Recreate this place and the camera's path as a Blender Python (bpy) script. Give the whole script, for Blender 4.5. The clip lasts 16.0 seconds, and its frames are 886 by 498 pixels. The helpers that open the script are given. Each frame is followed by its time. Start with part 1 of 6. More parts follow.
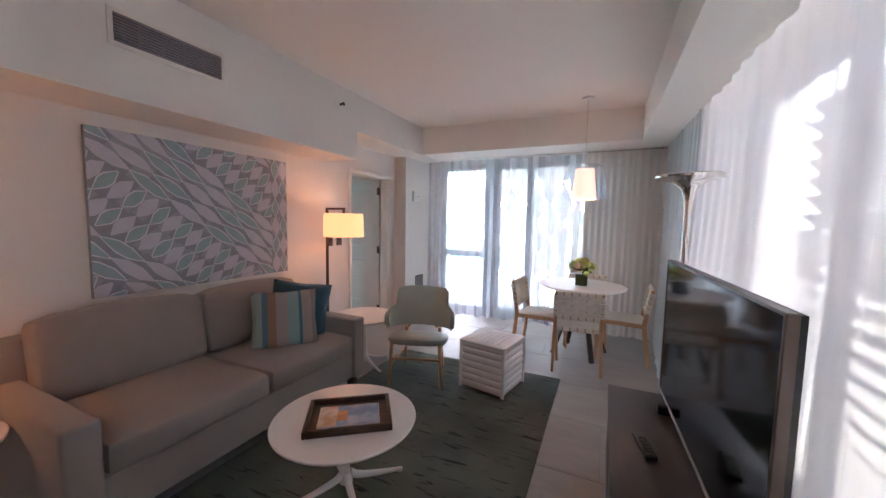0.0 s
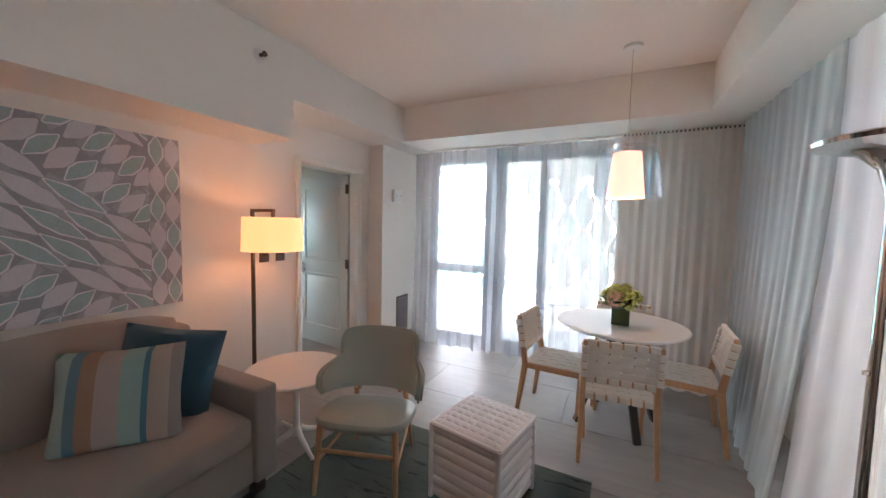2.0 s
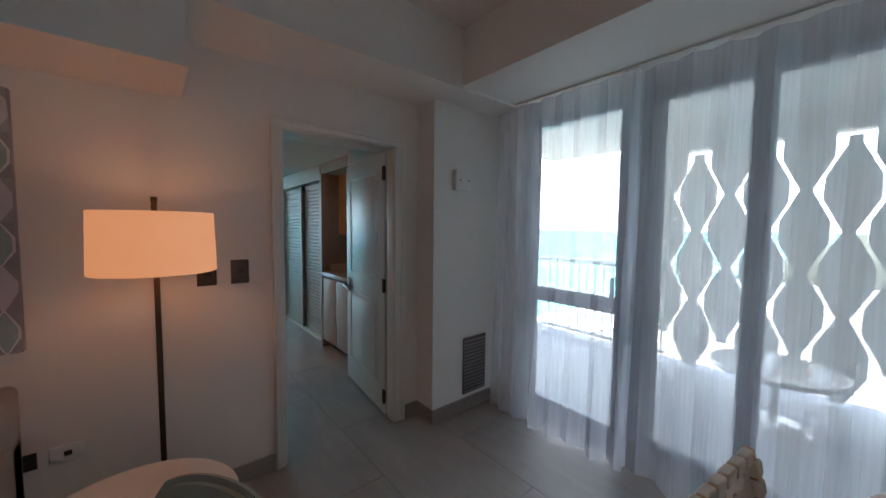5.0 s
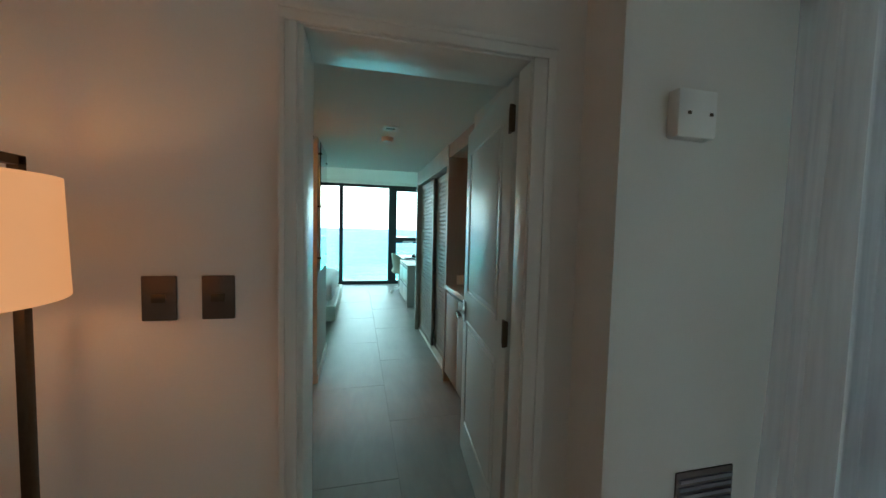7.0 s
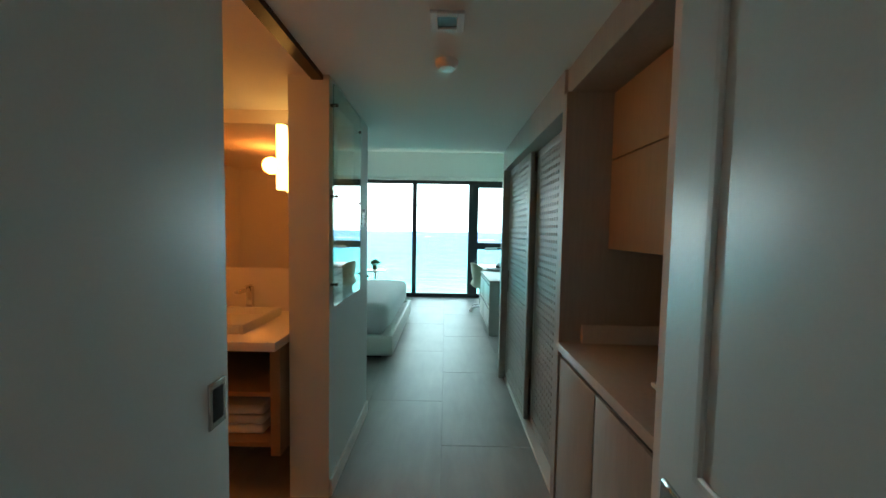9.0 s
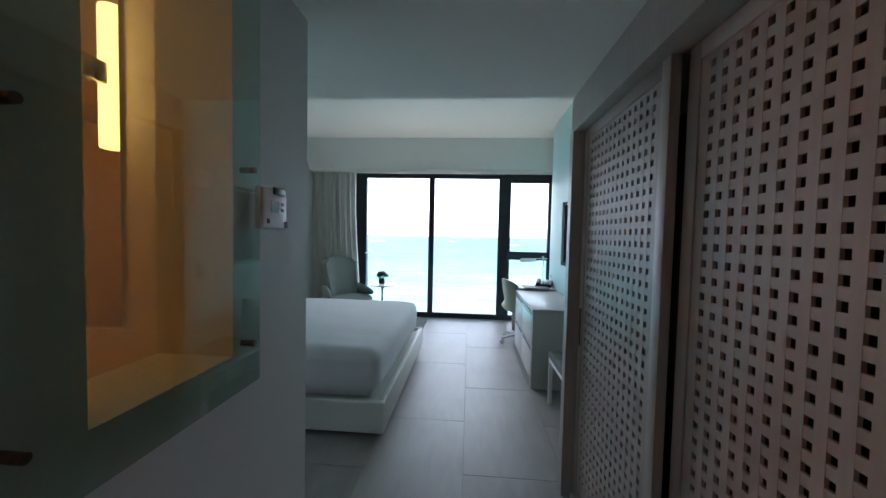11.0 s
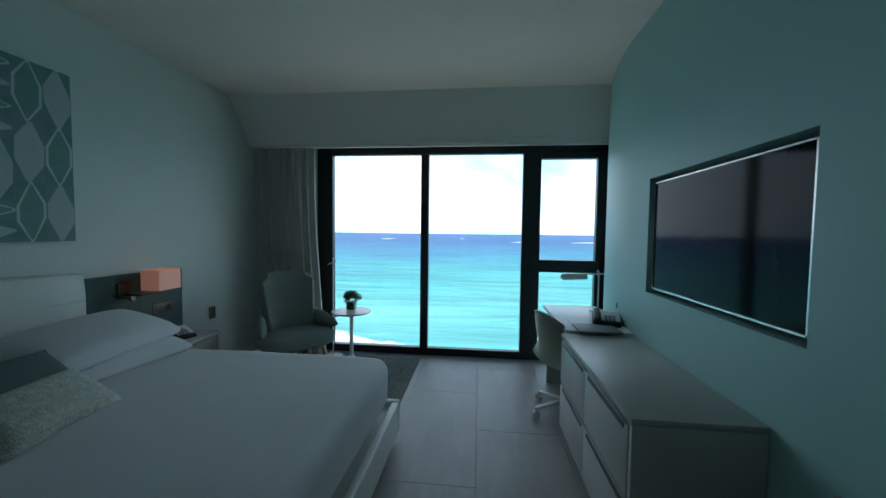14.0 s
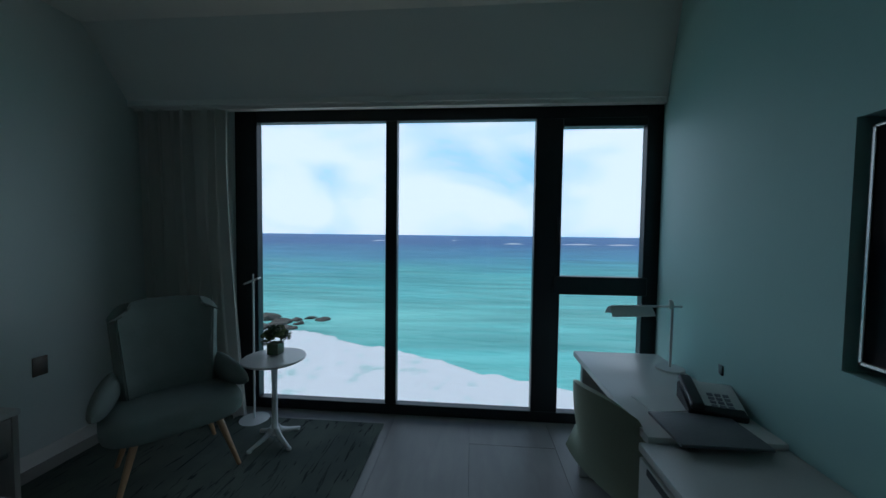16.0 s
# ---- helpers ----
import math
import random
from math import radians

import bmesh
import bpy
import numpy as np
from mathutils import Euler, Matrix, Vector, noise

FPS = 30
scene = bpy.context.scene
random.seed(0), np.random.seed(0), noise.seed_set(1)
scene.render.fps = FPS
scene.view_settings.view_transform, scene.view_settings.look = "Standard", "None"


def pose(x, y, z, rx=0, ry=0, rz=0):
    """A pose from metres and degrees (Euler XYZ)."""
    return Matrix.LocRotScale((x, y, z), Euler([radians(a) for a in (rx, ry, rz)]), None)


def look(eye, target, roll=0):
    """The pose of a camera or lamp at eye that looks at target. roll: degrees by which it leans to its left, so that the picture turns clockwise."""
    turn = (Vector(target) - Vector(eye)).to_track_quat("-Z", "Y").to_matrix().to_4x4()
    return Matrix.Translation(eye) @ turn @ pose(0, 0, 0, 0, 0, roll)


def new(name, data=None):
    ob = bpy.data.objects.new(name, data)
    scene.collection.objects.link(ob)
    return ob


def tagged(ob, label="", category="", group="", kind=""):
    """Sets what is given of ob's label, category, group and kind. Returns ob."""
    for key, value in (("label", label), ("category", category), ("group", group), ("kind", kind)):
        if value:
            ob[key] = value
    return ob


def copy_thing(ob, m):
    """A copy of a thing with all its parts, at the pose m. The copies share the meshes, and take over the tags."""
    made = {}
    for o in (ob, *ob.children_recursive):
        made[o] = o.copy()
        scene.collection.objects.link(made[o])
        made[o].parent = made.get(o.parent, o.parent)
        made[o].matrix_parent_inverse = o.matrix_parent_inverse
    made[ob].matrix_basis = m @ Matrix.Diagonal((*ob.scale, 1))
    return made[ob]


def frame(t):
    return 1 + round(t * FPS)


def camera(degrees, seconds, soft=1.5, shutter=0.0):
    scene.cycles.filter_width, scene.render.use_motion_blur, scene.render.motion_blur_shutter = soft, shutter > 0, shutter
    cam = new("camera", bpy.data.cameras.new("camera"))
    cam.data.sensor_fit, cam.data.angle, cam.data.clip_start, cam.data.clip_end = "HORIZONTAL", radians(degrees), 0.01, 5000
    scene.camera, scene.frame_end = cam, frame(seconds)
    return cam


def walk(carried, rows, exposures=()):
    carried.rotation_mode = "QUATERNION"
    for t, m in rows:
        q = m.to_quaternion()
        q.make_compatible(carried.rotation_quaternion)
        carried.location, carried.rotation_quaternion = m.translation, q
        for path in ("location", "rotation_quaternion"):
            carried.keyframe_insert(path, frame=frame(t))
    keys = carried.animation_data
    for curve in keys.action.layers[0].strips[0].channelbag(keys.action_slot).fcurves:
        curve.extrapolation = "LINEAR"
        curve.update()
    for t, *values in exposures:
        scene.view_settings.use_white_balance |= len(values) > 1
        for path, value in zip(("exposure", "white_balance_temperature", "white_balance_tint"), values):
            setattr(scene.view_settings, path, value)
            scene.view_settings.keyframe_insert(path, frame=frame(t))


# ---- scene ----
cam = camera(103.2, 16.0)
PATH = [
    (0, (0.139, 0.822, 1.433), (-0.692, 2.634, 1.272), 1.0),
    (0.5, (0.078, 1.097, 1.438), (-0.755, 2.91, 1.292), 1.0),
    (1, (0.013, 1.394, 1.448), (-0.827, 3.204, 1.314), 1.0),
    (1.5, (-0.041, 1.69, 1.444), (-0.889, 3.497, 1.314), 1.1),
    (2, (-0.098, 1.988, 1.462), (-0.99, 3.773, 1.325), 1.3),
    (2.5, (-0.146, 2.273, 1.473), (-1.1, 4.026, 1.334), 1.4),
    (3, (-0.18, 2.559, 1.467), (-1.23, 4.255, 1.326), 1.0),
    (5.3, (-0.602, 3.829, 1.435), (-2.226, 4.99, 1.32), 0.8),
    (5.5, (-0.675, 3.929, 1.433), (-2.355, 5.008, 1.322), 1.0),
    (6, (-0.901, 4.153, 1.416), (-2.701, 5.018, 1.304), 1.1),
    (6.5, (-1.187, 4.313, 1.41), (-3.071, 4.974, 1.296), 1.3),
    (7, (-1.524, 4.427, 1.405), (-3.466, 4.894, 1.292), 1.4),
    (7.5, (-1.871, 4.536, 1.397), (-3.847, 4.82, 1.285), 0.9),
    (8, (-2.251, 4.587, 1.393), (-4.242, 4.738, 1.285), 1.0),
    (8.5, (-2.612, 4.629, 1.407), (-4.608, 4.693, 1.302), 0.9),
    (9, (-2.98, 4.662, 1.413), (-4.977, 4.65, 1.308), 1.0),
    (11.5, (-4.715, 4.668, 1.428), (-6.707, 4.508, 1.345), 1.2),
    (12, (-5.035, 4.635, 1.465), (-7.026, 4.466, 1.370), 1.1),
    (12.5, (-5.315, 4.615, 1.479), (-7.304, 4.424, 1.382), 1.1),
    (13, (-5.600, 4.626, 1.472), (-7.588, 4.425, 1.374), 1.0),
    (13.5, (-5.912, 4.64, 1.473), (-7.9, 4.441, 1.378), 0.9),
    (14, (-6.249, 4.662, 1.472), (-8.236, 4.454, 1.377), 0.7),
    (14.5, (-6.59, 4.662, 1.478), (-8.579, 4.472, 1.377), 0.8),
    (15, (-6.928, 4.667, 1.49), (-8.917, 4.487, 1.389), 0.8),
    (15.5, (-7.261, 4.643, 1.494), (-9.252, 4.48, 1.403), 0.7),
    (16, (-7.577, 4.659, 1.486), (-9.569, 4.495, 1.401), 0.7),
]
EXPOSURES = [(0.0, 3.35, 5950, 12), (1.5, 3.35, 6150, 9), (3.0, 3.05, 6300, 4), (5.5, 1.68, 5700, 3), (7.0, 1.8, 6000, -13), (8.0, 1.95, 6050, -21), (8.5, 1.92, 6100, -20), (9.0, 1.72, 6350, -5), (11.5, 1.17, 6500, 32), (12.5, 0.63, 6150, 29), (13.5, 0.0, 6050, 15), (14.5, -0.6, 5900, 15), (15.5, -1.17, 5900, 18), (16.0, -1.36, 5900, 18)]
walk(cam, [(t, look(eye, target, roll)) for t, eye, target, roll in PATH], EXPOSURES)

# ---------------------------------------------------------------- world and large lights
world = bpy.data.worlds.new("world")
scene.world = world
world.use_nodes = True
wn = world.node_tree
wn.nodes.clear()
sky = wn.nodes.new("ShaderNodeTexSky")
sky.sky_type, sky.sun_disc = "NISHITA", False
sky.sun_elevation, sky.sun_rotation = radians(51.5), radians(177)
bg = wn.nodes.new("ShaderNodeBackground")
bg.inputs["Strength"].default_value = 0.15
wout = wn.nodes.new("ShaderNodeOutputWorld")
wn.links.new(sky.outputs[0], bg.inputs[0])
wn.links.new(bg.outputs[0], wout.inputs[0])
sun = new("sun", bpy.data.lights.new("sun", "SUN"))
sun.data.energy, sun.data.angle, sun.data.color = 5.0, radians(0.6), (1.0, 0.95, 0.88)
SUN_DIR = Vector((0.03, -0.62, 0.78))
sun.matrix_world = look(SUN_DIR * 40, (0, 0, 0))


def bulb(name, place, watts, radius, color):
    ob = new(name, bpy.data.lights.new(name, "POINT"))
    ob.data.energy, ob.data.shadow_soft_size, ob.data.color = watts, radius, color
    ob.location = place
    return ob


WARM = (1.0, 0.44, 0.18)
bulb("floor_lamp_bulb", (-2.298, 3.68, 1.37), 0.42, 0.04, WARM)
bulb("pendant_bulb", (-0.075, 4.76, 1.80), 0.2, 0.04, WARM)
bulb("reading_lamp_bulb", (-2.35, 0.95, 1.15), 0.35, 0.05, WARM)
bulb("sconce_bulb", (-8.80, 2.125, 1.05), 0.07, 0.03, (1.0, 0.42, 0.2))
# Added fill without a fixture; it tops up the tube sconce's orange light.
bulb("bath_fill_light", (-4.2, 3.0, 2.0), 3.2, 0.08, (1.0, 0.25, 0.04))

# ---------------------------------------------------------------- materials


def material(name):
    m = bpy.data.materials.new(name)
    m.use_nodes = True
    return m, m.node_tree.nodes, m.node_tree.links, m.node_tree.nodes["Principled BSDF"]


def plain(name, color, rough=0.5, metal=0.0, vary=0.08, scale=6.0, bump=0.05, grain=120.0, stretch=(1, 1, 1), spec=0.5, random_tone=0.0, sheen=0.0):
    """Colour with soft large stains, fine grain and a little relief."""
    m, n, l, p = material(name)
    tc, mp = n.new("ShaderNodeTexCoord"), n.new("ShaderNodeMapping")
    mp.inputs["Scale"].default_value = stretch
    l.new(tc.outputs["Object"], mp.inputs[0])
    big, fine = n.new("ShaderNodeTexNoise"), n.new("ShaderNodeTexNoise")
    big.inputs["Scale"].default_value, fine.inputs["Scale"].default_value = scale, grain
    big.inputs["Detail"].default_value = 5
    for t in (big, fine):
        l.new(mp.outputs[0], t.inputs["Vector"])
    add = n.new("ShaderNodeMath")
    add.operation = "ADD"
    l.new(big.outputs["Fac"], add.inputs[0])
    l.new(fine.outputs["Fac"], add.inputs[1])
    ramp = n.new("ShaderNodeMapRange")
    ramp.inputs["From Min"].default_value, ramp.inputs["From Max"].default_value = 0.6, 1.4
    ramp.inputs["To Min"].default_value, ramp.inputs["To Max"].default_value = 1 - vary, 1 + vary
    l.new(add.outputs[0], ramp.inputs["Value"])
    tone = ramp.outputs[0]
    if random_tone:
        info, rr, mul = n.new("ShaderNodeObjectInfo"), n.new("ShaderNodeMapRange"), n.new("ShaderNodeMath")
        rr.inputs["To Min"].default_value, rr.inputs["To Max"].default_value = 1 - random_tone, 1 + random_tone
        mul.operation = "MULTIPLY"
        l.new(info.outputs["Random"], rr.inputs["Value"])
        l.new(tone, mul.inputs[0])
        l.new(rr.outputs[0], mul.inputs[1])
        tone = mul.outputs[0]
    mix = n.new("ShaderNodeVectorMath")
    mix.operation = "SCALE"
    mix.inputs[0].default_value = color
    l.new(tone, mix.inputs["Scale"])
    l.new(mix.outputs[0], p.inputs["Base Color"])
    p.inputs["Roughness"].default_value, p.inputs["Metallic"].default_value = rough, metal
    p.inputs["Specular IOR Level"].default_value = spec
    if sheen:
        p.inputs["Sheen Weight"].default_value = sheen
    if bump:
        b = n.new("ShaderNodeBump")
        b.inputs["Strength"].default_value, b.inputs["Distance"].default_value = bump, 0.01
        l.new(fine.outputs["Fac"], b.inputs["Height"])
        l.new(b.outputs[0], p.inputs["Normal"])
    return m


def glowing(name, color, strength, base=(0.9, 0.85, 0.75)):
    m, n, l, p = material(name)
    p.inputs["Base Color"].default_value = (*base, 1)
    p.inputs["Roughness"].default_value = 0.8
    p.inputs["Emission Color"].default_value = (*color, 1)
    p.inputs["Emission Strength"].default_value = strength
    return m


def sheer(name, color, open_share, thread=0.05, glow=0.70):
    """Thin woven cloth: part open, part translucent, part diffuse."""
    m, n, l, p = material(name)
    n.remove(p)
    out = n["Material Output"]
    tr, di, tl = n.new("ShaderNodeBsdfTransparent"), n.new("ShaderNodeBsdfDiffuse"), n.new("ShaderNodeBsdfTranslucent")
    di.inputs[0].default_value = tl.inputs[0].default_value = (*color, 1)
    mix1, mix2 = n.new("ShaderNodeMixShader"), n.new("ShaderNodeMixShader")
    mix1.inputs[0].default_value = glow
    noise_t, tc, mp = n.new("ShaderNodeTexNoise"), n.new("ShaderNodeTexCoord"), n.new("ShaderNodeMapping")
    mp.inputs["Scale"].default_value = (14, 14, 0.6)
    l.new(tc.outputs["Object"], mp.inputs[0])
    l.new(mp.outputs[0], noise_t.inputs["Vector"])
    rr = n.new("ShaderNodeMapRange")
    rr.inputs["To Min"].default_value, rr.inputs["To Max"].default_value = open_share + thread, open_share - thread
    l.new(noise_t.outputs["Fac"], rr.inputs["Value"])
    l.new(di.outputs[0], mix1.inputs[1])
    l.new(tl.outputs[0], mix1.inputs[2])
    l.new(rr.outputs[0], mix2.inputs[0])
    l.new(mix1.outputs[0], mix2.inputs[1])
    l.new(tr.outputs[0], mix2.inputs[2])
    l.new(mix2.outputs[0], out.inputs[0])
    return m


def glass(name, tint=(1, 1, 1), gloss=1.0, rough=0.0):
    """Thin clear glass: see-through, with a mirror gloss that grows towards grazing angles."""
    m, n, l, p = material(name)
    n.remove(p)
    out = n["Material Output"]
    tr, gl, mix, lw = n.new("ShaderNodeBsdfTransparent"), n.new("ShaderNodeBsdfGlossy"), n.new("ShaderNodeMixShader"), n.new("ShaderNodeLayerWeight")
    tr.inputs[0].default_value = (*tint, 1)
    gl.inputs["Roughness"].default_value = rough
    pw, ma = n.new("ShaderNodeMath"), n.new("ShaderNodeMath")
    pw.operation, ma.operation = "POWER", "MULTIPLY_ADD"
    pw.inputs[1].default_value, ma.inputs[1].default_value, ma.inputs[2].default_value = 5.0, 0.6 * gloss, 0.03 * gloss
    l.new(lw.outputs["Facing"], pw.inputs[0])
    l.new(pw.outputs[0], ma.inputs[0])
    l.new(ma.outputs[0], mix.inputs[0])
    l.new(tr.outputs[0], mix.inputs[1])
    l.new(gl.outputs[0], mix.inputs[2])
    l.new(mix.outputs[0], out.inputs[0])
    return m


def stone_tile(name, color, dark, random_tone=0.06, rough=0.42):
    """Grey porcelain with long veins like sawn timber."""
    m, n, l, p = material(name)
    tc, mp, info, off = n.new("ShaderNodeTexCoord"), n.new("ShaderNodeMapping"), n.new("ShaderNodeObjectInfo"), n.new("ShaderNodeVectorMath")
    off.operation = "ADD"
    l.new(tc.outputs["Object"], off.inputs[0])
    l.new(info.outputs["Random"], off.inputs[1])
    mp.inputs["Scale"].default_value = (1.1, 5, 1)
    l.new(off.outputs[0], mp.inputs[0])
    a, b = n.new("ShaderNodeTexNoise"), n.new("ShaderNodeTexNoise")
    a.inputs["Scale"].default_value, a.inputs["Detail"].default_value, a.inputs["Distortion"].default_value = 2.2, 8, 0.7
    b.inputs["Scale"].default_value, b.inputs["Detail"].default_value = 3.0, 4
    l.new(mp.outputs[0], a.inputs["Vector"])
    l.new(off.outputs[0], b.inputs["Vector"])
    avg = n.new("ShaderNodeMath")
    avg.operation = "MULTIPLY_ADD"
    avg.inputs[1].default_value = 0.6
    l.new(a.outputs["Fac"], avg.inputs[0])
    sc = n.new("ShaderNodeMath")
    sc.operation = "MULTIPLY"
    sc.inputs[1].default_value = 0.4
    l.new(b.outputs["Fac"], sc.inputs[0])
    l.new(sc.outputs[0], avg.inputs[2])
    cr = n.new("ShaderNodeValToRGB")
    cr.color_ramp.elements[0].position, cr.color_ramp.elements[0].color = 0.36, (*dark, 1)
    cr.color_ramp.elements[1].position, cr.color_ramp.elements[1].color = 0.62, (*color, 1)
    l.new(avg.outputs[0], cr.inputs[0])
    rr, mul = n.new("ShaderNodeMapRange"), n.new("ShaderNodeVectorMath")
    rr.inputs["To Min"].default_value, rr.inputs["To Max"].default_value = 1 - random_tone, 1 + random_tone
    mul.operation = "SCALE"
    l.new(info.outputs["Random"], rr.inputs["Value"])
    l.new(cr.outputs[0], mul.inputs[0])
    l.new(rr.outputs[0], mul.inputs["Scale"])
    l.new(mul.outputs[0], p.inputs["Base Color"])
    rg = n.new("ShaderNodeMapRange")
    rg.inputs["To Min"].default_value, rg.inputs["To Max"].default_value = rough - 0.08, rough + 0.12
    l.new(a.outputs["Fac"], rg.inputs["Value"])
    l.new(rg.outputs[0], p.inputs["Roughness"])
    bp = n.new("ShaderNodeBump")
    bp.inputs["Strength"].default_value, bp.inputs["Distance"].default_value = 0.08, 0.004
    l.new(a.outputs["Fac"], bp.inputs["Height"])
    l.new(bp.outputs[0], p.inputs["Normal"])
    return m


def woven_rug(name, base, dark, streak):
    """Flat-woven rug with short dark brush-like streaks across it."""
    m, n, l, p = material(name)
    tc, mp = n.new("ShaderNodeTexCoord"), n.new("ShaderNodeMapping")
    mp.inputs["Scale"].default_value = (2.2, 16, 1)
    mp.inputs["Rotation"].default_value = (0, 0, radians(12))
    l.new(tc.outputs["Object"], mp.inputs[0])
    a, b = n.new("ShaderNodeTexNoise"), n.new("ShaderNodeTexNoise")
    a.inputs["Scale"].default_value, a.inputs["Detail"].default_value, a.inputs["Distortion"].default_value = 1.6, 5, 1.5
    b.inputs["Scale"].default_value, b.inputs["Detail"].default_value = 1.5, 6
    l.new(mp.outputs[0], a.inputs["Vector"])
    l.new(tc.outputs["Object"], b.inputs["Vector"])
    cr = n.new("ShaderNodeValToRGB")
    cr.color_ramp.elements[0].position, cr.color_ramp.elements[0].color = 0.355, (*streak, 1)
    cr.color_ramp.elements[1].position, cr.color_ramp.elements[1].color = 0.40, (1, 1, 1, 1)
    l.new(a.outputs["Fac"], cr.inputs[0])
    cb = n.new("ShaderNodeValToRGB")
    cb.color_ramp.elements[0].position, cb.color_ramp.elements[0].color = 0.38, (*dark, 1)
    cb.color_ramp.elements[1].position, cb.color_ramp.elements[1].color = 0.62, (*base, 1)
    l.new(b.outputs["Fac"], cb.inputs[0])
    mix = n.new("ShaderNodeVectorMath")
    mix.operation = "MULTIPLY"
    l.new(cr.outputs[0], mix.inputs[0])
    l.new(cb.outputs[0], mix.inputs[1])
    l.new(mix.outputs[0], p.inputs["Base Color"])
    p.inputs["Roughness"].default_value = 0.95
    w, bp = n.new("ShaderNodeTexNoise"), n.new("ShaderNodeBump")
    w.inputs["Scale"].default_value = 260
    l.new(tc.outputs["Object"], w.inputs["Vector"])
    bp.inputs["Strength"].default_value, bp.inputs["Distance"].default_value = 0.5, 0.004
    l.new(w.outputs["Fac"], bp.inputs["Height"])
    l.new(bp.outputs[0], p.inputs["Normal"])
    return m


WALL = plain("wall_paint", (0.80, 0.77, 0.72), 0.7, vary=0.02, scale=1.5, bump=0.04, grain=220)
WALL_BED = plain("bedroom_wall_paint", (0.625, 0.675, 0.64), 0.6, vary=0.02, scale=1.5, bump=0.04, grain=220)
WALL_AQUA = plain("aqua_wall_paint", (0.36, 0.585, 0.555), 0.5, vary=0.02, scale=1.5, bump=0.04, grain=220)
CEIL = plain("ceiling_paint", (0.80, 0.77, 0.72), 0.85, vary=0.015, scale=1.2, bump=0.05, grain=180)
SOFFIT = plain("soffit_paint", (0.80, 0.79, 0.75), 0.75, vary=0.02, scale=1.5, bump=0.04, grain=200)
TRIM = plain("trim_enamel", (0.78, 0.76, 0.71), 0.35, vary=0.02, scale=3, bump=0.02)
DOOR = plain("door_enamel", (0.70, 0.71, 0.68), 0.40, vary=0.02, scale=2, bump=0.02)
BASE = plain("baseboard_tile", (0.30, 0.27, 0.24), 0.45, vary=0.12, scale=5)
BRONZE = plain("dark_bronze", (0.10, 0.075, 0.055), 0.4, 0.9, vary=0.1)
STEEL = plain("brushed_steel", (0.55, 0.54, 0.52), 0.25, 1.0, vary=0.05, bump=0.02)
CHROME = plain("polished_chrome", (0.75, 0.72, 0.69), 0.08, 1.0, vary=0.02, bump=0)
FRAME = plain("window_frame_metal", (0.022, 0.026, 0.030), 0.35, 0.3, vary=0.1, bump=0.02)
GREYFRAME = plain("balcony_frame_metal", (0.10, 0.11, 0.13), 0.4, 0.4, vary=0.1, bump=0.02)
PLATE = plain("bronze_plate", (0.13, 0.10, 0.085), 0.4, 0.6, vary=0.08, bump=0.02)
PLASTIC = plain("white_plastic", (0.78, 0.77, 0.74), 0.4, vary=0.02, bump=0.02)
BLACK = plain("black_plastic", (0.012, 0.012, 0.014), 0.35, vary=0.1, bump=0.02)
SCREEN = plain("dark_screen", (0.005, 0.005, 0.006), 0.08, vary=0.05, bump=0, spec=0.08)
GLASS = glass("clear_glass")
TINTED = glass("sea_glass", (0.86, 0.97, 0.97))
PANEL_GLASS = glass("green_tinted_glass", (0.72, 0.84, 0.78), 3.2, 0.01)
SHEER = sheer("sheer_voile", (0.80, 0.82, 0.88), 0.52, 0.08, 0.42)
SHEER_SIDE = sheer("side_voile", (0.80, 0.79, 0.84), 0.075, 0.03, 0.17)
# Shaded copy of the side voile; the missing backlight is in its colour.
SHEER_SHADED = sheer("shaded_voile", (0.58, 0.62, 0.64), 0.16, 0.04, 0.30)
DRAPE = sheer("grey_drape", (0.66, 0.63, 0.595), 0.04, 0.015, 0.28)
DRAPE_BED = sheer("white_drape", (0.75, 0.74, 0.70), 0.04, 0.02)
GREIGE = plain("sofa_weave", (0.31, 0.275, 0.25), 0.9, vary=0.10, scale=3, bump=0.5, grain=420, sheen=0.2)
SAGE = plain("sage_vinyl", (0.36, 0.38, 0.33), 0.5, vary=0.05, scale=4, bump=0.15, grain=300)
OAK = plain("pale_oak", (0.50, 0.28, 0.145), 0.45, vary=0.16, scale=8, bump=0.08, grain=60, stretch=(1, 1, 0.12))
WEB = plain("cotton_webbing", (0.72, 0.66, 0.58), 0.9, vary=0.08, scale=10, bump=0.4, grain=300)
WHITE_TOP = plain("white_laminate", (0.80, 0.77, 0.74), 0.3, vary=0.02, bump=0.01)
WHITE_METAL = plain("white_enamel", (0.80, 0.79, 0.77), 0.3, vary=0.03, bump=0.01)
LEATHER = plain("white_leather", (0.78, 0.74, 0.74), 0.5, vary=0.03, scale=8, bump=0.2, grain=200)
TEAL = plain("teal_velvet", (0.02, 0.085, 0.13), 0.8, vary=0.15, scale=8, bump=0.3, grain=300, sheen=0.3)
WALNUT = plain("dark_walnut", (0.045, 0.030, 0.024), 0.35, vary=0.2, scale=7, bump=0.05, grain=60, stretch=(1, 0.12, 1))
SHADE_ON = glowing("lit_linen_shade", (1.0, 0.36, 0.13), 0.18, (0.85, 0.60, 0.42))
PENDANT_ON = glowing("lit_pendant_shade", (1.0, 0.42, 0.28), 0.20)
SCONCE_ON = glowing("lit_sconce_shade", (1.0, 0.36, 0.20), 0.16, (0.8, 0.5, 0.4))
BATH_ON = glowing("lit_bath_tube", (1.0, 0.52, 0.14), 2.2)
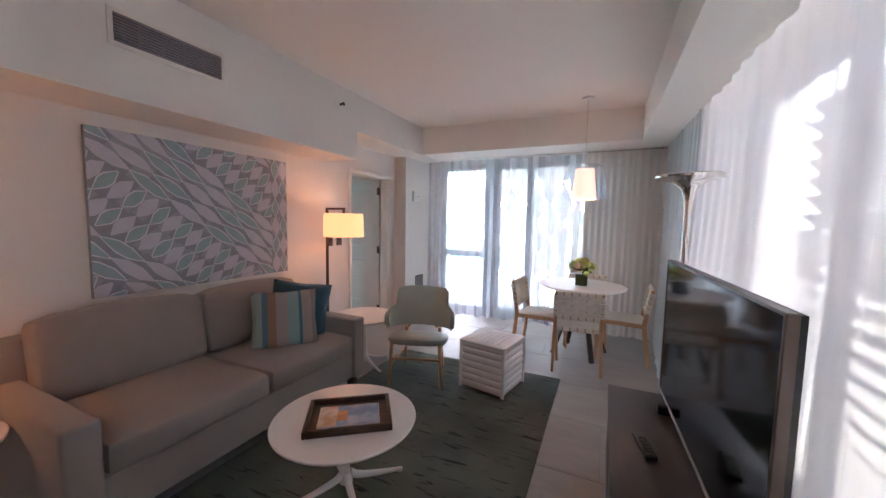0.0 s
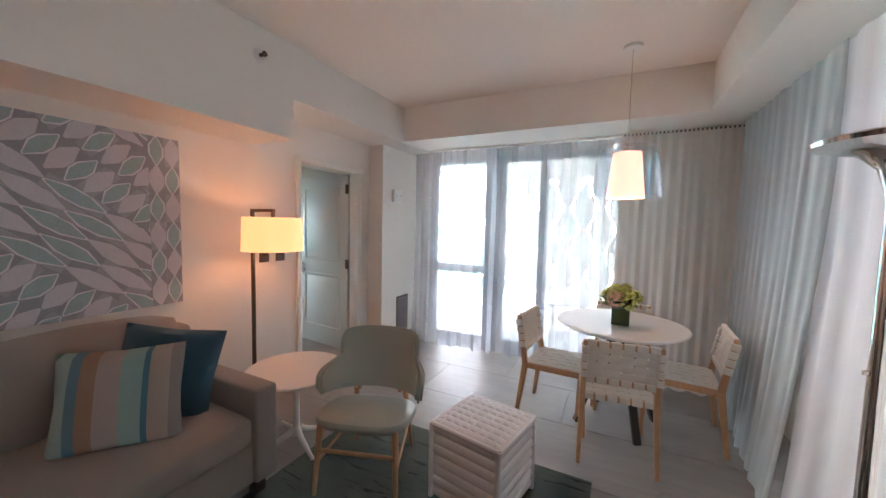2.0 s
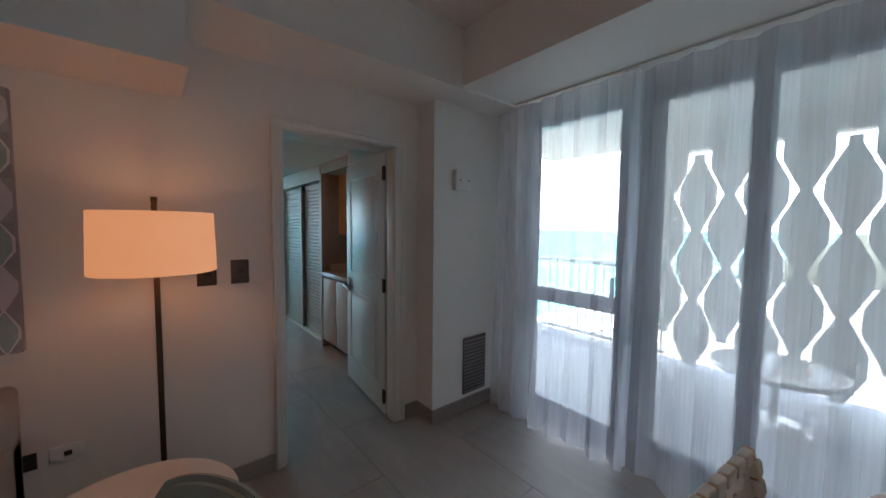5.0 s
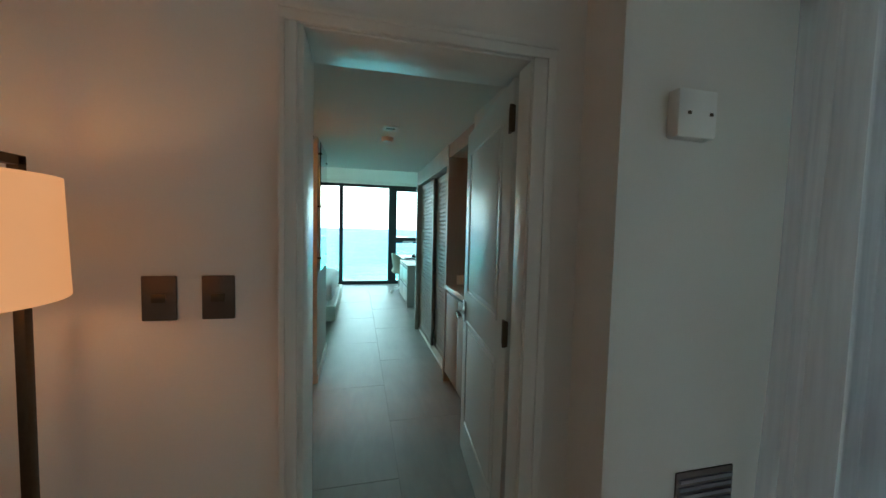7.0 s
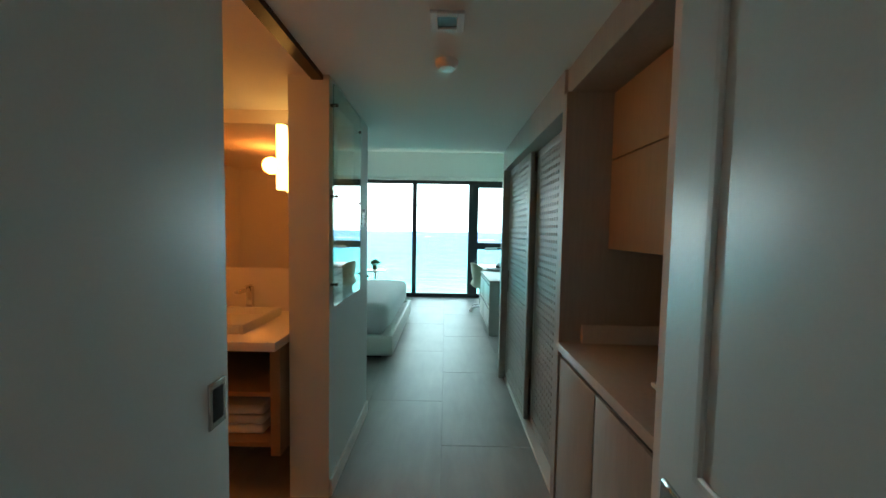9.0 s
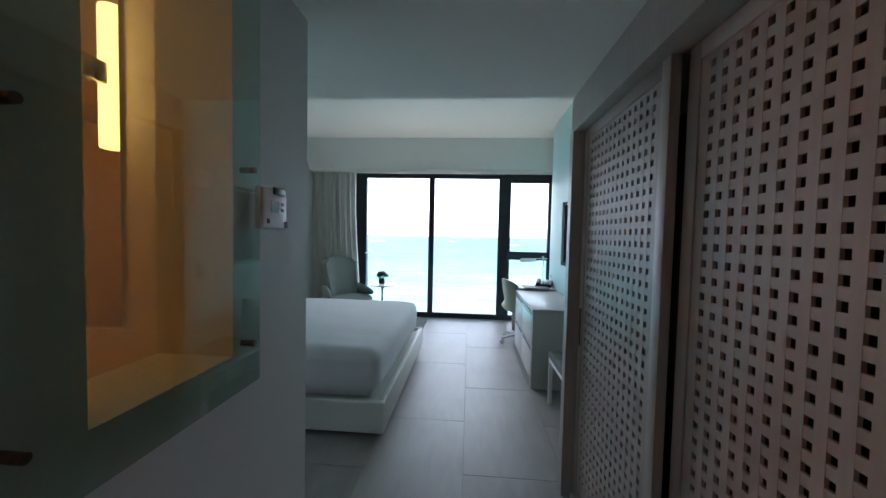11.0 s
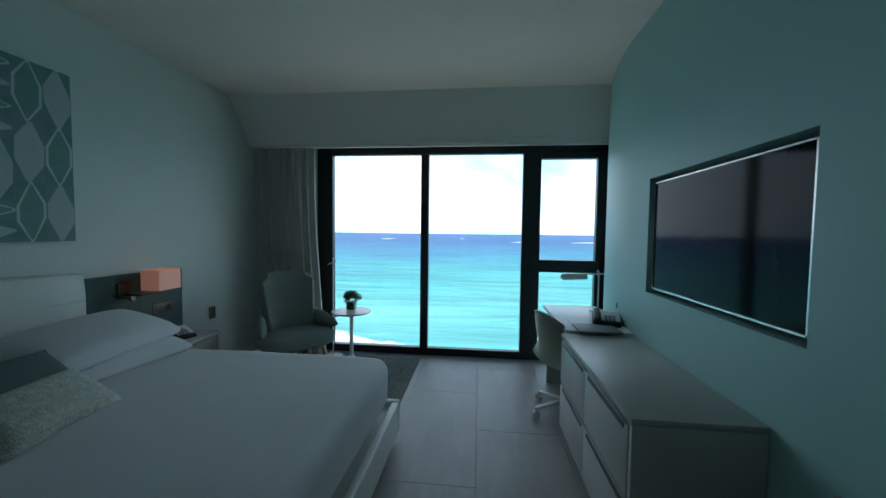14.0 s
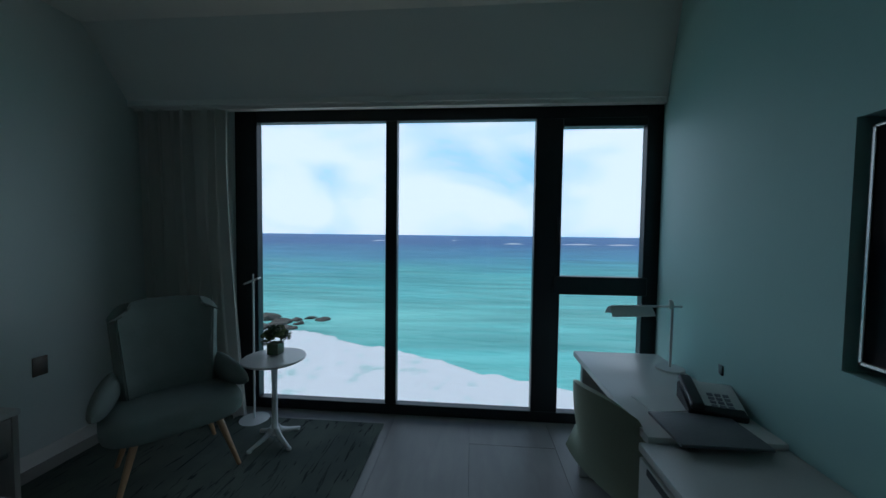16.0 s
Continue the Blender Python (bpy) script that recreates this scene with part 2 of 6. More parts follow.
LEAF = plain("hydrangea_leaf", (0.05, 0.10, 0.03), 0.6, vary=0.3, scale=20, random_tone=0.2)
PETAL = plain("yellow_green_petal", (0.52, 0.56, 0.16), 0.7, vary=0.2, scale=25, random_tone=0.2)
PEACH = plain("peach_petal", (0.75, 0.48, 0.34), 0.7, vary=0.15, scale=25)
TILE = stone_tile("floor_tile_grey", (0.37, 0.345, 0.32), (0.305, 0.285, 0.265), 0.03)
GROUT = plain("grout", (0.33, 0.31, 0.29), 0.9, vary=0.1)
RUG = woven_rug("rug_weave", (0.145, 0.165, 0.135), (0.075, 0.095, 0.080), (0.25, 0.27, 0.30))
# Darker than the balcony concrete: the floor's shadow is put into this grey.
BALCONY_FLOOR_SHADED = plain("shaded_balcony_floor", (0.40, 0.40, 0.41), 0.6, vary=0.08, scale=3)
CONCRETE = plain("balcony_concrete", (0.78, 0.76, 0.73), 0.8, vary=0.06, scale=3)
LINEN = plain("white_bed_linen", (0.60, 0.615, 0.62), 0.85, vary=0.03, scale=3, bump=0.25, grain=240, sheen=0.1)
BEDFRAME = plain("pale_vinyl_upholstery", (0.60, 0.63, 0.58), 0.5, vary=0.04, scale=4, bump=0.15, grain=200)
LAMINATE = plain("grey_oak_laminate", (0.40, 0.37, 0.33), 0.45, vary=0.10, scale=5, bump=0.05, grain=70, stretch=(1, 1, 0.1))
CUPBOARD = plain("tan_laminate", (0.56, 0.43, 0.28), 0.4, vary=0.08, scale=5, bump=0.04, grain=70, stretch=(1, 1, 0.1))
DESKTOP = plain("pale_desk_laminate", (0.45, 0.45, 0.42), 0.35, vary=0.05, scale=4, bump=0.03)
STONE_TOP = plain("quartz_counter", (0.62, 0.58, 0.53), 0.25, vary=0.06, scale=40, bump=0.01)
CHAIRFELT = plain("grey_green_tweed", (0.20, 0.235, 0.21), 0.95, vary=0.15, scale=6, bump=0.5, grain=300)
DARKTEAL = plain("dark_green_cloth", (0.09, 0.14, 0.13), 0.9, vary=0.1, scale=8, bump=0.4, grain=300)

# ---------------------------------------------------------------- mesh helpers


def box(bm, x0, x1, y0, y1, z0, z1, bevel=0.0, seg=1):
    r = bmesh.ops.create_cube(bm, size=1)
    vs = r["verts"]
    bmesh.ops.scale(bm, verts=vs, vec=(abs(x1 - x0), abs(y1 - y0), abs(z1 - z0)))
    bmesh.ops.translate(bm, verts=vs, vec=((x0 + x1) / 2, (y0 + y1) / 2, (z0 + z1) / 2))
    if bevel:
        es = list({e for v in vs for e in v.link_edges})
        bmesh.ops.bevel(bm, geom=es, offset=bevel, segments=seg, affect="EDGES", profile=0.5)


def rod(bm, a, b, r0, r1=None, n=10):
    a, b = Vector(a), Vector(b)
    d = b - a
    m = Matrix.Translation((a + b) / 2) @ d.to_track_quat("Z", "Y").to_matrix().to_4x4()
    bmesh.ops.create_cone(bm, cap_ends=True, segments=n, radius1=r0, radius2=r0 if r1 is None else r1, depth=d.length, matrix=m)


def bar(bm, a, b, w, t, bevel=0.0):
    """A square bar of width w and thickness t from a to b."""
    a, b = Vector(a), Vector(b)
    d = b - a
    r = bmesh.ops.create_cube(bm, size=1, matrix=Matrix.Translation((a + b) / 2) @ d.to_track_quat("Z", "Y").to_matrix().to_4x4() @ Matrix.Diagonal((w, t, d.length, 1)))
    if bevel:
        bmesh.ops.bevel(bm, geom=list({e for v in r["verts"] for e in v.link_edges}), offset=bevel, segments=2, affect="EDGES", profile=0.5)


def lathe(bm, profile, cx=0, cy=0, n=32, sx=1.0, sy=1.0):
    """A turned shape from (radius, height) pairs."""
    rings = []
    for r, z in profile:
        rings.append([bm.verts.new((cx + sx * r * math.cos(2 * math.pi * i / n), cy + sy * r * math.sin(2 * math.pi * i / n), z)) for i in range(n)])
    for p, q in zip(rings, rings[1:]):
        for i in range(n):
            bm.faces.new((p[i], p[(i + 1) % n], q[(i + 1) % n], q[i]))
    if profile[0][0] > 1e-6:
        bm.faces.new(list(reversed(rings[0])))
    if profile[-1][0] > 1e-6:
        bm.faces.new(rings[-1])


def sweep(bm, path, radii, n=10):
    """A round tube through the points of path, closed at both ends."""
    rings = []
    for i, p in enumerate(path):
        d = (path[min(i + 1, len(path) - 1)] - path[max(i - 1, 0)]).normalized()
        a = d.orthogonal().normalized() if i == 0 else (a - d * a.dot(d)).normalized()
        b = d.cross(a)
        rings.append([bm.verts.new(p + (a * math.cos(2 * math.pi * k / n) + b * math.sin(2 * math.pi * k / n)) * radii[i]) for k in range(n)])
    for p, q in zip(rings, rings[1:]):
        for k in range(n):
            bm.faces.new((p[k], p[(k + 1) % n], q[(k + 1) % n], q[k]))
    bm.faces.new(list(reversed(rings[0])))
    bm.faces.new(rings[-1])


def grid(bm, nu, nv, f):
    """A surface of nu x nv cells through f(u, v), with u and v from 0 to 1."""
    vs = [[bm.verts.new(f(i / nu, j / nv)) for j in range(nv + 1)] for i in range(nu + 1)]
    for i in range(nu):
        for j in range(nv):
            bm.faces.new((vs[i][j], vs[i + 1][j], vs[i + 1][j + 1], vs[i][j + 1]))
    return vs


def finish(bm, name, mat, smooth=False, angle=40):
    me = bpy.data.meshes.new(name)
    bmesh.ops.recalc_face_normals(bm, faces=bm.faces[:])
    bm.to_mesh(me)
    bm.free()
    me.materials.append(mat)
    if smooth:
        me.polygons.foreach_set("use_smooth", [True] * len(me.polygons))
        me.set_sharp_from_angle(angle=radians(angle))
    return me


def part(name, bm, mat, parent=None, label="", smooth=False, m=None):
    ob = new(name, finish(bm, name, mat, smooth))
    if parent is not None:
        ob.parent = parent
    if m is not None:
        ob.matrix_basis = m
    if label:
        tagged(ob, label)
    return ob


def thing(name, label, category, place=(0, 0, 0), rz=0.0, group="", kind=""):
    ob = new(name)
    ob.empty_display_size = 0.1
    ob.matrix_basis = pose(*place, 0, 0, rz)
    return tagged(ob, label, category, group, kind)


def slab(name, x0, x1, y0, y1, z0, z1, mat, label, category="wall", bevel=0.0, kind="structure"):
    bm = bmesh.new()
    box(bm, x0, x1, y0, y1, z0, z1, bevel)
    return tagged(part(name, bm, mat), label, category, kind=kind)


def boxpart(name, parent, mat, x0, x1, y0, y1, z0, z1, bevel=0.0, seg=2, label="", smooth=None):
    bm = bmesh.new()
    box(bm, x0, x1, y0, y1, z0, z1, bevel, seg)
    return part(name, bm, mat, parent, label, smooth=(bevel > 0) if smooth is None else smooth)


def cushion_mesh(bm, w, d, h, puff=0.25, n=14, power=2.5):
    """A pillow: w across, d deep, h thick at the middle, pinched at its seams."""
    def side(s):
        def f(u, v):
            a, b = 2 * u - 1, 2 * v - 1
            e = max(0.0, (1 - abs(a) ** power) * (1 - abs(b) ** power)) ** 0.45
            pinch = 1 - 0.06 * (1 - abs(a)) * abs(b) ** 6 - 0.0
            pinch2 = 1 - 0.06 * (1 - abs(b)) * abs(a) ** 6
            return (a * w / 2 * pinch2, b * d / 2 * pinch, s * (0.004 + h / 2 * e))
        grid(bm, n, n, f)
    side(1)
    side(-1)
    bmesh.ops.remove_doubles(bm, verts=bm.verts[:], dist=0.009)

# ---------------------------------------------------------------- large structure
floor = slab("floor", -10.5, 1.3, -1.3, 6.2, -0.25, -0.003, GROUT, "grey wood-look porcelain tile floor with thin joints", "floor")
slab("wall_back", -2.9, 1.25, -1.4, -1.2, -0.02, 2.75, WALL, "plain off-white painted wall")
# the wall behind the sofa, with the doorway to the hall
slab("wall_sofa", -2.90, -2.67, -1.2, 4.243, -0.02, 2.75, WALL, "off-white painted wall behind the sofa")
slab("wall_door_head", -2.90, -2.67, 4.243, 5.075, 2.0, 2.75, WALL, "off-white wall above the doorway")
slab("wall_door_side", -2.90, -2.67, 5.075, 6.2, -0.02, 2.75, WALL, "off-white wall beside the doorway")
slab("wall_pillar", -2.67, -2.474, 5.21, 6.2, -0.02, 2.4, WALL, "off-white boxed-out pillar by the balcony window")
slab("ceiling_living", -2.9, 1.25, -1.3, 6.2, 2.70, 2.85, CEIL, "flat off-white painted ceiling", "ceiling")
slab("soffit_sofa", -2.67, -2.22, -1.2, 3.80, 2.05, 2.70, SOFFIT, "off-white boxed soffit above the sofa", "soffit")
slab("soffit_door", -2.67, -2.22, 3.80, 6.1, 2.33, 2.70, SOFFIT, "shallow off-white soffit above the doorway", "soffit")
slab("soffit_balcony", -2.22, 0.47, 5.24, 6.1, 2.347, 2.70, SOFFIT, "off-white ceiling beam along the balcony window", "soffit")
slab("soffit_window", 0.47, 1.05, -1.2, 6.1, 2.352, 2.70, SOFFIT, "off-white ceiling soffit along the side window", "soffit")
slab("wall_side", 1.05, 1.25, 4.30, 6.2, -0.02, 2.75, WALL, "off-white wall behind the side curtain")
slab("wall_side_near", 1.05, 1.25, -1.3, -0.7, -0.02, 2.75, WALL, "off-white wall behind the side curtain")
slab("wall_side_head", 1.05, 1.25, -0.7, 4.30, 2.33, 2.75, WALL, "off-white wall above the side window")
slab("wall_balcony_left", -2.474, -2.32, 6.0, 6.2, -0.02, 2.4, WALL, "off-white wall beside the balcony door")
slab("wall_balcony_right", -0.02, 1.05, 6.0, 6.2, -0.02, 2.4, WALL, "off-white wall behind the grey curtain")
slab("wall_balcony_head", -2.32, -0.02, 6.0, 6.2, 2.30, 2.72, WALL, "off-white wall above the balcony door")
# hall, bathroom and bedroom walls
slab("wall_bath_near", -3.95, -2.90, 3.80, 3.98, -0.02, 2.3, WALL, "white wall behind the sliding bathroom door")
slab("wall_hall_side", -3.80, -2.90, 5.17, 5.95, -0.02, 2.3, WALL, "white hall wall beside the open door")
slab("wall_closet_back", -6.36, -2.9, 5.95, 6.15, -0.02, 3.0, WALL_BED, "plain wall behind the closet")
slab("wall_bath_left", -5.76, -2.9, 1.74, 1.94, -0.02, 2.3, WALL, "plain bathroom wall")
slab("wall_bath_mirror", -5.45, -5.28, 1.94, 3.87, -0.02, 2.3, WALL, "bathroom wall behind the vanity")
slab("wall_bed_near", -5.62, -5.54, 1.94, 3.87, -0.02, 2.3, WALL_BED, "white wall between bathroom and bedroom")
slab("ceiling_hall", -6.34, -2.9, 1.74, 6.15, 2.17, 2.30, CEIL, "low flat hall ceiling", "ceiling")
slab("ceiling_step", -6.34, -6.19, 1.74, 6.15, 2.30, 3.05, CEIL, "ceiling step between hall and bedroom", "ceiling")
slab("ceiling_bedroom", -10.5, -6.34, 1.74, 6.25, 2.92, 3.05, CEIL, "flat white bedroom ceiling", "ceiling")
slab("wall_bed_left", -10.55, -5.46, 1.74, 1.94, -0.02, 3.0, WALL_BED, "pale painted wall behind the bed")
slab("wall_bed_corner", -10.55, -10.33, 1.94, 2.69, -0.02, 3.0, WALL_BED, "pale wall behind the bedroom curtain")
slab("wall_window_head", -10.55, -10.33, 2.69, 6.13, 2.49, 3.0, WALL_BED, "pale wall above the bedroom window")

# wall between hall and bathroom, with the slot behind the glass pane
slab("wall_bath_jamb", -4.88, -4.75, 3.87, 4.075, -0.02, 2.2, WALL_BED, "white wall end beside the bathroom opening")
slab("wall_bath_end", -5.62, -5.22, 3.87, 4.075, -0.02, 2.2, WALL_BED, "white wall with the thermostat")
slab("wall_bath_low", -5.22, -4.88, 3.87, 4.075, -0.02, 1.10, WALL_BED, "white wall below the glass pane")
slab("wall_bath_top", -5.22, -4.88, 3.87, 4.075, 2.06, 2.2, WALL_BED, "white wall above the glass pane")

# bedroom wall with the recess for the television; it opens out a little towards the window
for nm, x0, x1, y0, z0, z1 in (("wall_television_end", -7.545, -6.36, 5.77, -0.02, 3.0), ("wall_television_mid", -9.0, -8.71, 5.77, -0.02, 3.0), ("wall_television_low", -8.71, -7.545, 5.77, -0.02, 1.09), ("wall_television_top", -8.71, -7.545, 5.77, 1.84, 3.0), ("wall_television_back", -8.71, -7.545, 5.93, 1.09, 1.84)):
    slab(nm, x0, x1, y0, 6.25, z0, z1, WALL_AQUA, "pale sea-green bedroom wall round the television recess")
bm = bmesh.new()
curve = [(-9.0 - 0.136 * i, 5.77 + 0.30 * (i / 10) ** 1.8) for i in range(11)]
lo = [bm.verts.new((x, y, -0.02)) for x, y in curve + [(-10.55, 6.07), (-10.55, 6.25), (-9.0, 6.25)]]
hi = [bm.verts.new((v.co.x, v.co.y, 3.0)) for v in lo]
bm.faces.new(lo)
bm.faces.new(list(reversed(hi)))
for i in range(len(lo)):
    j = (i + 1) % len(lo)
    bm.faces.new((lo[i], lo[j], hi[j], hi[i]))
tagged(part("wall_television_curve", bm, WALL_AQUA, smooth=True), "pale sea-green bedroom wall curving out to the window", "wall", kind="structure")

# sloping pelmet above the bedroom window
bm = bmesh.new()
ys = (1.94, 6.13)
prof = ((-10.33, 2.46), (-10.17, 2.46), (-10.17, 2.50), (-9.85, 2.92), (-10.33, 2.92))
a = [bm.verts.new((x, ys[0], z)) for x, z in prof]
b = [bm.verts.new((x, ys[1], z)) for x, z in prof]
bm.faces.new(a)
bm.faces.new(list(reversed(b)))
for i in range(len(prof)):
    j = (i + 1) % len(prof)
    bm.faces.new((a[i], a[j], b[j], b[i]))
tagged(part("pelmet", bm, SOFFIT), "white sloping pelmet above the bedroom window", "soffit", kind="structure")
slab("curtain_rail", -10.24, -10.20, 1.96, 6.1, 2.435, 2.462, TRIM, "white curtain rail under the pelmet", "trim")

# skirting
SK = "taupe tile baseboard along the wall"
for x0, x1, y0, y1 in ((-2.672, -2.658, -1.2, 4.19), (-2.672, -2.658, 5.10, 5.21), (-2.67, -2.462, 5.198, 5.212), (-2.476, -2.462, 5.198, 6.0)):
    slab("baseboard", x0, x1, y0, y1, 0, 0.10, BASE, SK, "baseboard", 0.003)
for x0, x1, y0, y1 in ((-5.63, -4.76, 4.073, 4.087), (-5.634, -5.618, 1.95, 4.073), (-10.33, -5.63, 1.938, 1.952), (-7.66, -6.36, 5.758, 5.772)):
    slab("baseboard", x0, x1, y0, y1, 0, 0.09, TRIM, "white painted baseboard along the wall", "baseboard", 0.003)

# doorway casing
casing = thing("door_casing", "white moulded door casing round the hall doorway", "door frame", kind="structure")
for nm, y0, y1, z0, z1 in (("jamb_trim", 4.195, 4.245, 0, 2.0), ("jamb_trim", 5.003, 5.09, 0, 2.0), ("head_trim", 4.195, 5.09, 2.0, 2.047)):
    boxpart(nm, casing, TRIM, -2.67, -2.652, y0, y1, z0, z1, 0.004)
    boxpart("bead", casing, TRIM, -2.653, -2.644, y0 if z0 == 0 and y0 < 4.5 else (y0 + 0.05 if z0 == 0 else 4.195), (y0 + 0.018 if y0 < 4.5 and z0 == 0 else y1 - 0.008 if z0 == 0 else 5.09), z0 if z0 == 0 else 2.03, z1, 0.003)
for y0, y1 in ((4.243, 4.262), (5.060, 5.078)):
    boxpart("jamb_lining", casing, TRIM, -2.905, -2.668, y0, y1, 0, 2.0, 0.003)
boxpart("jamb_stop", casing, TRIM, -2.76, -2.668, 4.999, 5.061, 0, 2.0, 0.002)
boxpart("head_lining", casing, TRIM, -2.905, -2.668, 4.262, 5.060, 1.992, 2.0, 0.003)

# panelled door, open into the hall
door = thing("door_1", "off-white two-panel door standing open with a steel lever", "door", (-2.785, 5.012, 0), 174.2, kind="structure")
boxpart("leaf", door, DOOR, 0.0, 0.85, -0.02, 0.02, 0.012, 1.985, 0.003)
for z0, z1 in ((0.22, 0.86), (1.02, 1.86)):
    for s in (1, -1):
        bm = bmesh.new()
        y = s * 0.0205
        for x0, x1, q0, q1 in ((0.12, 0.74, z0, z0 + 0.02), (0.12, 0.74, z1 - 0.02, z1), (0.12, 0.14, z0, z1), (0.72, 0.74, z0, z1)):
            box(bm, x0, x1, y - 0.006, y + 0.006, q0, q1, 0.004)
        part("panel_moulding", bm, DOOR, door, smooth=True)
        boxpart("panel", door, DOOR, 0.165, 0.695, y - 0.004, y + 0.004, z0 + 0.045, z1 - 0.045, 0.003)
for z in (0.15, 1.0, 1.83):
    hb = bmesh.new()
    box(hb, -0.012, 0.03, 0.014, 0.028, z - 0.05, z + 0.05, 0.002)
    rod(hb, (-0.004, 0.028, z - 0.052), (-0.004, 0.028, z + 0.052), 0.008)
    part("hinge", hb, BRONZE, door, "dark bronze hinge")
for s in (1, -1):
    lb = bmesh.new()
    box(lb, 0.765, 0.82, s * 0.02, s * 0.032, 0.84, 0.97, 0.004)
    rod(lb, (0.792, s * 0.03, 0.895), (0.792, s * 0.075, 0.895), 0.012)
    bar(lb, (0.80, s * 0.07, 0.895), (0.665, s * 0.075, 0.895), 0.026, 0.016, 0.005)
    part("lever", lb, STEEL, door, "brushed steel lever on a plate", smooth=True)

# sliding bathroom door hung on the hall side
sdoor = thing("door_2", "tall white sliding bathroom door with a recessed pull", "door", (0, 0, 0), kind="structure")
boxpart("leaf", sdoor, DOOR, -3.98, -2.93, 3.995, 4.035, 0.012, 2.13, 0.003)
bm = bmesh.new()
box(bm, -3.96, -3.89, 4.033, 4.041, 0.86, 0.99, 0.003)
part("pull_plate", bm, STEEL, sdoor, "brushed steel flush pull", smooth=True)
boxpart("pull_recess", sdoor, BLACK, -3.945, -3.905, 4.04, 4.043, 0.88, 0.97)
track = slab("door_track", -4.85, -2.93, 3.99, 4.045, 2.145, 2.172, BRONZE, "dark bronze sliding door track under the hall ceiling", "track")

# ---------------------------------------------------------------- windows


def frame_bar(win, mat, x0, x1, y0, y1, z0, z1, name="window_frame"):
    return boxpart(name, win, mat, x0, x1, y0, y1, z0, z1, 0.006, 1)


win = thing("window_1", "dark aluminium floor-to-ceiling bedroom window with four panes", "window", kind="structure")
X0, X1 = -10.44, -10.36
for y0, y1, z0, z1 in ((2.69, 2.88, 0, 2.49), (3.962, 4.055, 0.085, 2.38), (5.14, 5.345, 0.085, 2.38), (5.96, 6.13, 0, 2.49), (2.88, 5.96, 2.38, 2.49), (2.88, 5.96, 0, 0.085)):
    frame_bar(win, FRAME, X0, X1, y0, y1, z0, z1)
frame_bar(win, FRAME, X0, X1 + 0.012, 5.29, 5.99, 1.03, 1.17, "transom")
frame_bar(win, FRAME, X0, X1 + 0.012, 5.345, 5.96, 2.316, 2.38, "sash_rail")
for y0, y1, z0, z1 in ((2.88, 3.962, 0.085, 2.38), (4.055, 5.14, 0.085, 2.38), (5.345, 5.96, 1.17, 2.316), (5.345, 5.96, 0.085, 1.03)):
    pane = boxpart("pane", win, TINTED, -10.408, -10.402, y0 - 0.01, y1 + 0.01, z0 - 0.01, z1 + 0.01)
hb = bmesh.new()
box(hb, -10.35, -10.335, 5.31, 5.33, 1.42, 1.62, 0.004)
part("window_handle", hb, BLACK, win)

win2 = thing("window_2", "grey aluminium balcony door and fixed panes behind sheers", "window", kind="structure")
for x0, x1, z0, z1 in ((-2.32, -2.21, 0, 2.30), (-1.56, -1.315, 0.1, 2.21), (-0.915, -0.822, 0.1, 2.21), (-0.12, -0.02, 0, 2.30), (-2.21, -0.12, 2.21, 2.30), (-2.21, -0.12, 0, 0.10), (-2.21, -1.56, 0.87, 0.98)):
    bm = bmesh.new()
    box(bm, x0, x1, 6.02, 6.10, z0, z1, 0.005)
    part("window_frame", bm, GREYFRAME, win2, smooth=True)
for x0, x1, z0, z1 in ((-2.21, -1.56, 0.98, 2.21), (-2.21, -1.56, 0.1, 0.87), (-1.315, -0.915, 0.1, 2.21), (-0.822, -0.12, 0.1, 2.21)):
    boxpart("pane", win2, GLASS, x0 - 0.01, x1 + 0.01, 6.057, 6.063, z0 - 0.01, z1 + 0.01)
hb = bmesh.new()
box(hb, -1.58, -1.56, 5.985, 6.02, 0.98, 1.12, 0.004)
part("door_handle", hb, STEEL, win2)

win3 = thing("window_3", "white-framed side window behind the sheer curtain", "window", kind="structure")
for y0, y1, z0, z1 in ((-0.7, -0.62, 0, 2.33), (4.22, 4.30, 0, 2.33), (1.75, 1.83, 0.08, 2.25), (3.0, 3.08, 0.08, 2.25), (-0.62, 4.22, 2.25, 2.33), (-0.62, 4.22, 0, 0.08)):
    frame_bar(win3, GREYFRAME, 1.10, 1.18, y0, y1, z0, z1)
for y0, y1 in ((-0.62, 1.75), (1.83, 3.0), (3.08, 4.22)):
    boxpart("pane", win3, GLASS, 1.137, 1.143, y0 - 0.01, y1 + 0.01, 0.07, 2.26)
louvre = thing("facade_louvre", "fixed pale horizontal sun louvres outside the side window", "louvre", kind="structure")
for i in range(17):
    bm = bmesh.new()
    box(bm, 1.50, 1.59, -0.9, 4.42, 0.165 + i * 0.135, 0.180 + i * 0.135)
    for v in bm.verts:
        if v.co.x > 1.55:
            v.co.z -= 0.100
    ob = part("slat", bm, CONCRETE, louvre)
for y in (-0.9, 1.4, 4.42):
    boxpart("upright", louvre, CONCRETE, 1.62, 1.66, y - 0.03, y + 0.03, -0.2, 2.6)

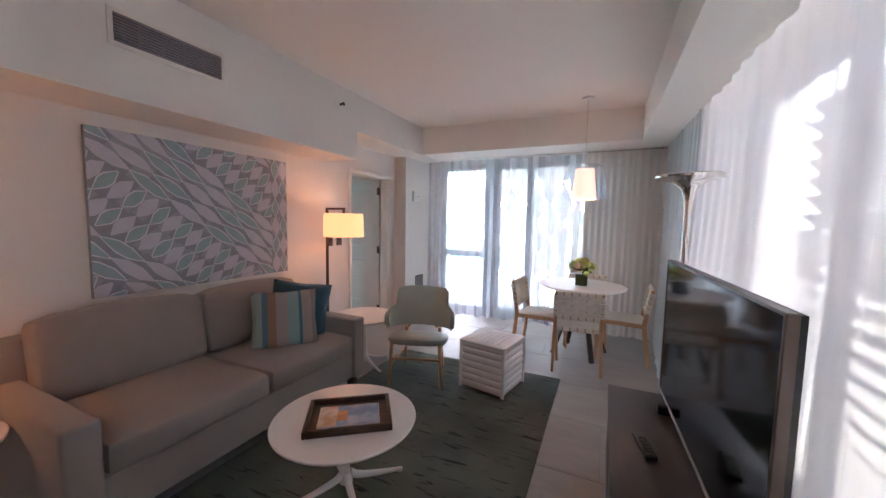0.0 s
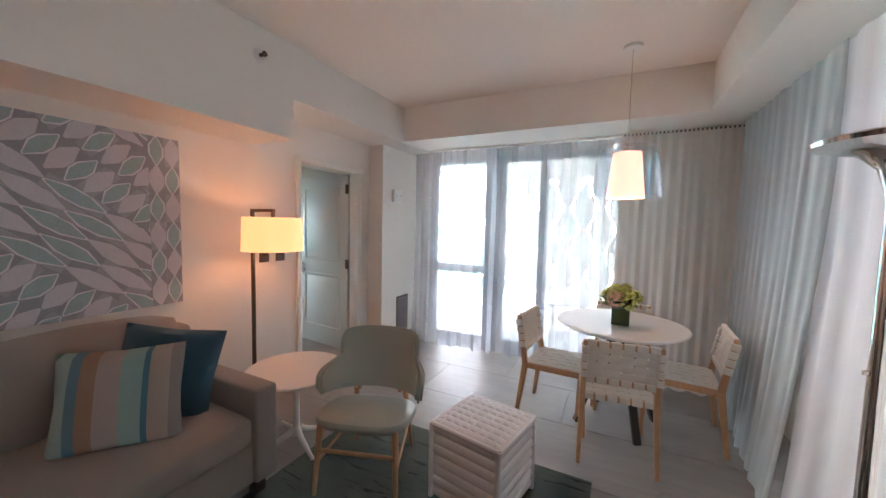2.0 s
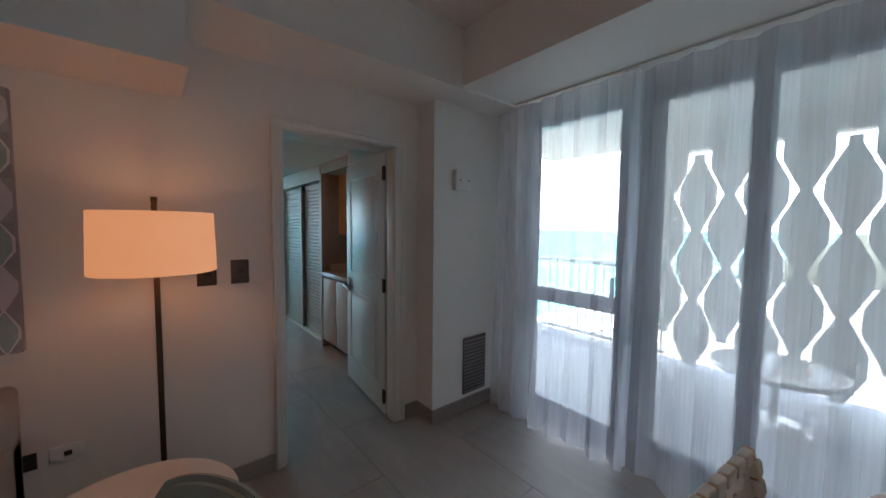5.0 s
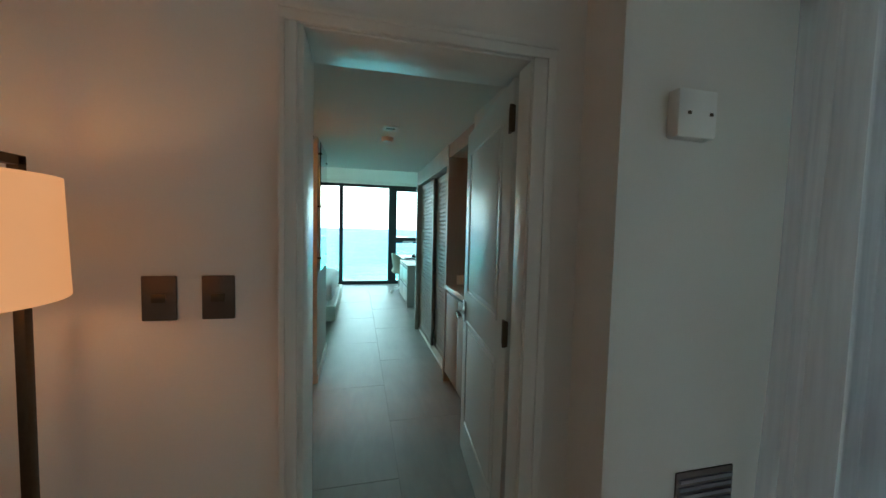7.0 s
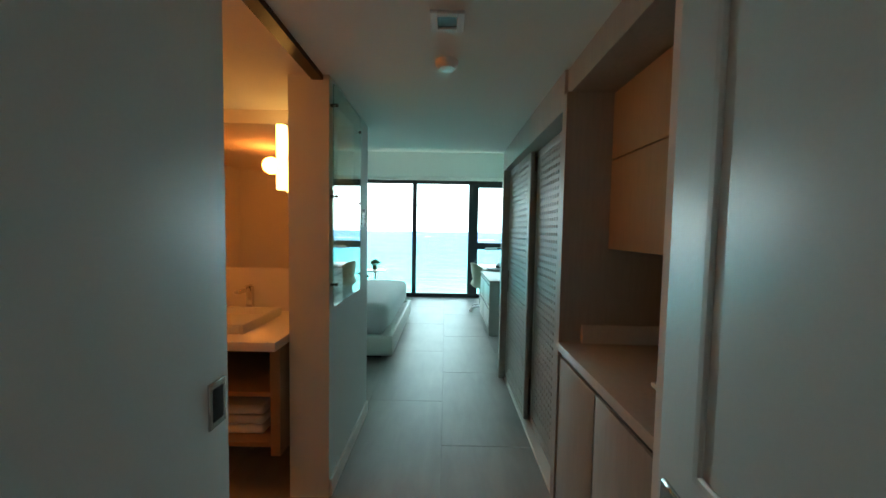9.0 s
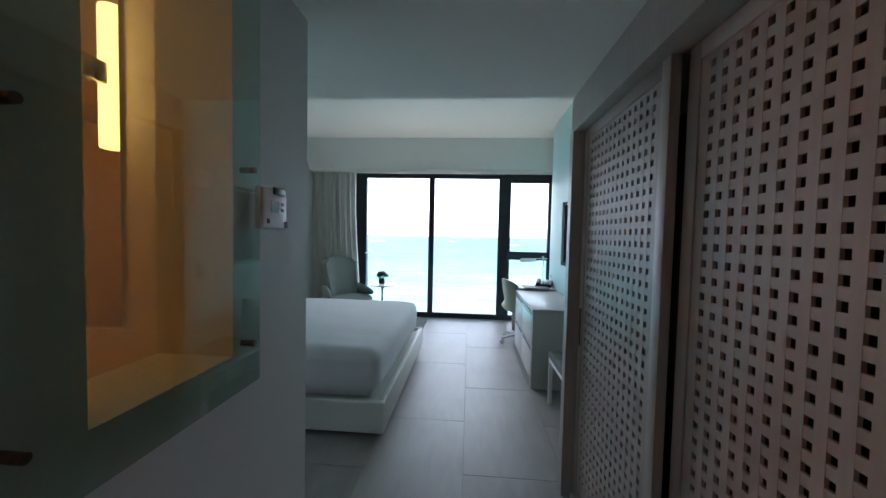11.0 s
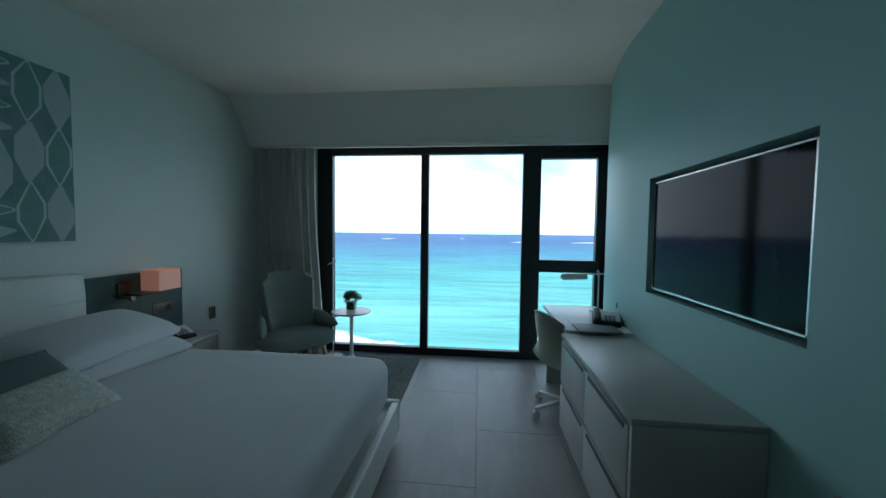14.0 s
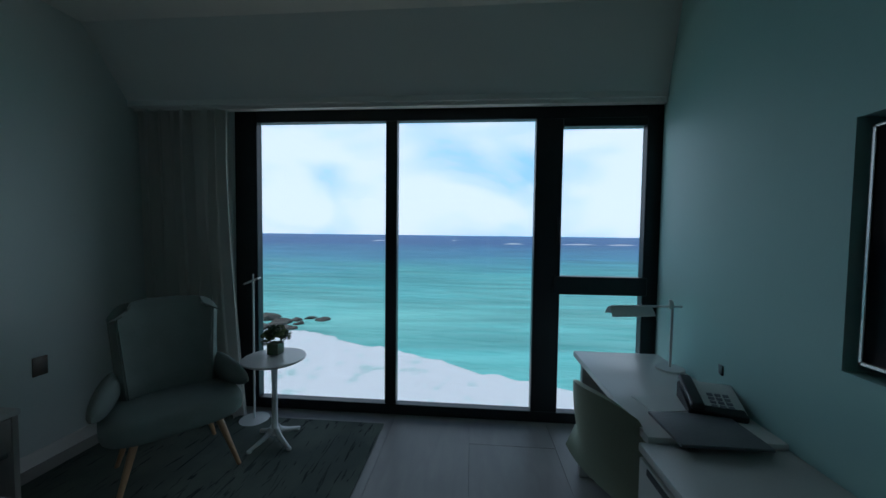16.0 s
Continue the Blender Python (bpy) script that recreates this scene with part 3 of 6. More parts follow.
# ---------------------------------------------------------------- balcony
slab("balcony_floor", -3.6, 1.3, 6.2, 8.2, -0.2, -0.02, BALCONY_FLOOR_SHADED, "grey balcony floor slab with its shade put into the colour", "balcony")
slab("balcony_ceiling", -3.6, 1.3, 6.2, 8.4, 2.45, 2.62, CONCRETE, "pale balcony soffit", "ceiling")
slab("balcony_beam", -1.95, 1.3, 7.97, 8.2, 2.26, 2.45, CONCRETE, "pale balcony edge beam", "beam")
slab("balcony_wall", 1.25, 1.45, 4.3, 8.2, -0.2, 2.6, CONCRETE, "pale balcony side wall", "wall")
rail = thing("balcony_railing", "white metal balcony railing with thin upright bars", "railing", kind="structure")
for x0, x1, y0, y1 in ((-3.5, -1.9, 8.02, 8.08), (-3.5, -3.44, 6.3, 8.08)):
    boxpart("top_rail", rail, WHITE_METAL, x0, x1, y0, y1, 0.98, 1.04, 0.006)
    boxpart("bottom_rail", rail, WHITE_METAL, x0, x1, y0, y1, 0.05, 0.09, 0.006)
for i in range(14):
    boxpart("baluster", rail, WHITE_METAL, -3.40 + i * 0.112, -3.385 + i * 0.112, 8.042, 8.057, 0.09, 0.98)
for i in range(15):
    boxpart("baluster", rail, WHITE_METAL, -3.477, -3.462, 6.35 + i * 0.112, 6.365 + i * 0.112, 0.09, 0.98)
screen = thing("balcony_screen", "pale concrete sun screen of interlocking elongated hexagons", "screen", kind="structure")
hexm = None
for ci in range(-2, 12):
    for ri in range(4):
        cx = -1.66 + ci * 0.262
        cz = 0.35 + ri * 0.72 + (0.36 if ci % 2 else 0.0)
        if cz > 2.5:
            continue
        if hexm is None:
            bm = bmesh.new()
            outline = [(-0.045, 0.34), (0.045, 0.34), (0.155, 0.09), (0.155, -0.09), (0.045, -0.34), (-0.045, -0.34), (-0.155, -0.09), (-0.155, 0.09)]
            f = bm.faces.new([bm.verts.new((x, -0.04, z)) for x, z in outline])
            ex = bmesh.ops.extrude_face_region(bm, geom=[f])
            bmesh.ops.translate(bm, verts=[v for v in ex["geom"] if isinstance(v, bmesh.types.BMVert)], vec=(0, 0.08, 0))
            ob = part("screen_panel", bm, CONCRETE, screen)
            hexm = ob.data
        else:
            ob = new("screen_panel", hexm)
            ob.parent = screen
        ob.location = (cx, 8.06, cz)
for ci in range(-2, 12):
    for ri in range(5):
        cz = 0.02 + ri * 0.72 + (0.36 if ci % 2 else 0.0) - 0.02
        if 0 < cz < 2.4:
            boxpart("screen_link", screen, CONCRETE, -1.70 + ci * 0.262, -1.62 + ci * 0.262, 8.03, 8.09, cz - 0.05, cz + 0.05)
btab = thing("balcony_table", "low pale outdoor table on the balcony", "table", (-0.9, 7.2, -0.02))
bm = bmesh.new()
lathe(bm, [(0.0, 0.42), (0.38, 0.42), (0.39, 0.44), (0.38, 0.455), (0.0, 0.46)])
part("tabletop", bm, WHITE_TOP, btab, smooth=True)
bm = bmesh.new()
lathe(bm, [(0.22, 0.0), (0.2, 0.02), (0.03, 0.04), (0.03, 0.42)], n=16)
part("pedestal", bm, WHITE_METAL, btab, smooth=True)

# ---------------------------------------------------------------- sea, beach and sky


def sea_material():
    m, n, l, p = material("sea_water")
    geo, sep = n.new("ShaderNodeNewGeometry"), n.new("ShaderNodeSeparateXYZ")
    l.new(geo.outputs["Position"], sep.inputs[0])
    noise_big = n.new("ShaderNodeTexNoise")
    mp = n.new("ShaderNodeMapping")
    mp.inputs["Scale"].default_value = (0.03, 0.012, 1)
    l.new(geo.outputs["Position"], mp.inputs[0])
    l.new(mp.outputs[0], noise_big.inputs["Vector"])
    noise_big.inputs["Scale"].default_value, noise_big.inputs["Detail"].default_value = 1.0, 6
    rng = n.new("ShaderNodeMapRange")
    rng.inputs["From Min"].default_value, rng.inputs["From Max"].default_value = -45, -700
    l.new(sep.outputs["X"], rng.inputs["Value"])
    ad = n.new("ShaderNodeMath")
    ad.operation = "MULTIPLY_ADD"
    ad.inputs[1].default_value = 0.35
    l.new(noise_big.outputs["Fac"], ad.inputs[0])
    l.new(rng.outputs[0], ad.inputs[2])
    cr = n.new("ShaderNodeValToRGB")
    e = cr.color_ramp.elements
    e[0].position, e[0].color = 0.12, (0.26, 0.68, 0.61, 1)
    e[1].position, e[1].color = 1.0, (0.045, 0.15, 0.36, 1)
    k = e.new(0.30)
    k.color = (0.10, 0.47, 0.47, 1)
    k = e.new(0.5)
    k.color = (0.065, 0.29, 0.45, 1)
    l.new(ad.outputs[0], cr.inputs[0])
    sw, mp3, swr, tint = n.new("ShaderNodeTexNoise"), n.new("ShaderNodeMapping"), n.new("ShaderNodeMapRange"), n.new("ShaderNodeVectorMath")
    mp3.inputs["Scale"].default_value = (0.30, 0.035, 1)
    l.new(geo.outputs["Position"], mp3.inputs[0])
    l.new(mp3.outputs[0], sw.inputs["Vector"])
    sw.inputs["Scale"].default_value, sw.inputs["Detail"].default_value, sw.inputs["Distortion"].default_value = 0.5, 9, 0.5
    swr.inputs["From Min"].default_value, swr.inputs["From Max"].default_value = 0.35, 0.68
    swr.inputs["To Min"].default_value, swr.inputs["To Max"].default_value = 0.80, 1.32
    l.new(sw.outputs["Fac"], swr.inputs["Value"])
    tint.operation = "SCALE"
    l.new(cr.outputs[0], tint.inputs[0])
    l.new(swr.outputs[0], tint.inputs["Scale"])
    l.new(tint.outputs[0], p.inputs["Base Color"])
    p.inputs["Roughness"].default_value = 0.55
    p.inputs["Specular IOR Level"].default_value = 0.25
    wv, mp2 = n.new("ShaderNodeTexNoise"), n.new("ShaderNodeMapping")
    mp2.inputs["Scale"].default_value = (0.55, 0.12, 1)
    l.new(geo.outputs["Position"], mp2.inputs[0])
    l.new(mp2.outputs[0], wv.inputs["Vector"])
    wv.inputs["Scale"].default_value, wv.inputs["Detail"].default_value = 0.6, 8
    bp = n.new("ShaderNodeBump")
    bp.inputs["Strength"].default_value, bp.inputs["Distance"].default_value = 1.0, 1.6
    l.new(wv.outputs["Fac"], bp.inputs["Height"])
    l.new(bp.outputs[0], p.inputs["Normal"])
    return m


SEA_Z = -14.5
bm = bmesh.new()
box(bm, -5200, -30, -5200, 5200, SEA_Z - 1, SEA_Z)
tagged(part("water", bm, sea_material()), "turquoise sea deepening to blue at the horizon", "sea", kind="structure")
SAND = plain("wet_sand", (0.42, 0.37, 0.29), 0.6, vary=0.12, scale=0.2, grain=4)
bm = bmesh.new()
grid(bm, 30, 60, lambda u, v: (-46 + 96 * u + 2.5 * math.sin(9 * v) * (1 - u), -150 + 300 * v, SEA_Z - 0.4 + 2.2 * u + 0.15 * math.sin(40 * v + 5 * u)))
tagged(part("ground", bm, SAND, smooth=True), "pale wet beach sand below the building", "beach", kind="structure")


def foam_material():
    m, n, l, p = material("sea_foam")
    geo, ns = n.new("ShaderNodeNewGeometry"), n.new("ShaderNodeTexNoise")
    l.new(geo.outputs["Position"], ns.inputs["Vector"])
    ns.inputs["Scale"].default_value, ns.inputs["Detail"].default_value = 0.35, 9
    cr = n.new("ShaderNodeValToRGB")
    cr.color_ramp.elements[0].position, cr.color_ramp.elements[0].color = 0.33, (0.62, 0.78, 0.76, 1)
    cr.color_ramp.elements[1].position, cr.color_ramp.elements[1].color = 0.44, (0.97, 0.92, 0.93, 1)
    l.new(ns.outputs["Fac"], cr.inputs[0])
    l.new(cr.outputs[0], p.inputs["Base Color"])
    p.inputs["Roughness"].default_value = 0.9
    bp = n.new("ShaderNodeBump")
    bp.inputs["Strength"].default_value, bp.inputs["Distance"].default_value = 0.6, 0.4
    l.new(ns.outputs["Fac"], bp.inputs["Height"])
    l.new(bp.outputs[0], p.inputs["Normal"])
    return m


FOAM = foam_material()


def foam_edge(y):
    return 1.6 * noise.noise(Vector((y * 0.12, 3.1, 0))) + 1.1 * noise.noise(Vector((y * 0.45, 8.2, 0))) + 0.6 * noise.noise(Vector((y * 1.3, 1.2, 0)))


bm = bmesh.new()
grid(bm, 14, 240, lambda u, v: ((-51.0 + foam_edge(-120 + 240 * v) + 14 * math.tanh((-120 + 240 * v) / 25)) * (1 - u) + u * (-33.5 + 0.12 * (-120 + 240 * v) + 1.4 * foam_edge(500 + 90 * v)), -120 + 240 * v, SEA_Z + 0.12 + 0.35 * math.sin(math.pi * u)))
tagged(part("surf", bm, FOAM, smooth=True), "broad band of white breaking surf along the beach", "surf", kind="structure")
for y, x, w in ((-195, -760, 30), (75, -620, 34), (190, -640, 60), (260, -640, 50), (-40, -900, 12)):
    bm = bmesh.new()
    grid(bm, 4, 24, lambda u, v: (x + 14 * u + 5 * math.sin(5 * v), y - w / 2 + w * v, SEA_Z + 0.1 + 1.6 * math.sin(math.pi * u) * math.sin(math.pi * v)))
    tagged(part("breaker", bm, FOAM, smooth=True), "far white line of waves breaking on a reef", "wave", group="reef breakers", kind="structure")
ROCK = plain("wet_rock", (0.10, 0.085, 0.07), 0.7, vary=0.35, scale=0.6, grain=6, bump=0.6)
bm = bmesh.new()
for i in range(46):
    t = i / 45
    rx, ry = -64 + random.uniform(-4, 4) - 3 * t, -48 + 26 * t + random.uniform(-1.5, 1.5)
    r = (2.6 - 1.7 * t) * random.uniform(0.5, 1.0)
    g = bmesh.ops.create_icosphere(bm, subdivisions=2, radius=r, matrix=Matrix.Translation((rx, ry, SEA_Z)) @ Matrix.Diagonal((1.3, 1.2, 0.55, 1)))
    for v in g["verts"]:
        v.co += Vector((noise.noise(v.co * 0.8), noise.noise(v.co * 0.8 + Vector((9, 0, 0))), noise.noise(v.co * 0.8 + Vector((0, 9, 0))))) * 0.5 * r
tagged(part("rocks", bm, ROCK), "dark wet rocky point in the surf", "rocks", kind="structure")


def cloud_material():
    m, n, l, p = material("cloud_bank")
    n.remove(p)
    out = n["Material Output"]
    tc, mp, ns, cr = n.new("ShaderNodeTexCoord"), n.new("ShaderNodeMapping"), n.new("ShaderNodeTexNoise"), n.new("ShaderNodeValToRGB")
    mp.inputs["Scale"].default_value = (1, 0.0007, 0.0016)
    l.new(tc.outputs["Object"], mp.inputs[0])
    l.new(mp.outputs[0], ns.inputs["Vector"])
    ns.inputs["Scale"].default_value, ns.inputs["Detail"].default_value, ns.inputs["Distortion"].default_value = 1.0, 8, 0.4
    cr.color_ramp.elements[0].position, cr.color_ramp.elements[0].color = 0.28, (0.42, 0.70, 0.92, 1)
    cr.color_ramp.elements[1].position, cr.color_ramp.elements[1].color = 0.54, (1.0, 0.95, 1.0, 1)
    l.new(ns.outputs["Fac"], cr.inputs[0])
    em, tr, mix = n.new("ShaderNodeEmission"), n.new("ShaderNodeBsdfTransparent"), n.new("ShaderNodeMixShader")
    em.inputs[0].default_value, em.inputs[1].default_value = (0.95, 0.97, 1.0, 1), 3.0
    l.new(cr.outputs[0], em.inputs[0])
    mix.inputs[0].default_value = 0.92
    l.new(tr.outputs[0], mix.inputs[1])
    l.new(em.outputs[0], mix.inputs[2])
    l.new(mix.outputs[0], out.inputs[0])
    return m


bm = bmesh.new()
vs = [bm.verts.new(c) for c in ((-4200, -6000, -14), (-4200, 6000, -14), (-4200, 6000, 3200), (-4200, -6000, 3200))]
bm.faces.new(vs)
back = tagged(part("backdrop", bm, cloud_material()), "white cumulus cloud banks over the sea", "sky", kind="structure")
side_back = new("backdrop", back.data)
side_back.matrix_world = pose(0, 0, 0, 0, 0, -90)
tagged(side_back, "white cumulus cloud banks beyond the balcony", "sky", kind="structure")

# ---------------------------------------------------------------- curtains


def curtain(name, label, mat, axis, a, b, at, z0, z1, waves, amp, flare=0.0, seed=1.0, drift=0.0, flare_end=None, at_end=None):
    """A pleated curtain along x or y from a to b; its hem swings out by flare (to flare_end) and slides along by drift."""
    flare_end = flare if flare_end is None else flare_end
    at_end = at if at_end is None else at_end
    bm = bmesh.new()
    nu = max(24, waves * 10)

    def f(u, v):
        ph = u * waves * 2 * math.pi + 1.3 * noise.noise(Vector((u * 7, seed, 0)))
        wob = amp * (0.55 + 0.45 * v) * math.sin(ph) + 1.1 * amp * noise.noise(Vector((u * 13, seed, 1.5 * v)))
        s = a + (b - a) * u + 0.35 * amp * math.sin(2 * ph) + drift * v * v
        out = at + (at_end - at) * u + wob + (flare + (flare_end - flare) * u) * v * v
        z = z1 + (z0 - z1) * v + (0.012 * math.sin(ph * 0.5) if v > 0.99 else 0)
        return (s, out, z) if axis == "x" else (out, s, z)
    grid(bm, nu, 14, f)
    ob = part(name, bm, mat, smooth=True)
    return tagged(ob, label, "curtain", kind="")


curtain("sheer_curtain", "white sheer voile curtain hanging over the balcony door", SHEER, "x", -2.40, -1.36, 5.80, 0.01, 2.335, 7, 0.032, -0.05, seed=2)
curtain("sheer_curtain", "white sheer voile curtain hanging over the balcony window", SHEER, "x", -1.40, 0.02, 5.83, 0.01, 2.335, 9, 0.032, -0.03, seed=5)
curtain("grey_curtain", "heavy grey lined curtain drawn beside the balcony window", DRAPE, "x", -0.12, 0.80, 5.74, 0.01, 2.335, 12, 0.008, -0.02, seed=8)
curtain("side_curtain", "white sheer curtain along the side wall, shade in its cloth colour, hem flared out", SHEER_SHADED, "y", 5.66, 4.28, 0.765, 0.01, 2.355, 11, 0.012, -0.02, seed=11, flare_end=-0.15, at_end=0.79)
curtain("side_curtain", "long white sheer curtain across the side window", SHEER_SIDE, "y", 4.34, -0.9, 0.80, 0.01, 2.355, 26, 0.016, -0.12, seed=14, drift=-0.10, flare_end=-0.03, at_end=0.88)
curtain("bedroom_curtain", "white lined bedroom curtain gathered beside the window", DRAPE_BED, "y", 1.98, 2.74, -10.21, 0.01, 2.44, 8, 0.045, 0.03, seed=17, drift=0.14)
trk = thing("curtain_track", "white ceiling curtain track with small gliders", "curtain track", kind="structure")
boxpart("track_rail", trk, TRIM, -2.45, 0.85, 5.76, 5.79, 2.335, 2.348)
for i in range(30):
    boxpart("glider", trk, BRONZE, -0.1 + i * 0.031, -0.088 + i * 0.031, 5.70, 5.712, 2.318, 2.335)

# ---------------------------------------------------------------- wall art
ART_W = plain("art_white", (0.70, 0.70, 0.74), 0.8, vary=0.08, scale=14, bump=0.1)
ART_T = plain("art_sea_green", (0.33, 0.45, 0.47), 0.8, vary=0.12, scale=14, bump=0.1)
ART_G = plain("art_mauve_grey", (0.30, 0.32, 0.36), 0.8, vary=0.12, scale=14, bump=0.1)
ART_D = plain("art_deep_green", (0.14, 0.25, 0.23), 0.8, vary=0.15, scale=14, bump=0.1)


def leaf_shape(length, width, rnd):
    """A faceted leaf along u: narrow blunt tips and a broad uneven middle."""
    a, b = length / 2, width / 2
    p, q, lean = rnd.uniform(0.08, 0.16), rnd.uniform(0.24, 0.36), rnd.uniform(-0.10, 0.10)
    return [(-a, -b * p), (-a * q - a * lean, -b), (a * q - a * lean, -b), (a, -b * p), (a, b * p), (a * q + a * lean, b), (-a * q + a * lean, b), (-a, b * p)]


def leaf_art(name, label, w, h, m, mats, slots, seed):
    """A canvas painted with leaves, in its local x-z plane, facing -y; slots are (u, v, turn, length, width, tint)."""
    rnd = random.Random(seed)
    art = thing(name, label, "wall art")
    art.matrix_basis = m
    boxpart("canvas", art, mats[2], -w / 2, w / 2, 0.0, 0.035, -h / 2, h / 2, 0.002)
    layer = 0
    for cu, cv, turn, length, width, tint in slots:
        turn += rnd.uniform(-3, 3)
        ca, sa = math.cos(radians(turn)), math.sin(radians(turn))
        block = [(-length / 2, -width / 2), (length / 2, -width / 2), (length / 2, width / 2), (-length / 2, width / 2)]
        leaf = leaf_shape(length, width * 0.95, rnd)
        inner = [(u * 0.92, v * 0.80) for u, v in leaf]
        ground = ("painted_ground", block, rnd.choice((2, 2, 3)))
        shapes = [ground, ("painted_leaf", leaf, 4)] if tint == 0 else [ground, ("painted_edge", leaf, 0), ("painted_leaf", inner, tint)]
        for nm, shape, which in shapes:
            layer += 1
            y = -0.0006 - 0.000012 * layer
            pts = [(cu + u * ca - v * sa, y, cv + u * sa + v * ca) for u, v in shape]
            bm = bmesh.new()
            bm.faces.new([bm.verts.new(p) for p in pts])
            for co, no in (((w / 2, 0, 0), (1, 0, 0)), ((-w / 2, 0, 0), (-1, 0, 0)), ((0, 0, h / 2), (0, 0, 1)), ((0, 0, -h / 2), (0, 0, -1))):
                bmesh.ops.bisect_plane(bm, geom=bm.verts[:] + bm.edges[:] + bm.faces[:], plane_co=co, plane_no=no, clear_outer=True)
            if bm.faces:
                part(nm, bm, mats[which], art)
            else:
                bm.free()
    return art


def slanting_leaves(w, h, seed):
    """Diagonal bands: staggered rows of long leaves, then rows of short leaves set across them, and an upright column at one end."""
    rnd = random.Random(seed)
    slots, slant = [], -37
    ca, sa = math.cos(radians(slant)), math.sin(radians(slant))
    v, row = -1.05, 0
    for kind in ("long", "long", "cross", "long", "long", "long", "cross", "cross", "long", "long", "long", "long", "long", "cross", "cross", "long", "long", "cross", "long", "long", "long"):
        long_row = kind == "long"
        step, depth = (0.285, 0.080) if long_row else (0.088, 0.175)
        u = -1.3 + (row % 2) * step / 2 + rnd.uniform(-0.03, 0.03)
        k = row
        while u < 1.3:
            x, z = u * ca - (v + depth / 2) * sa, u * sa + (v + depth / 2) * ca
            if abs(x) < w / 2 + 0.2 and abs(z) < h / 2 + 0.2 and x < w / 2 - 0.10:
                tint = 1 if (k + row) % 2 else 0
                slots.append((x, z, slant if long_row else slant + 78, step if long_row else depth, depth if long_row else step, tint))
            u += step
            k += 1
        v += depth
        row += 1
    for k in range(6):
        for c in range(2):
            slots.append((w / 2 - 0.125 + c * 0.083, -h / 2 + (k + 0.5) * h / 6, 90, h / 6, 0.083, (k + c) % 2))
    return slots


def upright_leaves(w, h):
    """Columns of upright and lying leaf groups; the end column is all upright."""
    slots = []
    for c in range(2):
        for k in range(3):
            slots.append((w / 2 - 0.075 - c * 0.15, -h / 2 + (k + 0.5) * h / 3, 90, h / 3, 0.15, (k + c) % 2))
    x, col = w / 2 - 0.30, 0
    while x > -w / 2:
        z = -h / 2
        for kind, n in ((("lie", 2), ("up", 3), ("lie", 4)) if col % 2 == 0 else (("lie", 4), ("up", 3), ("lie", 2))):
            if kind == "lie":
                for k in range(n):
                    slots.append((x - 0.20, z + 0.06, 0, 0.40, 0.12, (k + col) % 2))
                    z += 0.12
            else:
                for k in range(n):
                    slots.append((x - (k + 0.5) * 0.40 / n, z + 0.175, 90, 0.35, 0.40 / n, (k + col) % 2))
                z += 0.355
        x -= 0.40
        col += 1
    return slots


leaf_art("wall_art", "large unframed canvas of pale and sea-green faceted leaf shapes", 1.42, 1.03, pose(-2.632, 2.55, 1.44, 0, 0, 90), (ART_W, ART_T, ART_G, plain("art_slate", (0.37, 0.39, 0.43), 0.8, vary=0.10, scale=14, bump=0.1), plain("art_pale_mauve", (0.58, 0.575, 0.625), 0.8, vary=0.08, scale=14, bump=0.1)), slanting_leaves(1.42, 1.03, 4), 4)
leaf_art("wall_art", "wide canvas of green and white leaf shapes above the bed", 1.95, 1.075, pose(-7.35, 1.978, 1.922, 0, 0, 180), (plain("art_pale_green", (0.50, 0.55, 0.55), 0.8, vary=0.08, scale=14), plain("art_sea_teal", (0.16, 0.29, 0.26), 0.8, vary=0.15, scale=14, bump=0.1), plain("art_teal_grey", (0.17, 0.26, 0.27), 0.8, vary=0.1, scale=14), ART_D, plain("art_mist", (0.42, 0.475, 0.475), 0.8, vary=0.08, scale=14)), upright_leaves(1.95, 1.075), 9)

# ---------------------------------------------------------------- sofa and pillows
sofa = thing("sofa", "greige woven sofa with two seat and two back cushions", "sofa", (-2.15, 2.31, 0), 0)
boxpart("base", sofa, GREIGE, -0.45, 0.42, -0.90, 0.90, 0.10, 0.32, 0.015)
boxpart("back_frame", sofa, GREIGE, -0.50, -0.34, -0.93, 0.93, 0.10, 0.80, 0.03, 3)
for y0, y1 in ((-0.94, -0.81), (0.80, 0.93)):
    boxpart("arm", sofa, GREIGE, -0.48, 0.45, y0, y1, 0.10, 0.60, 0.02, 3)


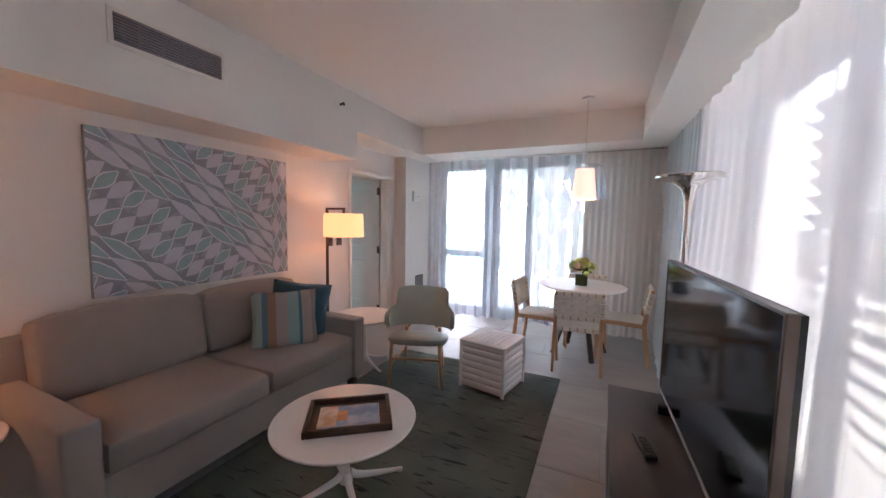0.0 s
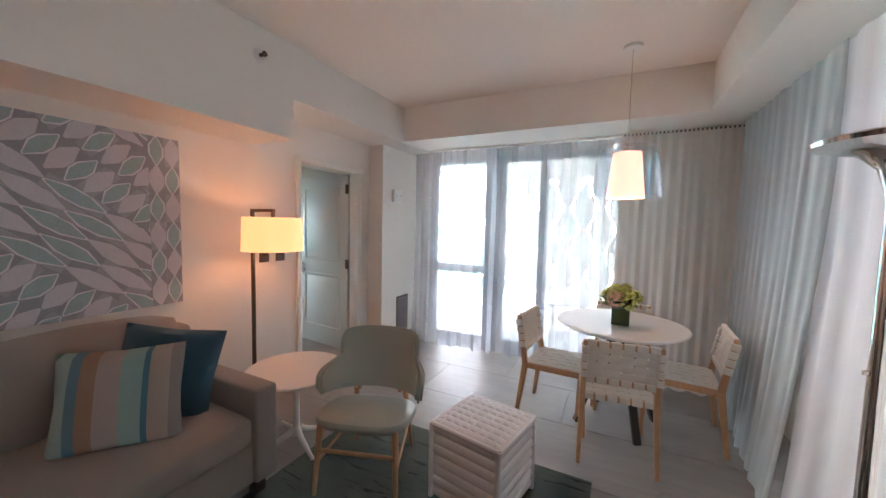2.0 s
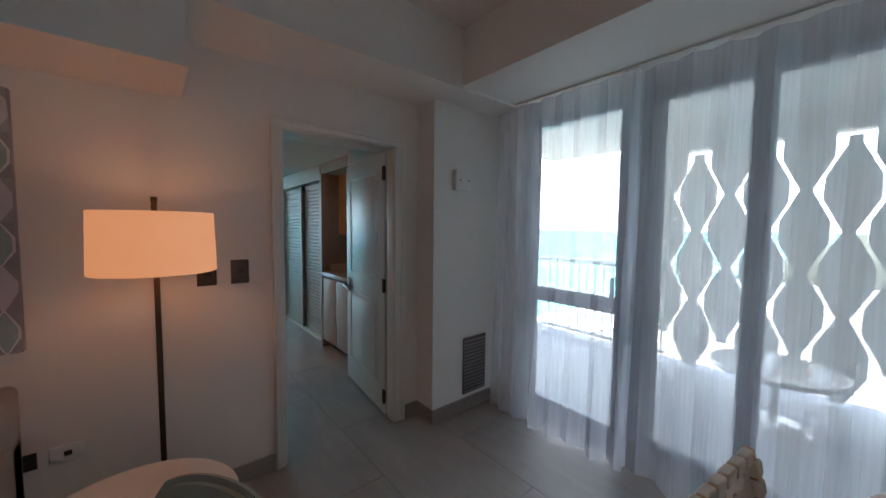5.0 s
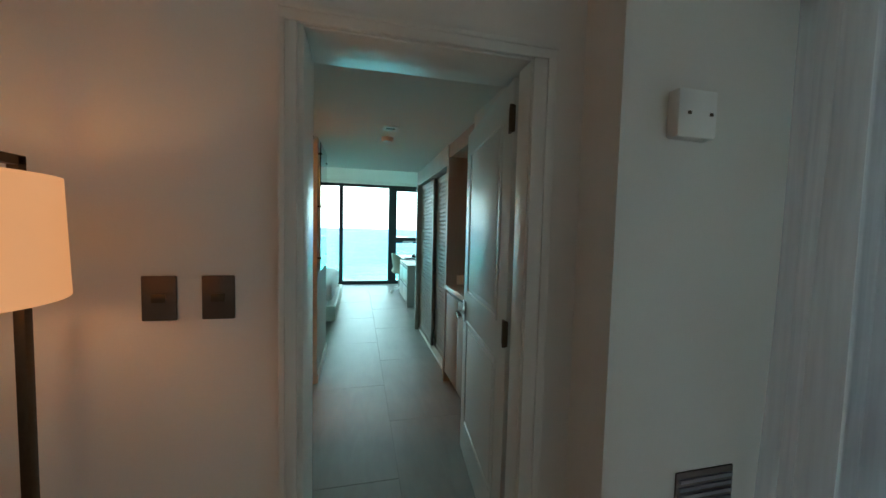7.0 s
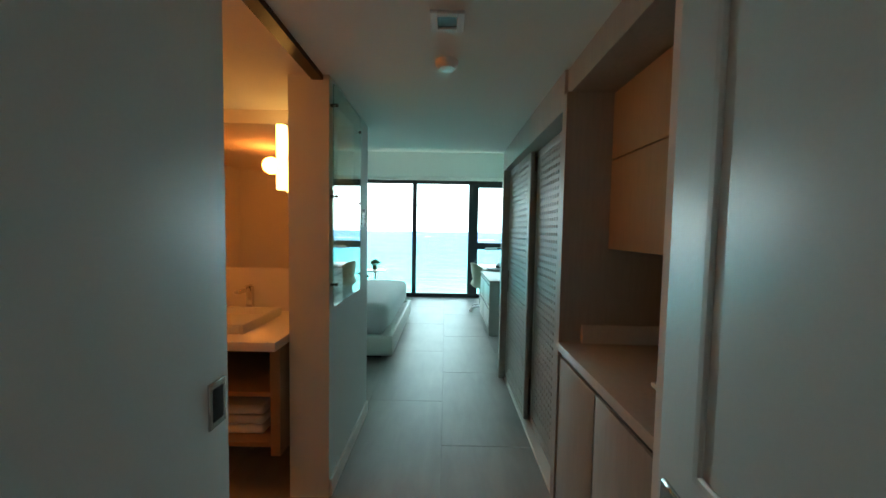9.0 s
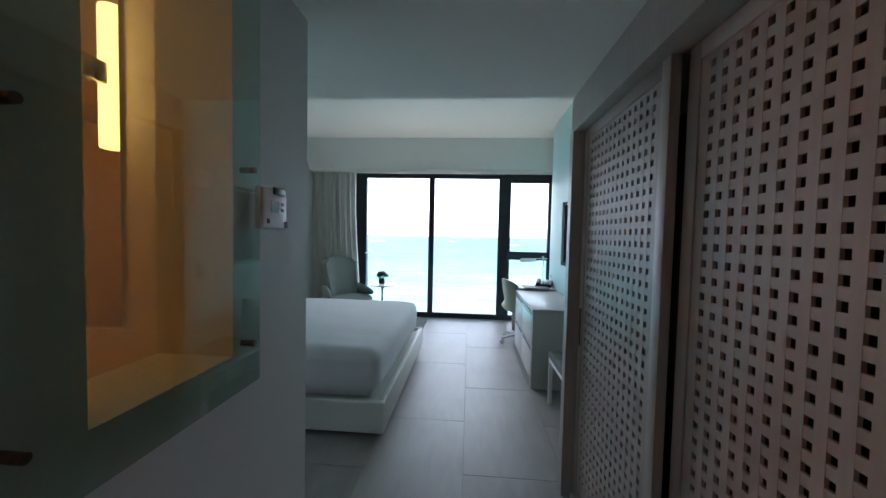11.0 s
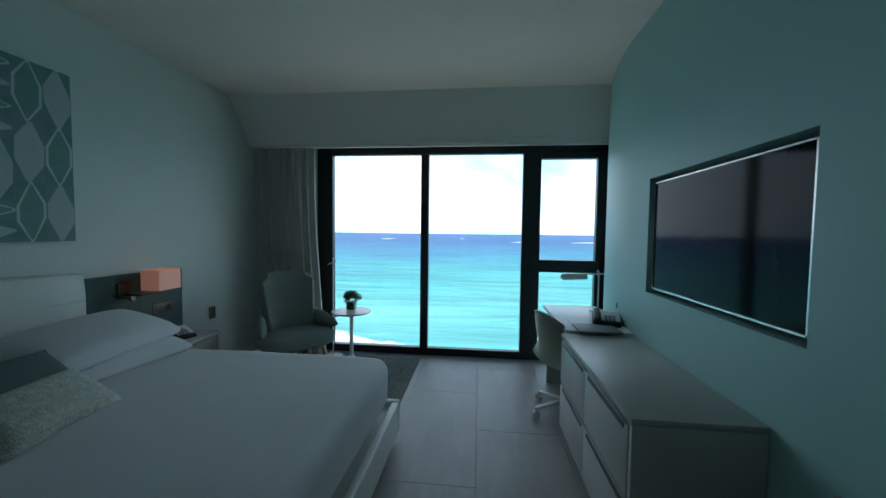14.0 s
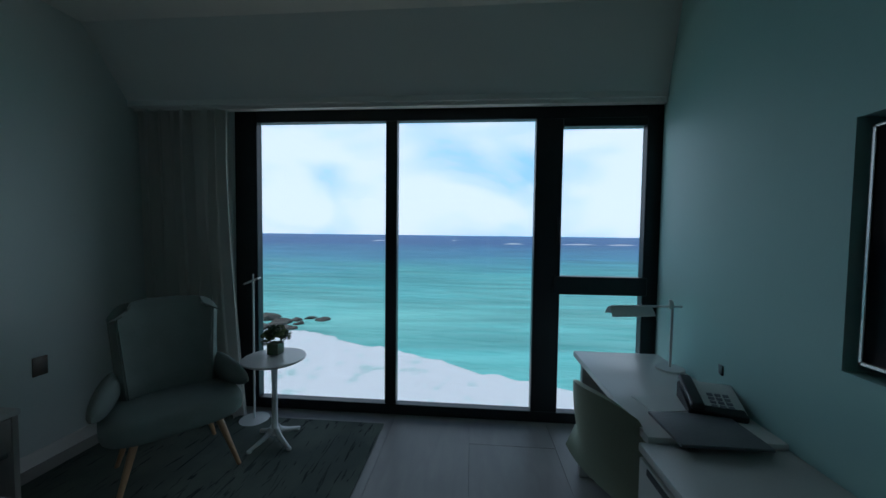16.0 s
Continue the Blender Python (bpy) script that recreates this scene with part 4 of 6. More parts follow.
def pad(name, parent, mat, x0, x1, y0, y1, z0, z1, r=0.045, crown=0.02, label=""):
    """An upholstered block with rounded edges and a crowned face, with a welt line."""
    bm = bmesh.new()
    box(bm, x0, x1, y0, y1, z0, z1)
    bmesh.ops.subdivide_edges(bm, edges=bm.edges[:], cuts=7, use_grid_fill=True)
    cx, cy, cz = (x0 + x1) / 2, (y0 + y1) / 2, (z0 + z1) / 2
    hx, hy, hz = (x1 - x0) / 2, (y1 - y0) / 2, (z1 - z0) / 2
    for v in bm.verts:
        d = Vector((v.co.x - cx, v.co.y - cy, v.co.z - cz))
        q = Vector((max(-hx + r, min(hx - r, d.x)), max(-hy + r, min(hy - r, d.y)), max(-hz + r, min(hz - r, d.z))))
        e = d - q
        if e.length > 1e-6:
            e = e.normalized() * r
        a, b, c = d.x / hx, d.y / hy, d.z / hz
        bulge = crown * (1 - a * a) * (1 - b * b) * (1 if c > 0 else -0.3)
        side = crown * (1 - b * b) * (1 - c * c) * a
        wr = 0.004 * noise.noise(Vector((v.co.x * 6, v.co.y * 6, v.co.z * 6)))
        v.co = Vector((cx, cy, cz)) + q + e + Vector((side + wr, 0, bulge + wr))
    return part(name, bm, mat, parent, label, smooth=True)


for y0, y1 in ((-0.805, -0.005), (0.005, 0.795)):
    pad("seat_cushion", sofa, GREIGE, -0.33, 0.45, y0, y1, 0.315, 0.475, 0.04, 0.025)
    bc = pad("back_cushion", sofa, GREIGE, -0.10, 0.10, y0, y1, -0.22, 0.22, 0.05, 0.03)
    bc.matrix_basis = pose(-0.27, 0, 0.68, 0, -9, 0)
for x in (-0.40, 0.37):
    for y in (-0.86, 0.86):
        boxpart("foot", sofa, WALNUT, x - 0.03, x + 0.03, y - 0.03, y + 0.03, 0, 0.10, 0.004)


def striped():
    m, n, l, p = material("striped_pillow_cloth")
    tc, sep, ramp, sc = n.new("ShaderNodeTexCoord"), n.new("ShaderNodeSeparateXYZ"), n.new("ShaderNodeValToRGB"), n.new("ShaderNodeMapRange")
    l.new(tc.outputs["Object"], sep.inputs[0])
    sc.inputs["From Min"].default_value, sc.inputs["From Max"].default_value = -0.23, 0.23
    l.new(sep.outputs["X"], sc.inputs["Value"])
    l.new(sc.outputs[0], ramp.inputs[0])
    ramp.color_ramp.interpolation = "CONSTANT"
    e = ramp.color_ramp.elements
    cols = ((0.0, (0.26, 0.36, 0.36)), (0.16, (0.10, 0.20, 0.25)), (0.24, (0.28, 0.19, 0.14)), (0.36, (0.36, 0.31, 0.29)), (0.54, (0.24, 0.37, 0.37)), (0.70, (0.06, 0.17, 0.23)), (0.75, (0.36, 0.30, 0.26)), (0.90, (0.24, 0.22, 0.21)))
    e[0].color = (*cols[0][1], 1)
    e[1].position, e[1].color = cols[1][0], (*cols[1][1], 1)
    for pos, c in cols[2:]:
        k = e.new(pos)
        k.color = (*c, 1)
    l.new(ramp.outputs[0], p.inputs["Base Color"])
    p.inputs["Roughness"].default_value = 0.9
    ns, bp = n.new("ShaderNodeTexNoise"), n.new("ShaderNodeBump")
    ns.inputs["Scale"].default_value = 300
    l.new(tc.outputs["Object"], ns.inputs["Vector"])
    bp.inputs["Strength"].default_value, bp.inputs["Distance"].default_value = 0.4, 0.004
    l.new(ns.outputs["Fac"], bp.inputs["Height"])
    l.new(bp.outputs[0], p.inputs["Normal"])
    return m


def pillow(name, label, w, d, h, mat, m, group=""):
    bm = bmesh.new()
    cushion_mesh(bm, w, d, h)
    ob = part(name, bm, mat, smooth=True, m=m)
    return tagged(ob, label, "pillow", group)


pillow("throw_pillow", "square throw pillow with teal, rust and grey stripes", 0.46, 0.44, 0.17, striped(), pose(-2.03, 2.70, 0.665, 72, 0, 52))
pillow("throw_pillow", "dark teal velvet throw pillow leaning on the sofa arm", 0.46, 0.46, 0.17, TEAL, pose(-2.12, 2.92, 0.68, 74, 8, 40))

# ---------------------------------------------------------------- pedestal tables


def pedestal_table(name, label, place, r, h, rz=0.0, top=WHITE_TOP, rim=None, group=""):
    t = thing(name, label, "table", place, rz, group)
    bm = bmesh.new()
    lathe(bm, [(0.0, h - 0.022), (r - 0.02, h - 0.022), (r - 0.003, h - 0.012), (r, h - 0.004), (r - 0.004, h), (0.0, h)], n=64)
    part("tabletop", bm, top, t, smooth=True)
    bm = bmesh.new()
    lathe(bm, [(0.035, 0.05), (0.022, 0.10), (0.018, h * 0.6), (0.022, h - 0.06), (0.06, h - 0.022)], n=20)
    part("column", bm, WHITE_METAL, t, smooth=True)
    for k in range(4):
        a = k * math.pi / 2 + 0.6
        bm = bmesh.new()
        c, s = math.cos(a), math.sin(a)
        path = [Vector((c * (0.02 + r * 0.82 * q), s * (0.02 + r * 0.82 * q), 0.095 - 0.085 * q ** 0.55)) for q in (k_ / 10 for k_ in range(11))]
        sweep(bm, path, [0.020 - 0.010 * k_ / 10 for k_ in range(11)])
        part("foot", bm, WHITE_METAL, t, smooth=True)
        bm = bmesh.new()
        rod(bm, (c * r * 0.84, s * r * 0.84, 0.0), (c * r * 0.84, s * r * 0.84, 0.012), 0.016)
        part("glide", bm, PLASTIC, t)
    return t


pedestal_table("coffee_table", "round white coffee table on a four-foot cast pedestal", (-1.03, 2.20, 0.012), 0.362, 0.405, 20)
pedestal_table("side_table", "round white side table between the sofa and armchair", (-1.955, 3.58, 0), 0.31, 0.50, 35, group="side tables")
pedestal_table("side_table", "round white side table at the near sofa arm", (-2.18, 1.06, 0), 0.30, 0.53, 10, group="side tables")

# tray with a magazine on the coffee table
TRAYM = plain("hammered_bronze", (0.085, 0.055, 0.035), 0.45, 0.3, vary=0.5, scale=18, bump=0.4, grain=40)
tray = thing("tray", "dark patterned rectangular tray on the coffee table", "tray", (-1.005, 2.20, 0.417), 37)
boxpart("bottom", tray, TRAYM, -0.20, 0.20, -0.15, 0.15, 0.0, 0.008)
for x0, x1, y0, y1 in ((-0.208, -0.19, -0.155, 0.155), (0.19, 0.208, -0.155, 0.155), (-0.19, 0.19, -0.155, -0.138), (-0.19, 0.19, 0.138, 0.155)):
    boxpart("rim", tray, TRAYM, x0, x1, y0, y1, 0.0, 0.035, 0.003)


def blotch(name, stops, scale):
    m, n, l, p = material(name)
    tc, ns, cr = n.new("ShaderNodeTexCoord"), n.new("ShaderNodeTexNoise"), n.new("ShaderNodeValToRGB")
    ns.inputs["Scale"].default_value, ns.inputs["Detail"].default_value = scale, 3
    l.new(tc.outputs["Object"], ns.inputs["Vector"])
    l.new(ns.outputs["Fac"], cr.inputs[0])
    e = cr.color_ramp.elements
    e[0].position, e[0].color = stops[0][0], (*stops[0][1], 1)
    e[1].position, e[1].color = stops[1][0], (*stops[1][1], 1)
    for pos, c in stops[2:]:
        k = e.new(pos)
        k.color = (*c, 1)
    l.new(cr.outputs[0], p.inputs["Base Color"])
    p.inputs["Roughness"].default_value = 0.35
    return m


mag = thing("magazine", "glossy magazine with a sea photograph lying in the tray", "magazine", (-1.005, 2.20, 0.4252), 37)
boxpart("pages", mag, PLASTIC, -0.15, 0.15, -0.095, 0.095, 0.0, 0.007, 0.001)
boxpart("cover_photo", mag, blotch("sea_photo", ((0.35, (0.10, 0.22, 0.40)), (0.62, (0.35, 0.45, 0.55)), (0.5, (0.16, 0.30, 0.48))), 9), -0.06, 0.148, -0.093, 0.093, 0.0071, 0.0078)
boxpart("cover_side", mag, blotch("warm_photo", ((0.4, (0.50, 0.30, 0.16)), (0.6, (0.62, 0.55, 0.48))), 14), -0.148, -0.06, -0.093, 0.093, 0.0071, 0.0078)
boxpart("cover_figure", mag, blotch("orange_photo", ((0.4, (0.45, 0.20, 0.07)), (0.6, (0.60, 0.32, 0.14))), 30), -0.06, -0.01, -0.05, 0.04, 0.0079, 0.0084)

# ---------------------------------------------------------------- lounge chair
lounge = thing("lounge_chair", "sage vinyl lounge chair with curved back and oak legs", "chair", (-1.345, 3.58, 0.012), 18.6)


def shell(bm, thick=0.022):
    """Gives a sheet thickness along its own normals, closed round its edge."""
    bmesh.ops.recalc_face_normals(bm, faces=bm.faces[:])
    bm.normal_update()
    faces, verts = bm.faces[:], bm.verts[:]
    rim = [e for e in bm.edges if len(e.link_faces) == 1]
    twin = {v: bm.verts.new(v.co - v.normal * thick) for v in verts}
    for f in faces:
        bm.faces.new([twin[v] for v in reversed(f.verts)])
    for e in rim:
        a, b = e.verts
        bm.faces.new((a, b, twin[b], twin[a]))
    bmesh.ops.recalc_face_normals(bm, faces=bm.faces[:])


def soft_square(bm, rx, ry, cy, profile, power=3.4, n=48):
    """A turned pad whose plan is a rounded square."""
    rings = []
    for r, z in profile:
        ring = []
        for i in range(n):
            a = 2 * math.pi * i / n
            k = (abs(math.cos(a)) ** power + abs(math.sin(a)) ** power) ** (-1 / power)
            ring.append(bm.verts.new((rx * r * k * math.cos(a), cy + ry * r * k * math.sin(a), z)))
        rings.append(ring)
    for p, q in zip(rings, rings[1:]):
        for i in range(n):
            bm.faces.new((p[i], p[(i + 1) % n], q[(i + 1) % n], q[i]))
    bm.faces.new(list(reversed(rings[0])))
    bm.faces.new(rings[-1])


bm = bmesh.new()
soft_square(bm, 0.262, 0.235, -0.03, [(0.70, 0.372), (0.93, 0.380), (0.99, 0.398), (1.0, 0.415), (0.985, 0.432), (0.92, 0.444), (0.75, 0.450), (0.4, 0.446), (0.05, 0.444)])
for v in bm.verts:
    v.co.z -= 0.012 + 0.075 * max(0.0, (v.co.y + 0.26) / 0.47)
part("seat", bm, SAGE, lounge, smooth=True)


def lounge_back(u, v):
    a = 2 * u - 1
    q = max(0.0, min(1.0, (v - 0.34) / 0.26))
    q = q * q * (3 - 2 * q)
    wide = 92 - 10 * max(0.0, 0.16 - v) / 0.16 - 6 * max(0.0, v - 0.25) - 38 * q - 4 * max(0.0, v - 0.86) / 0.14 * abs(a)
    ang = a * radians(wide)
    z = 0.418 + 0.365 * v - 0.022 * abs(a) ** 5 * v + 0.020 * abs(a) ** 2 * (1 - v)
    grow = 1 + 0.10 * v
    return (math.sin(ang) * 0.312 * grow, math.cos(ang) * 0.262 * grow - 0.06 + 0.06 * v, z)


bm = bmesh.new()
grid(bm, 34, 22, lounge_back)
shell(bm, 0.042)
bmesh.ops.bevel(bm, geom=[e for e in bm.edges if e.calc_face_angle(0) > 1.0], offset=0.016, segments=4, affect="EDGES")
part("backrest", bm, SAGE, lounge, smooth=True)
for sx in (-1, 1):
    bm = bmesh.new()
    rod(bm, (sx * 0.225, -0.235, 0.0), (sx * 0.205, -0.20, 0.39), 0.012, 0.018)
    part("leg", bm, OAK, lounge, smooth=True)
    bm = bmesh.new()
    rod(bm, (sx * 0.19, 0.27, 0.0), (sx * 0.16, 0.20, 0.40), 0.012, 0.018)
    part("leg", bm, OAK, lounge, smooth=True)
    bm = bmesh.new()
    rod(bm, (sx * 0.13, 0.17, 0.40), (sx * 0.13, 0.225, 0.56), 0.013)
    part("back_post", bm, OAK, lounge, smooth=True)
    bm = bmesh.new()
    rod(bm, (sx * 0.217, -0.222, 0.17), (sx * 0.178, 0.24, 0.19), 0.009)
    part("stretcher", bm, OAK, lounge, smooth=True)
bm = bmesh.new()
rod(bm, (-0.216, -0.22, 0.24), (0.216, -0.22, 0.24), 0.011)
part("stretcher", bm, OAK, lounge, smooth=True)
bm = bmesh.new()
rod(bm, (-0.175, 0.235, 0.22), (0.175, 0.235, 0.22), 0.010)
part("stretcher", bm, OAK, lounge, smooth=True)

# ---------------------------------------------------------------- ottoman
ott = thing("ottoman", "white leather cube ottoman with channel-quilted sides and tufted top", "ottoman", (-0.70, 3.735, 0.012), -11)
S = 0.205
boxpart("core", ott, LEATHER, -S + 0.022, S - 0.022, -S + 0.022, S - 0.022, 0.0, 0.415)
nrow = 7
for sgn, ax in ((-1, 0), (1, 0), (-1, 1), (1, 1)):
    for i in range(nrow):
        z0 = 0.008 + i * 0.40 / nrow

        def roll(u, v, i=i, z0=z0, sgn=sgn, ax=ax):
            s = (2 * u - 1) * (S - 0.004)
            out = sgn * (S - 0.010 + 0.010 * max(0.0, math.sin(math.pi * v)) ** 0.5 - 0.002 * math.cos(u * math.pi * 12) ** 2)
            z = z0 + v * 0.40 / nrow
            return (out, s, z) if ax == 0 else (s, out, z)
        bm = bmesh.new()
        grid(bm, 36, 8, roll)
        part("channel", bm, LEATHER, ott, smooth=True)


def tufted(u, v):
    x, y = (2 * u - 1) * S, (2 * v - 1) * S
    q = abs(math.sin(u * math.pi * 8)) * abs(math.sin(v * math.pi * 8))
    edge = min(1.0, 8 * min(u, 1 - u, v, 1 - v))
    return (x, y, 0.410 + 0.008 * edge + 0.008 * q ** 0.5 * edge)


bm = bmesh.new()
grid(bm, 64, 64, tufted)
part("top", bm, LEATHER, ott, smooth=True)
for a, b in (((-S, -S), (S, -S)), ((S, -S), (S, S)), ((S, S), (-S, S)), ((-S, S), (-S, -S))):
    bm = bmesh.new()
    rod(bm, (a[0] * 0.985, a[1] * 0.975, 0.402), (b[0] * 0.975, b[1] * 0.975, 0.402), 0.013, n=12)
    part("top_piping", bm, LEATHER, ott, smooth=True)
for x in (-S, S):
    for y in (-S, S):
        bm = bmesh.new()
        rod(bm, (x * 0.968, y * 0.968, 0.0), (x * 0.968, y * 0.968, 0.408), 0.015, n=14)
        part("corner_piping", bm, LEATHER, ott, smooth=True)

# ---------------------------------------------------------------- rugs
for nm, x0, x1, y0, y1, lab in (("rug", -1.80, -0.165, 1.30, 4.10, "dark sage rug with short dark streaks under the seating"), ("rug", -10.20, -8.35, 2.1, 4.0, "teal-grey streaked rug by the bedroom window")):
    bm = bmesh.new()
    box(bm, x0, x1, y0, y1, 0.0, 0.011, 0.003)
    tagged(part(nm, bm, RUG, smooth=True), lab, "rug")

# ---------------------------------------------------------------- dining table and chairs
TABLE_C = (-0.06, 4.90)
dt = thing("dining_table", "round white dining table on dark splayed legs", "table", (*TABLE_C, 0))
bm = bmesh.new()
lathe(bm, [(0.0, 0.735), (0.42, 0.738), (0.442, 0.750), (0.445, 0.758), (0.438, 0.766), (0.0, 0.766)], n=72)
part("tabletop", bm, WHITE_TOP, dt, smooth=True)
for k in range(4):
    a = k * math.pi / 2 + 0.5
    c, s = math.cos(a), math.sin(a)
    bm = bmesh.new()
    bar(bm, (c * 0.30, s * 0.30, 0.0), (c * 0.05, s * 0.05, 0.735), 0.05, 0.028, 0.004)
    part("leg", bm, WALNUT, dt, smooth=True)
bm = bmesh.new()
lathe(bm, [(0.10, 0.70), (0.16, 0.735)], n=24)
part("hub", bm, WALNUT, dt, smooth=True)

dc = thing("dining_chair", "pale oak dining chair with woven cotton webbing", "chair", (-0.075, 4.545, 0), 187, "dining chairs round the table")
W2 = 0.205


def tapered(bm, a, b, w0, t0, w1, t1):
    """A square leg from a up to b that thickens from w0 x t0 to w1 x t1, with eased edges."""
    a, b = Vector(a), Vector(b)
    lo = [bm.verts.new(a + Vector((sx * w0 / 2, sy * t0 / 2, 0))) for sx, sy in ((-1, -1), (1, -1), (1, 1), (-1, 1))]
    hi = [bm.verts.new(b + Vector((sx * w1 / 2, sy * t1 / 2, 0))) for sx, sy in ((-1, -1), (1, -1), (1, 1), (-1, 1))]
    fs = [bm.faces.new(list(reversed(lo))), bm.faces.new(hi)]
    fs += [bm.faces.new((lo[i], lo[(i + 1) % 4], hi[(i + 1) % 4], hi[i])) for i in range(4)]
    bmesh.ops.bevel(bm, geom=list({e for f in fs for e in f.edges}), offset=0.005, segments=2, affect="EDGES", profile=0.5)


for sx in (-1, 1):
    bm = bmesh.new()
    tapered(bm, (sx * (W2 + 0.012), 0.262, 0.0), (sx * W2, 0.207, 0.43), 0.024, 0.028, 0.034, 0.046)
    tapered(bm, (sx * W2, 0.207, 0.42), (sx * W2, 0.268, 0.785), 0.032, 0.044, 0.026, 0.030)
    part("back_leg", bm, OAK, dc, smooth=True)
    bm = bmesh.new()
    tapered(bm, (sx * (W2 + 0.014), -0.235, 0.0), (sx * (W2 - 0.005), -0.20, 0.43), 0.022, 0.024, 0.036, 0.040)
    part("front_leg", bm, OAK, dc, smooth=True)
    bm = bmesh.new()
    bar(bm, (sx * W2, -0.20, 0.425), (sx * W2, 0.205, 0.415), 0.030, 0.042, 0.005)
    part("side_rail", bm, OAK, dc, smooth=True)
RAILS = {"front": (-0.20, 0.425), "rear": (0.20, 0.415), "low": (0.222, 0.53), "top": (0.264, 0.768)}
for y, z in RAILS.values():
    bm = bmesh.new()
    bar(bm, (-W2, y, z), (W2, y, z), 0.022, 0.034, 0.004)
    part("cross_rail", bm, OAK, dc, smooth=True)


def webbing(name, p0, du, dv, nu, nv, nrm, cross_ends, side_ends, gap=0.16):
    """Straps woven over and under across a frame and wrapped round its rails: du and dv span it, nrm points out."""
    p0, du, dv, nrm = Vector(p0), Vector(du), Vector(dv), Vector(nrm).normalized()
    for count, along, across, ph in ((nu, dv, du, 0), (nv, du, dv, 1)):
        for k in range(count):
            bm = bmesh.new()
            lo, hi = (k + gap / 2) / count, (k + 1 - gap / 2) / count
            other = nv if ph == 0 else nu

            def f(u, v, k=k, lo=lo, hi=hi, ph=ph, other=other, along=along, across=across):
                wave = math.sin((u * other) * math.pi) * (1 if (k + ph) % 2 else -1)
                return p0 + along * u + across * (lo + (hi - lo) * v) + nrm * (0.004 * wave)
            grid(bm, other * 4, 1, f)
            shell(bm, 0.003)
            mid = (lo + hi) / 2
            wide = (hi - lo) * across.length
            if ph == 0:
                for y, z in cross_ends:
                    x = (p0 + across * mid).x
                    box(bm, x - wide / 2, x + wide / 2, y - 0.0145, y + 0.0145, z - 0.0205, z + 0.0205, 0.004)
            else:
                c = p0 + across * mid
                for x in side_ends:
                    up = across.normalized()
                    turn = Matrix((Vector((1, 0, 0)), up.cross(Vector((1, 0, 0))), up)).transposed().to_4x4()
                    r = bmesh.ops.create_cube(bm, size=1, matrix=Matrix.Translation((x, c.y, c.z)) @ turn @ Matrix.Diagonal((0.041, 0.051, wide, 1)))
                    bmesh.ops.bevel(bm, geom=list({e for v in r["verts"] for e in v.link_edges}), offset=0.004, segments=1, affect="EDGES")
            part(name, bm, WEB, dc, smooth=True)


webbing("seat_strap", (-W2, -0.20, 0.447), (2 * W2, 0, 0), (0, 0.40, -0.01), 6, 6, (0, 0, 1), (RAILS["front"], RAILS["rear"]), ())
webbing("back_strap", (-W2, 0.225, 0.545), (2 * W2, 0, 0), (0, 0.040, 0.215), 6, 4, (0, 1, -0.18), (RAILS["low"], RAILS["top"]), (-W2, W2))
copy_thing(dc, pose(-0.46, 4.80, 0, 0, 0, 84))
copy_thing(dc, pose(0.345, 4.98, 0, 0, 0, -93))
copy_thing(dc, pose(-0.02, 5.30, 0, 0, 0, 2))

# ---------------------------------------------------------------- flowers


def bouquet(name, label, place, r, blooms, leaf_n, vase_w, mats, seed):
    rnd = random.Random(seed)
    b = thing(name, label, "flowers", place)
    bm = bmesh.new()
    h = vase_w * 1.0
    box(bm, -vase_w / 2, vase_w / 2, -vase_w / 2, vase_w / 2, 0, h, 0.004)
    part("vase", bm, GLASS, b)
    bm = bmesh.new()
    box(bm, -vase_w * 0.46, vase_w * 0.46, -vase_w * 0.46, vase_w * 0.46, 0.006, h * 0.96, 0.003)
    part("stem_wrap", bm, LEAF, b, "dark green leaves lining the vase")
    for i in range(blooms):
        a, q = i * 2.4, (i + 0.5) / blooms
        hd = Vector((math.cos(a) * r * 0.62 * math.sqrt(q), math.sin(a) * r * 0.62 * math.sqrt(q), h + r * (0.75 - 0.45 * q)))
        bm = bmesh.new()
        for k in range(60):
            n = Vector((rnd.gauss(0, 1), rnd.gauss(0, 1), rnd.gauss(0.4, 0.9))).normalized()
            c = hd + n * r * rnd.uniform(0.26, 0.36)
            t = n.orthogonal().normalized()
            s = n.cross(t)
            sz = r * rnd.uniform(0.07, 0.12)
            an = rnd.uniform(0, 3.14)
            t, s = t * math.cos(an) + s * math.sin(an), s * math.cos(an) - t * math.sin(an)
            vs = [bm.verts.new(c + t * sz), bm.verts.new(c + s * sz * 0.8 + n * sz * 0.3), bm.verts.new(c - t * sz), bm.verts.new(c - s * sz * 0.8 + n * sz * 0.3)]
            bm.faces.new(vs)
        part("bloom", bm, mats[i % len(mats)], b)
    for i in range(leaf_n):
        a = rnd.uniform(0, 6.28)
        d = Vector((math.cos(a), math.sin(a), rnd.uniform(-0.2, 0.7))).normalized()
        p0 = Vector((0, 0, h)) + d * r * 0.35
        p1 = Vector((0, 0, h + 0.15 * r)) + d * r * rnd.uniform(0.85, 1.1)
        s = d.cross(Vector((0, 0, 1))).normalized() * r * 0.22
        bm = bmesh.new()
        mid = (p0 + p1) / 2 + Vector((0, 0, r * 0.12))
        v = [bm.verts.new(c) for c in (p0, mid + s, p1, mid - s, mid)]
        bm.faces.new((v[0], v[1], v[4]))
        bm.faces.new((v[1], v[2], v[4]))
        bm.faces.new((v[2], v[3], v[4]))
        bm.faces.new((v[3], v[0], v[4]))
        part("leaf", bm, LEAF, b)
    return b


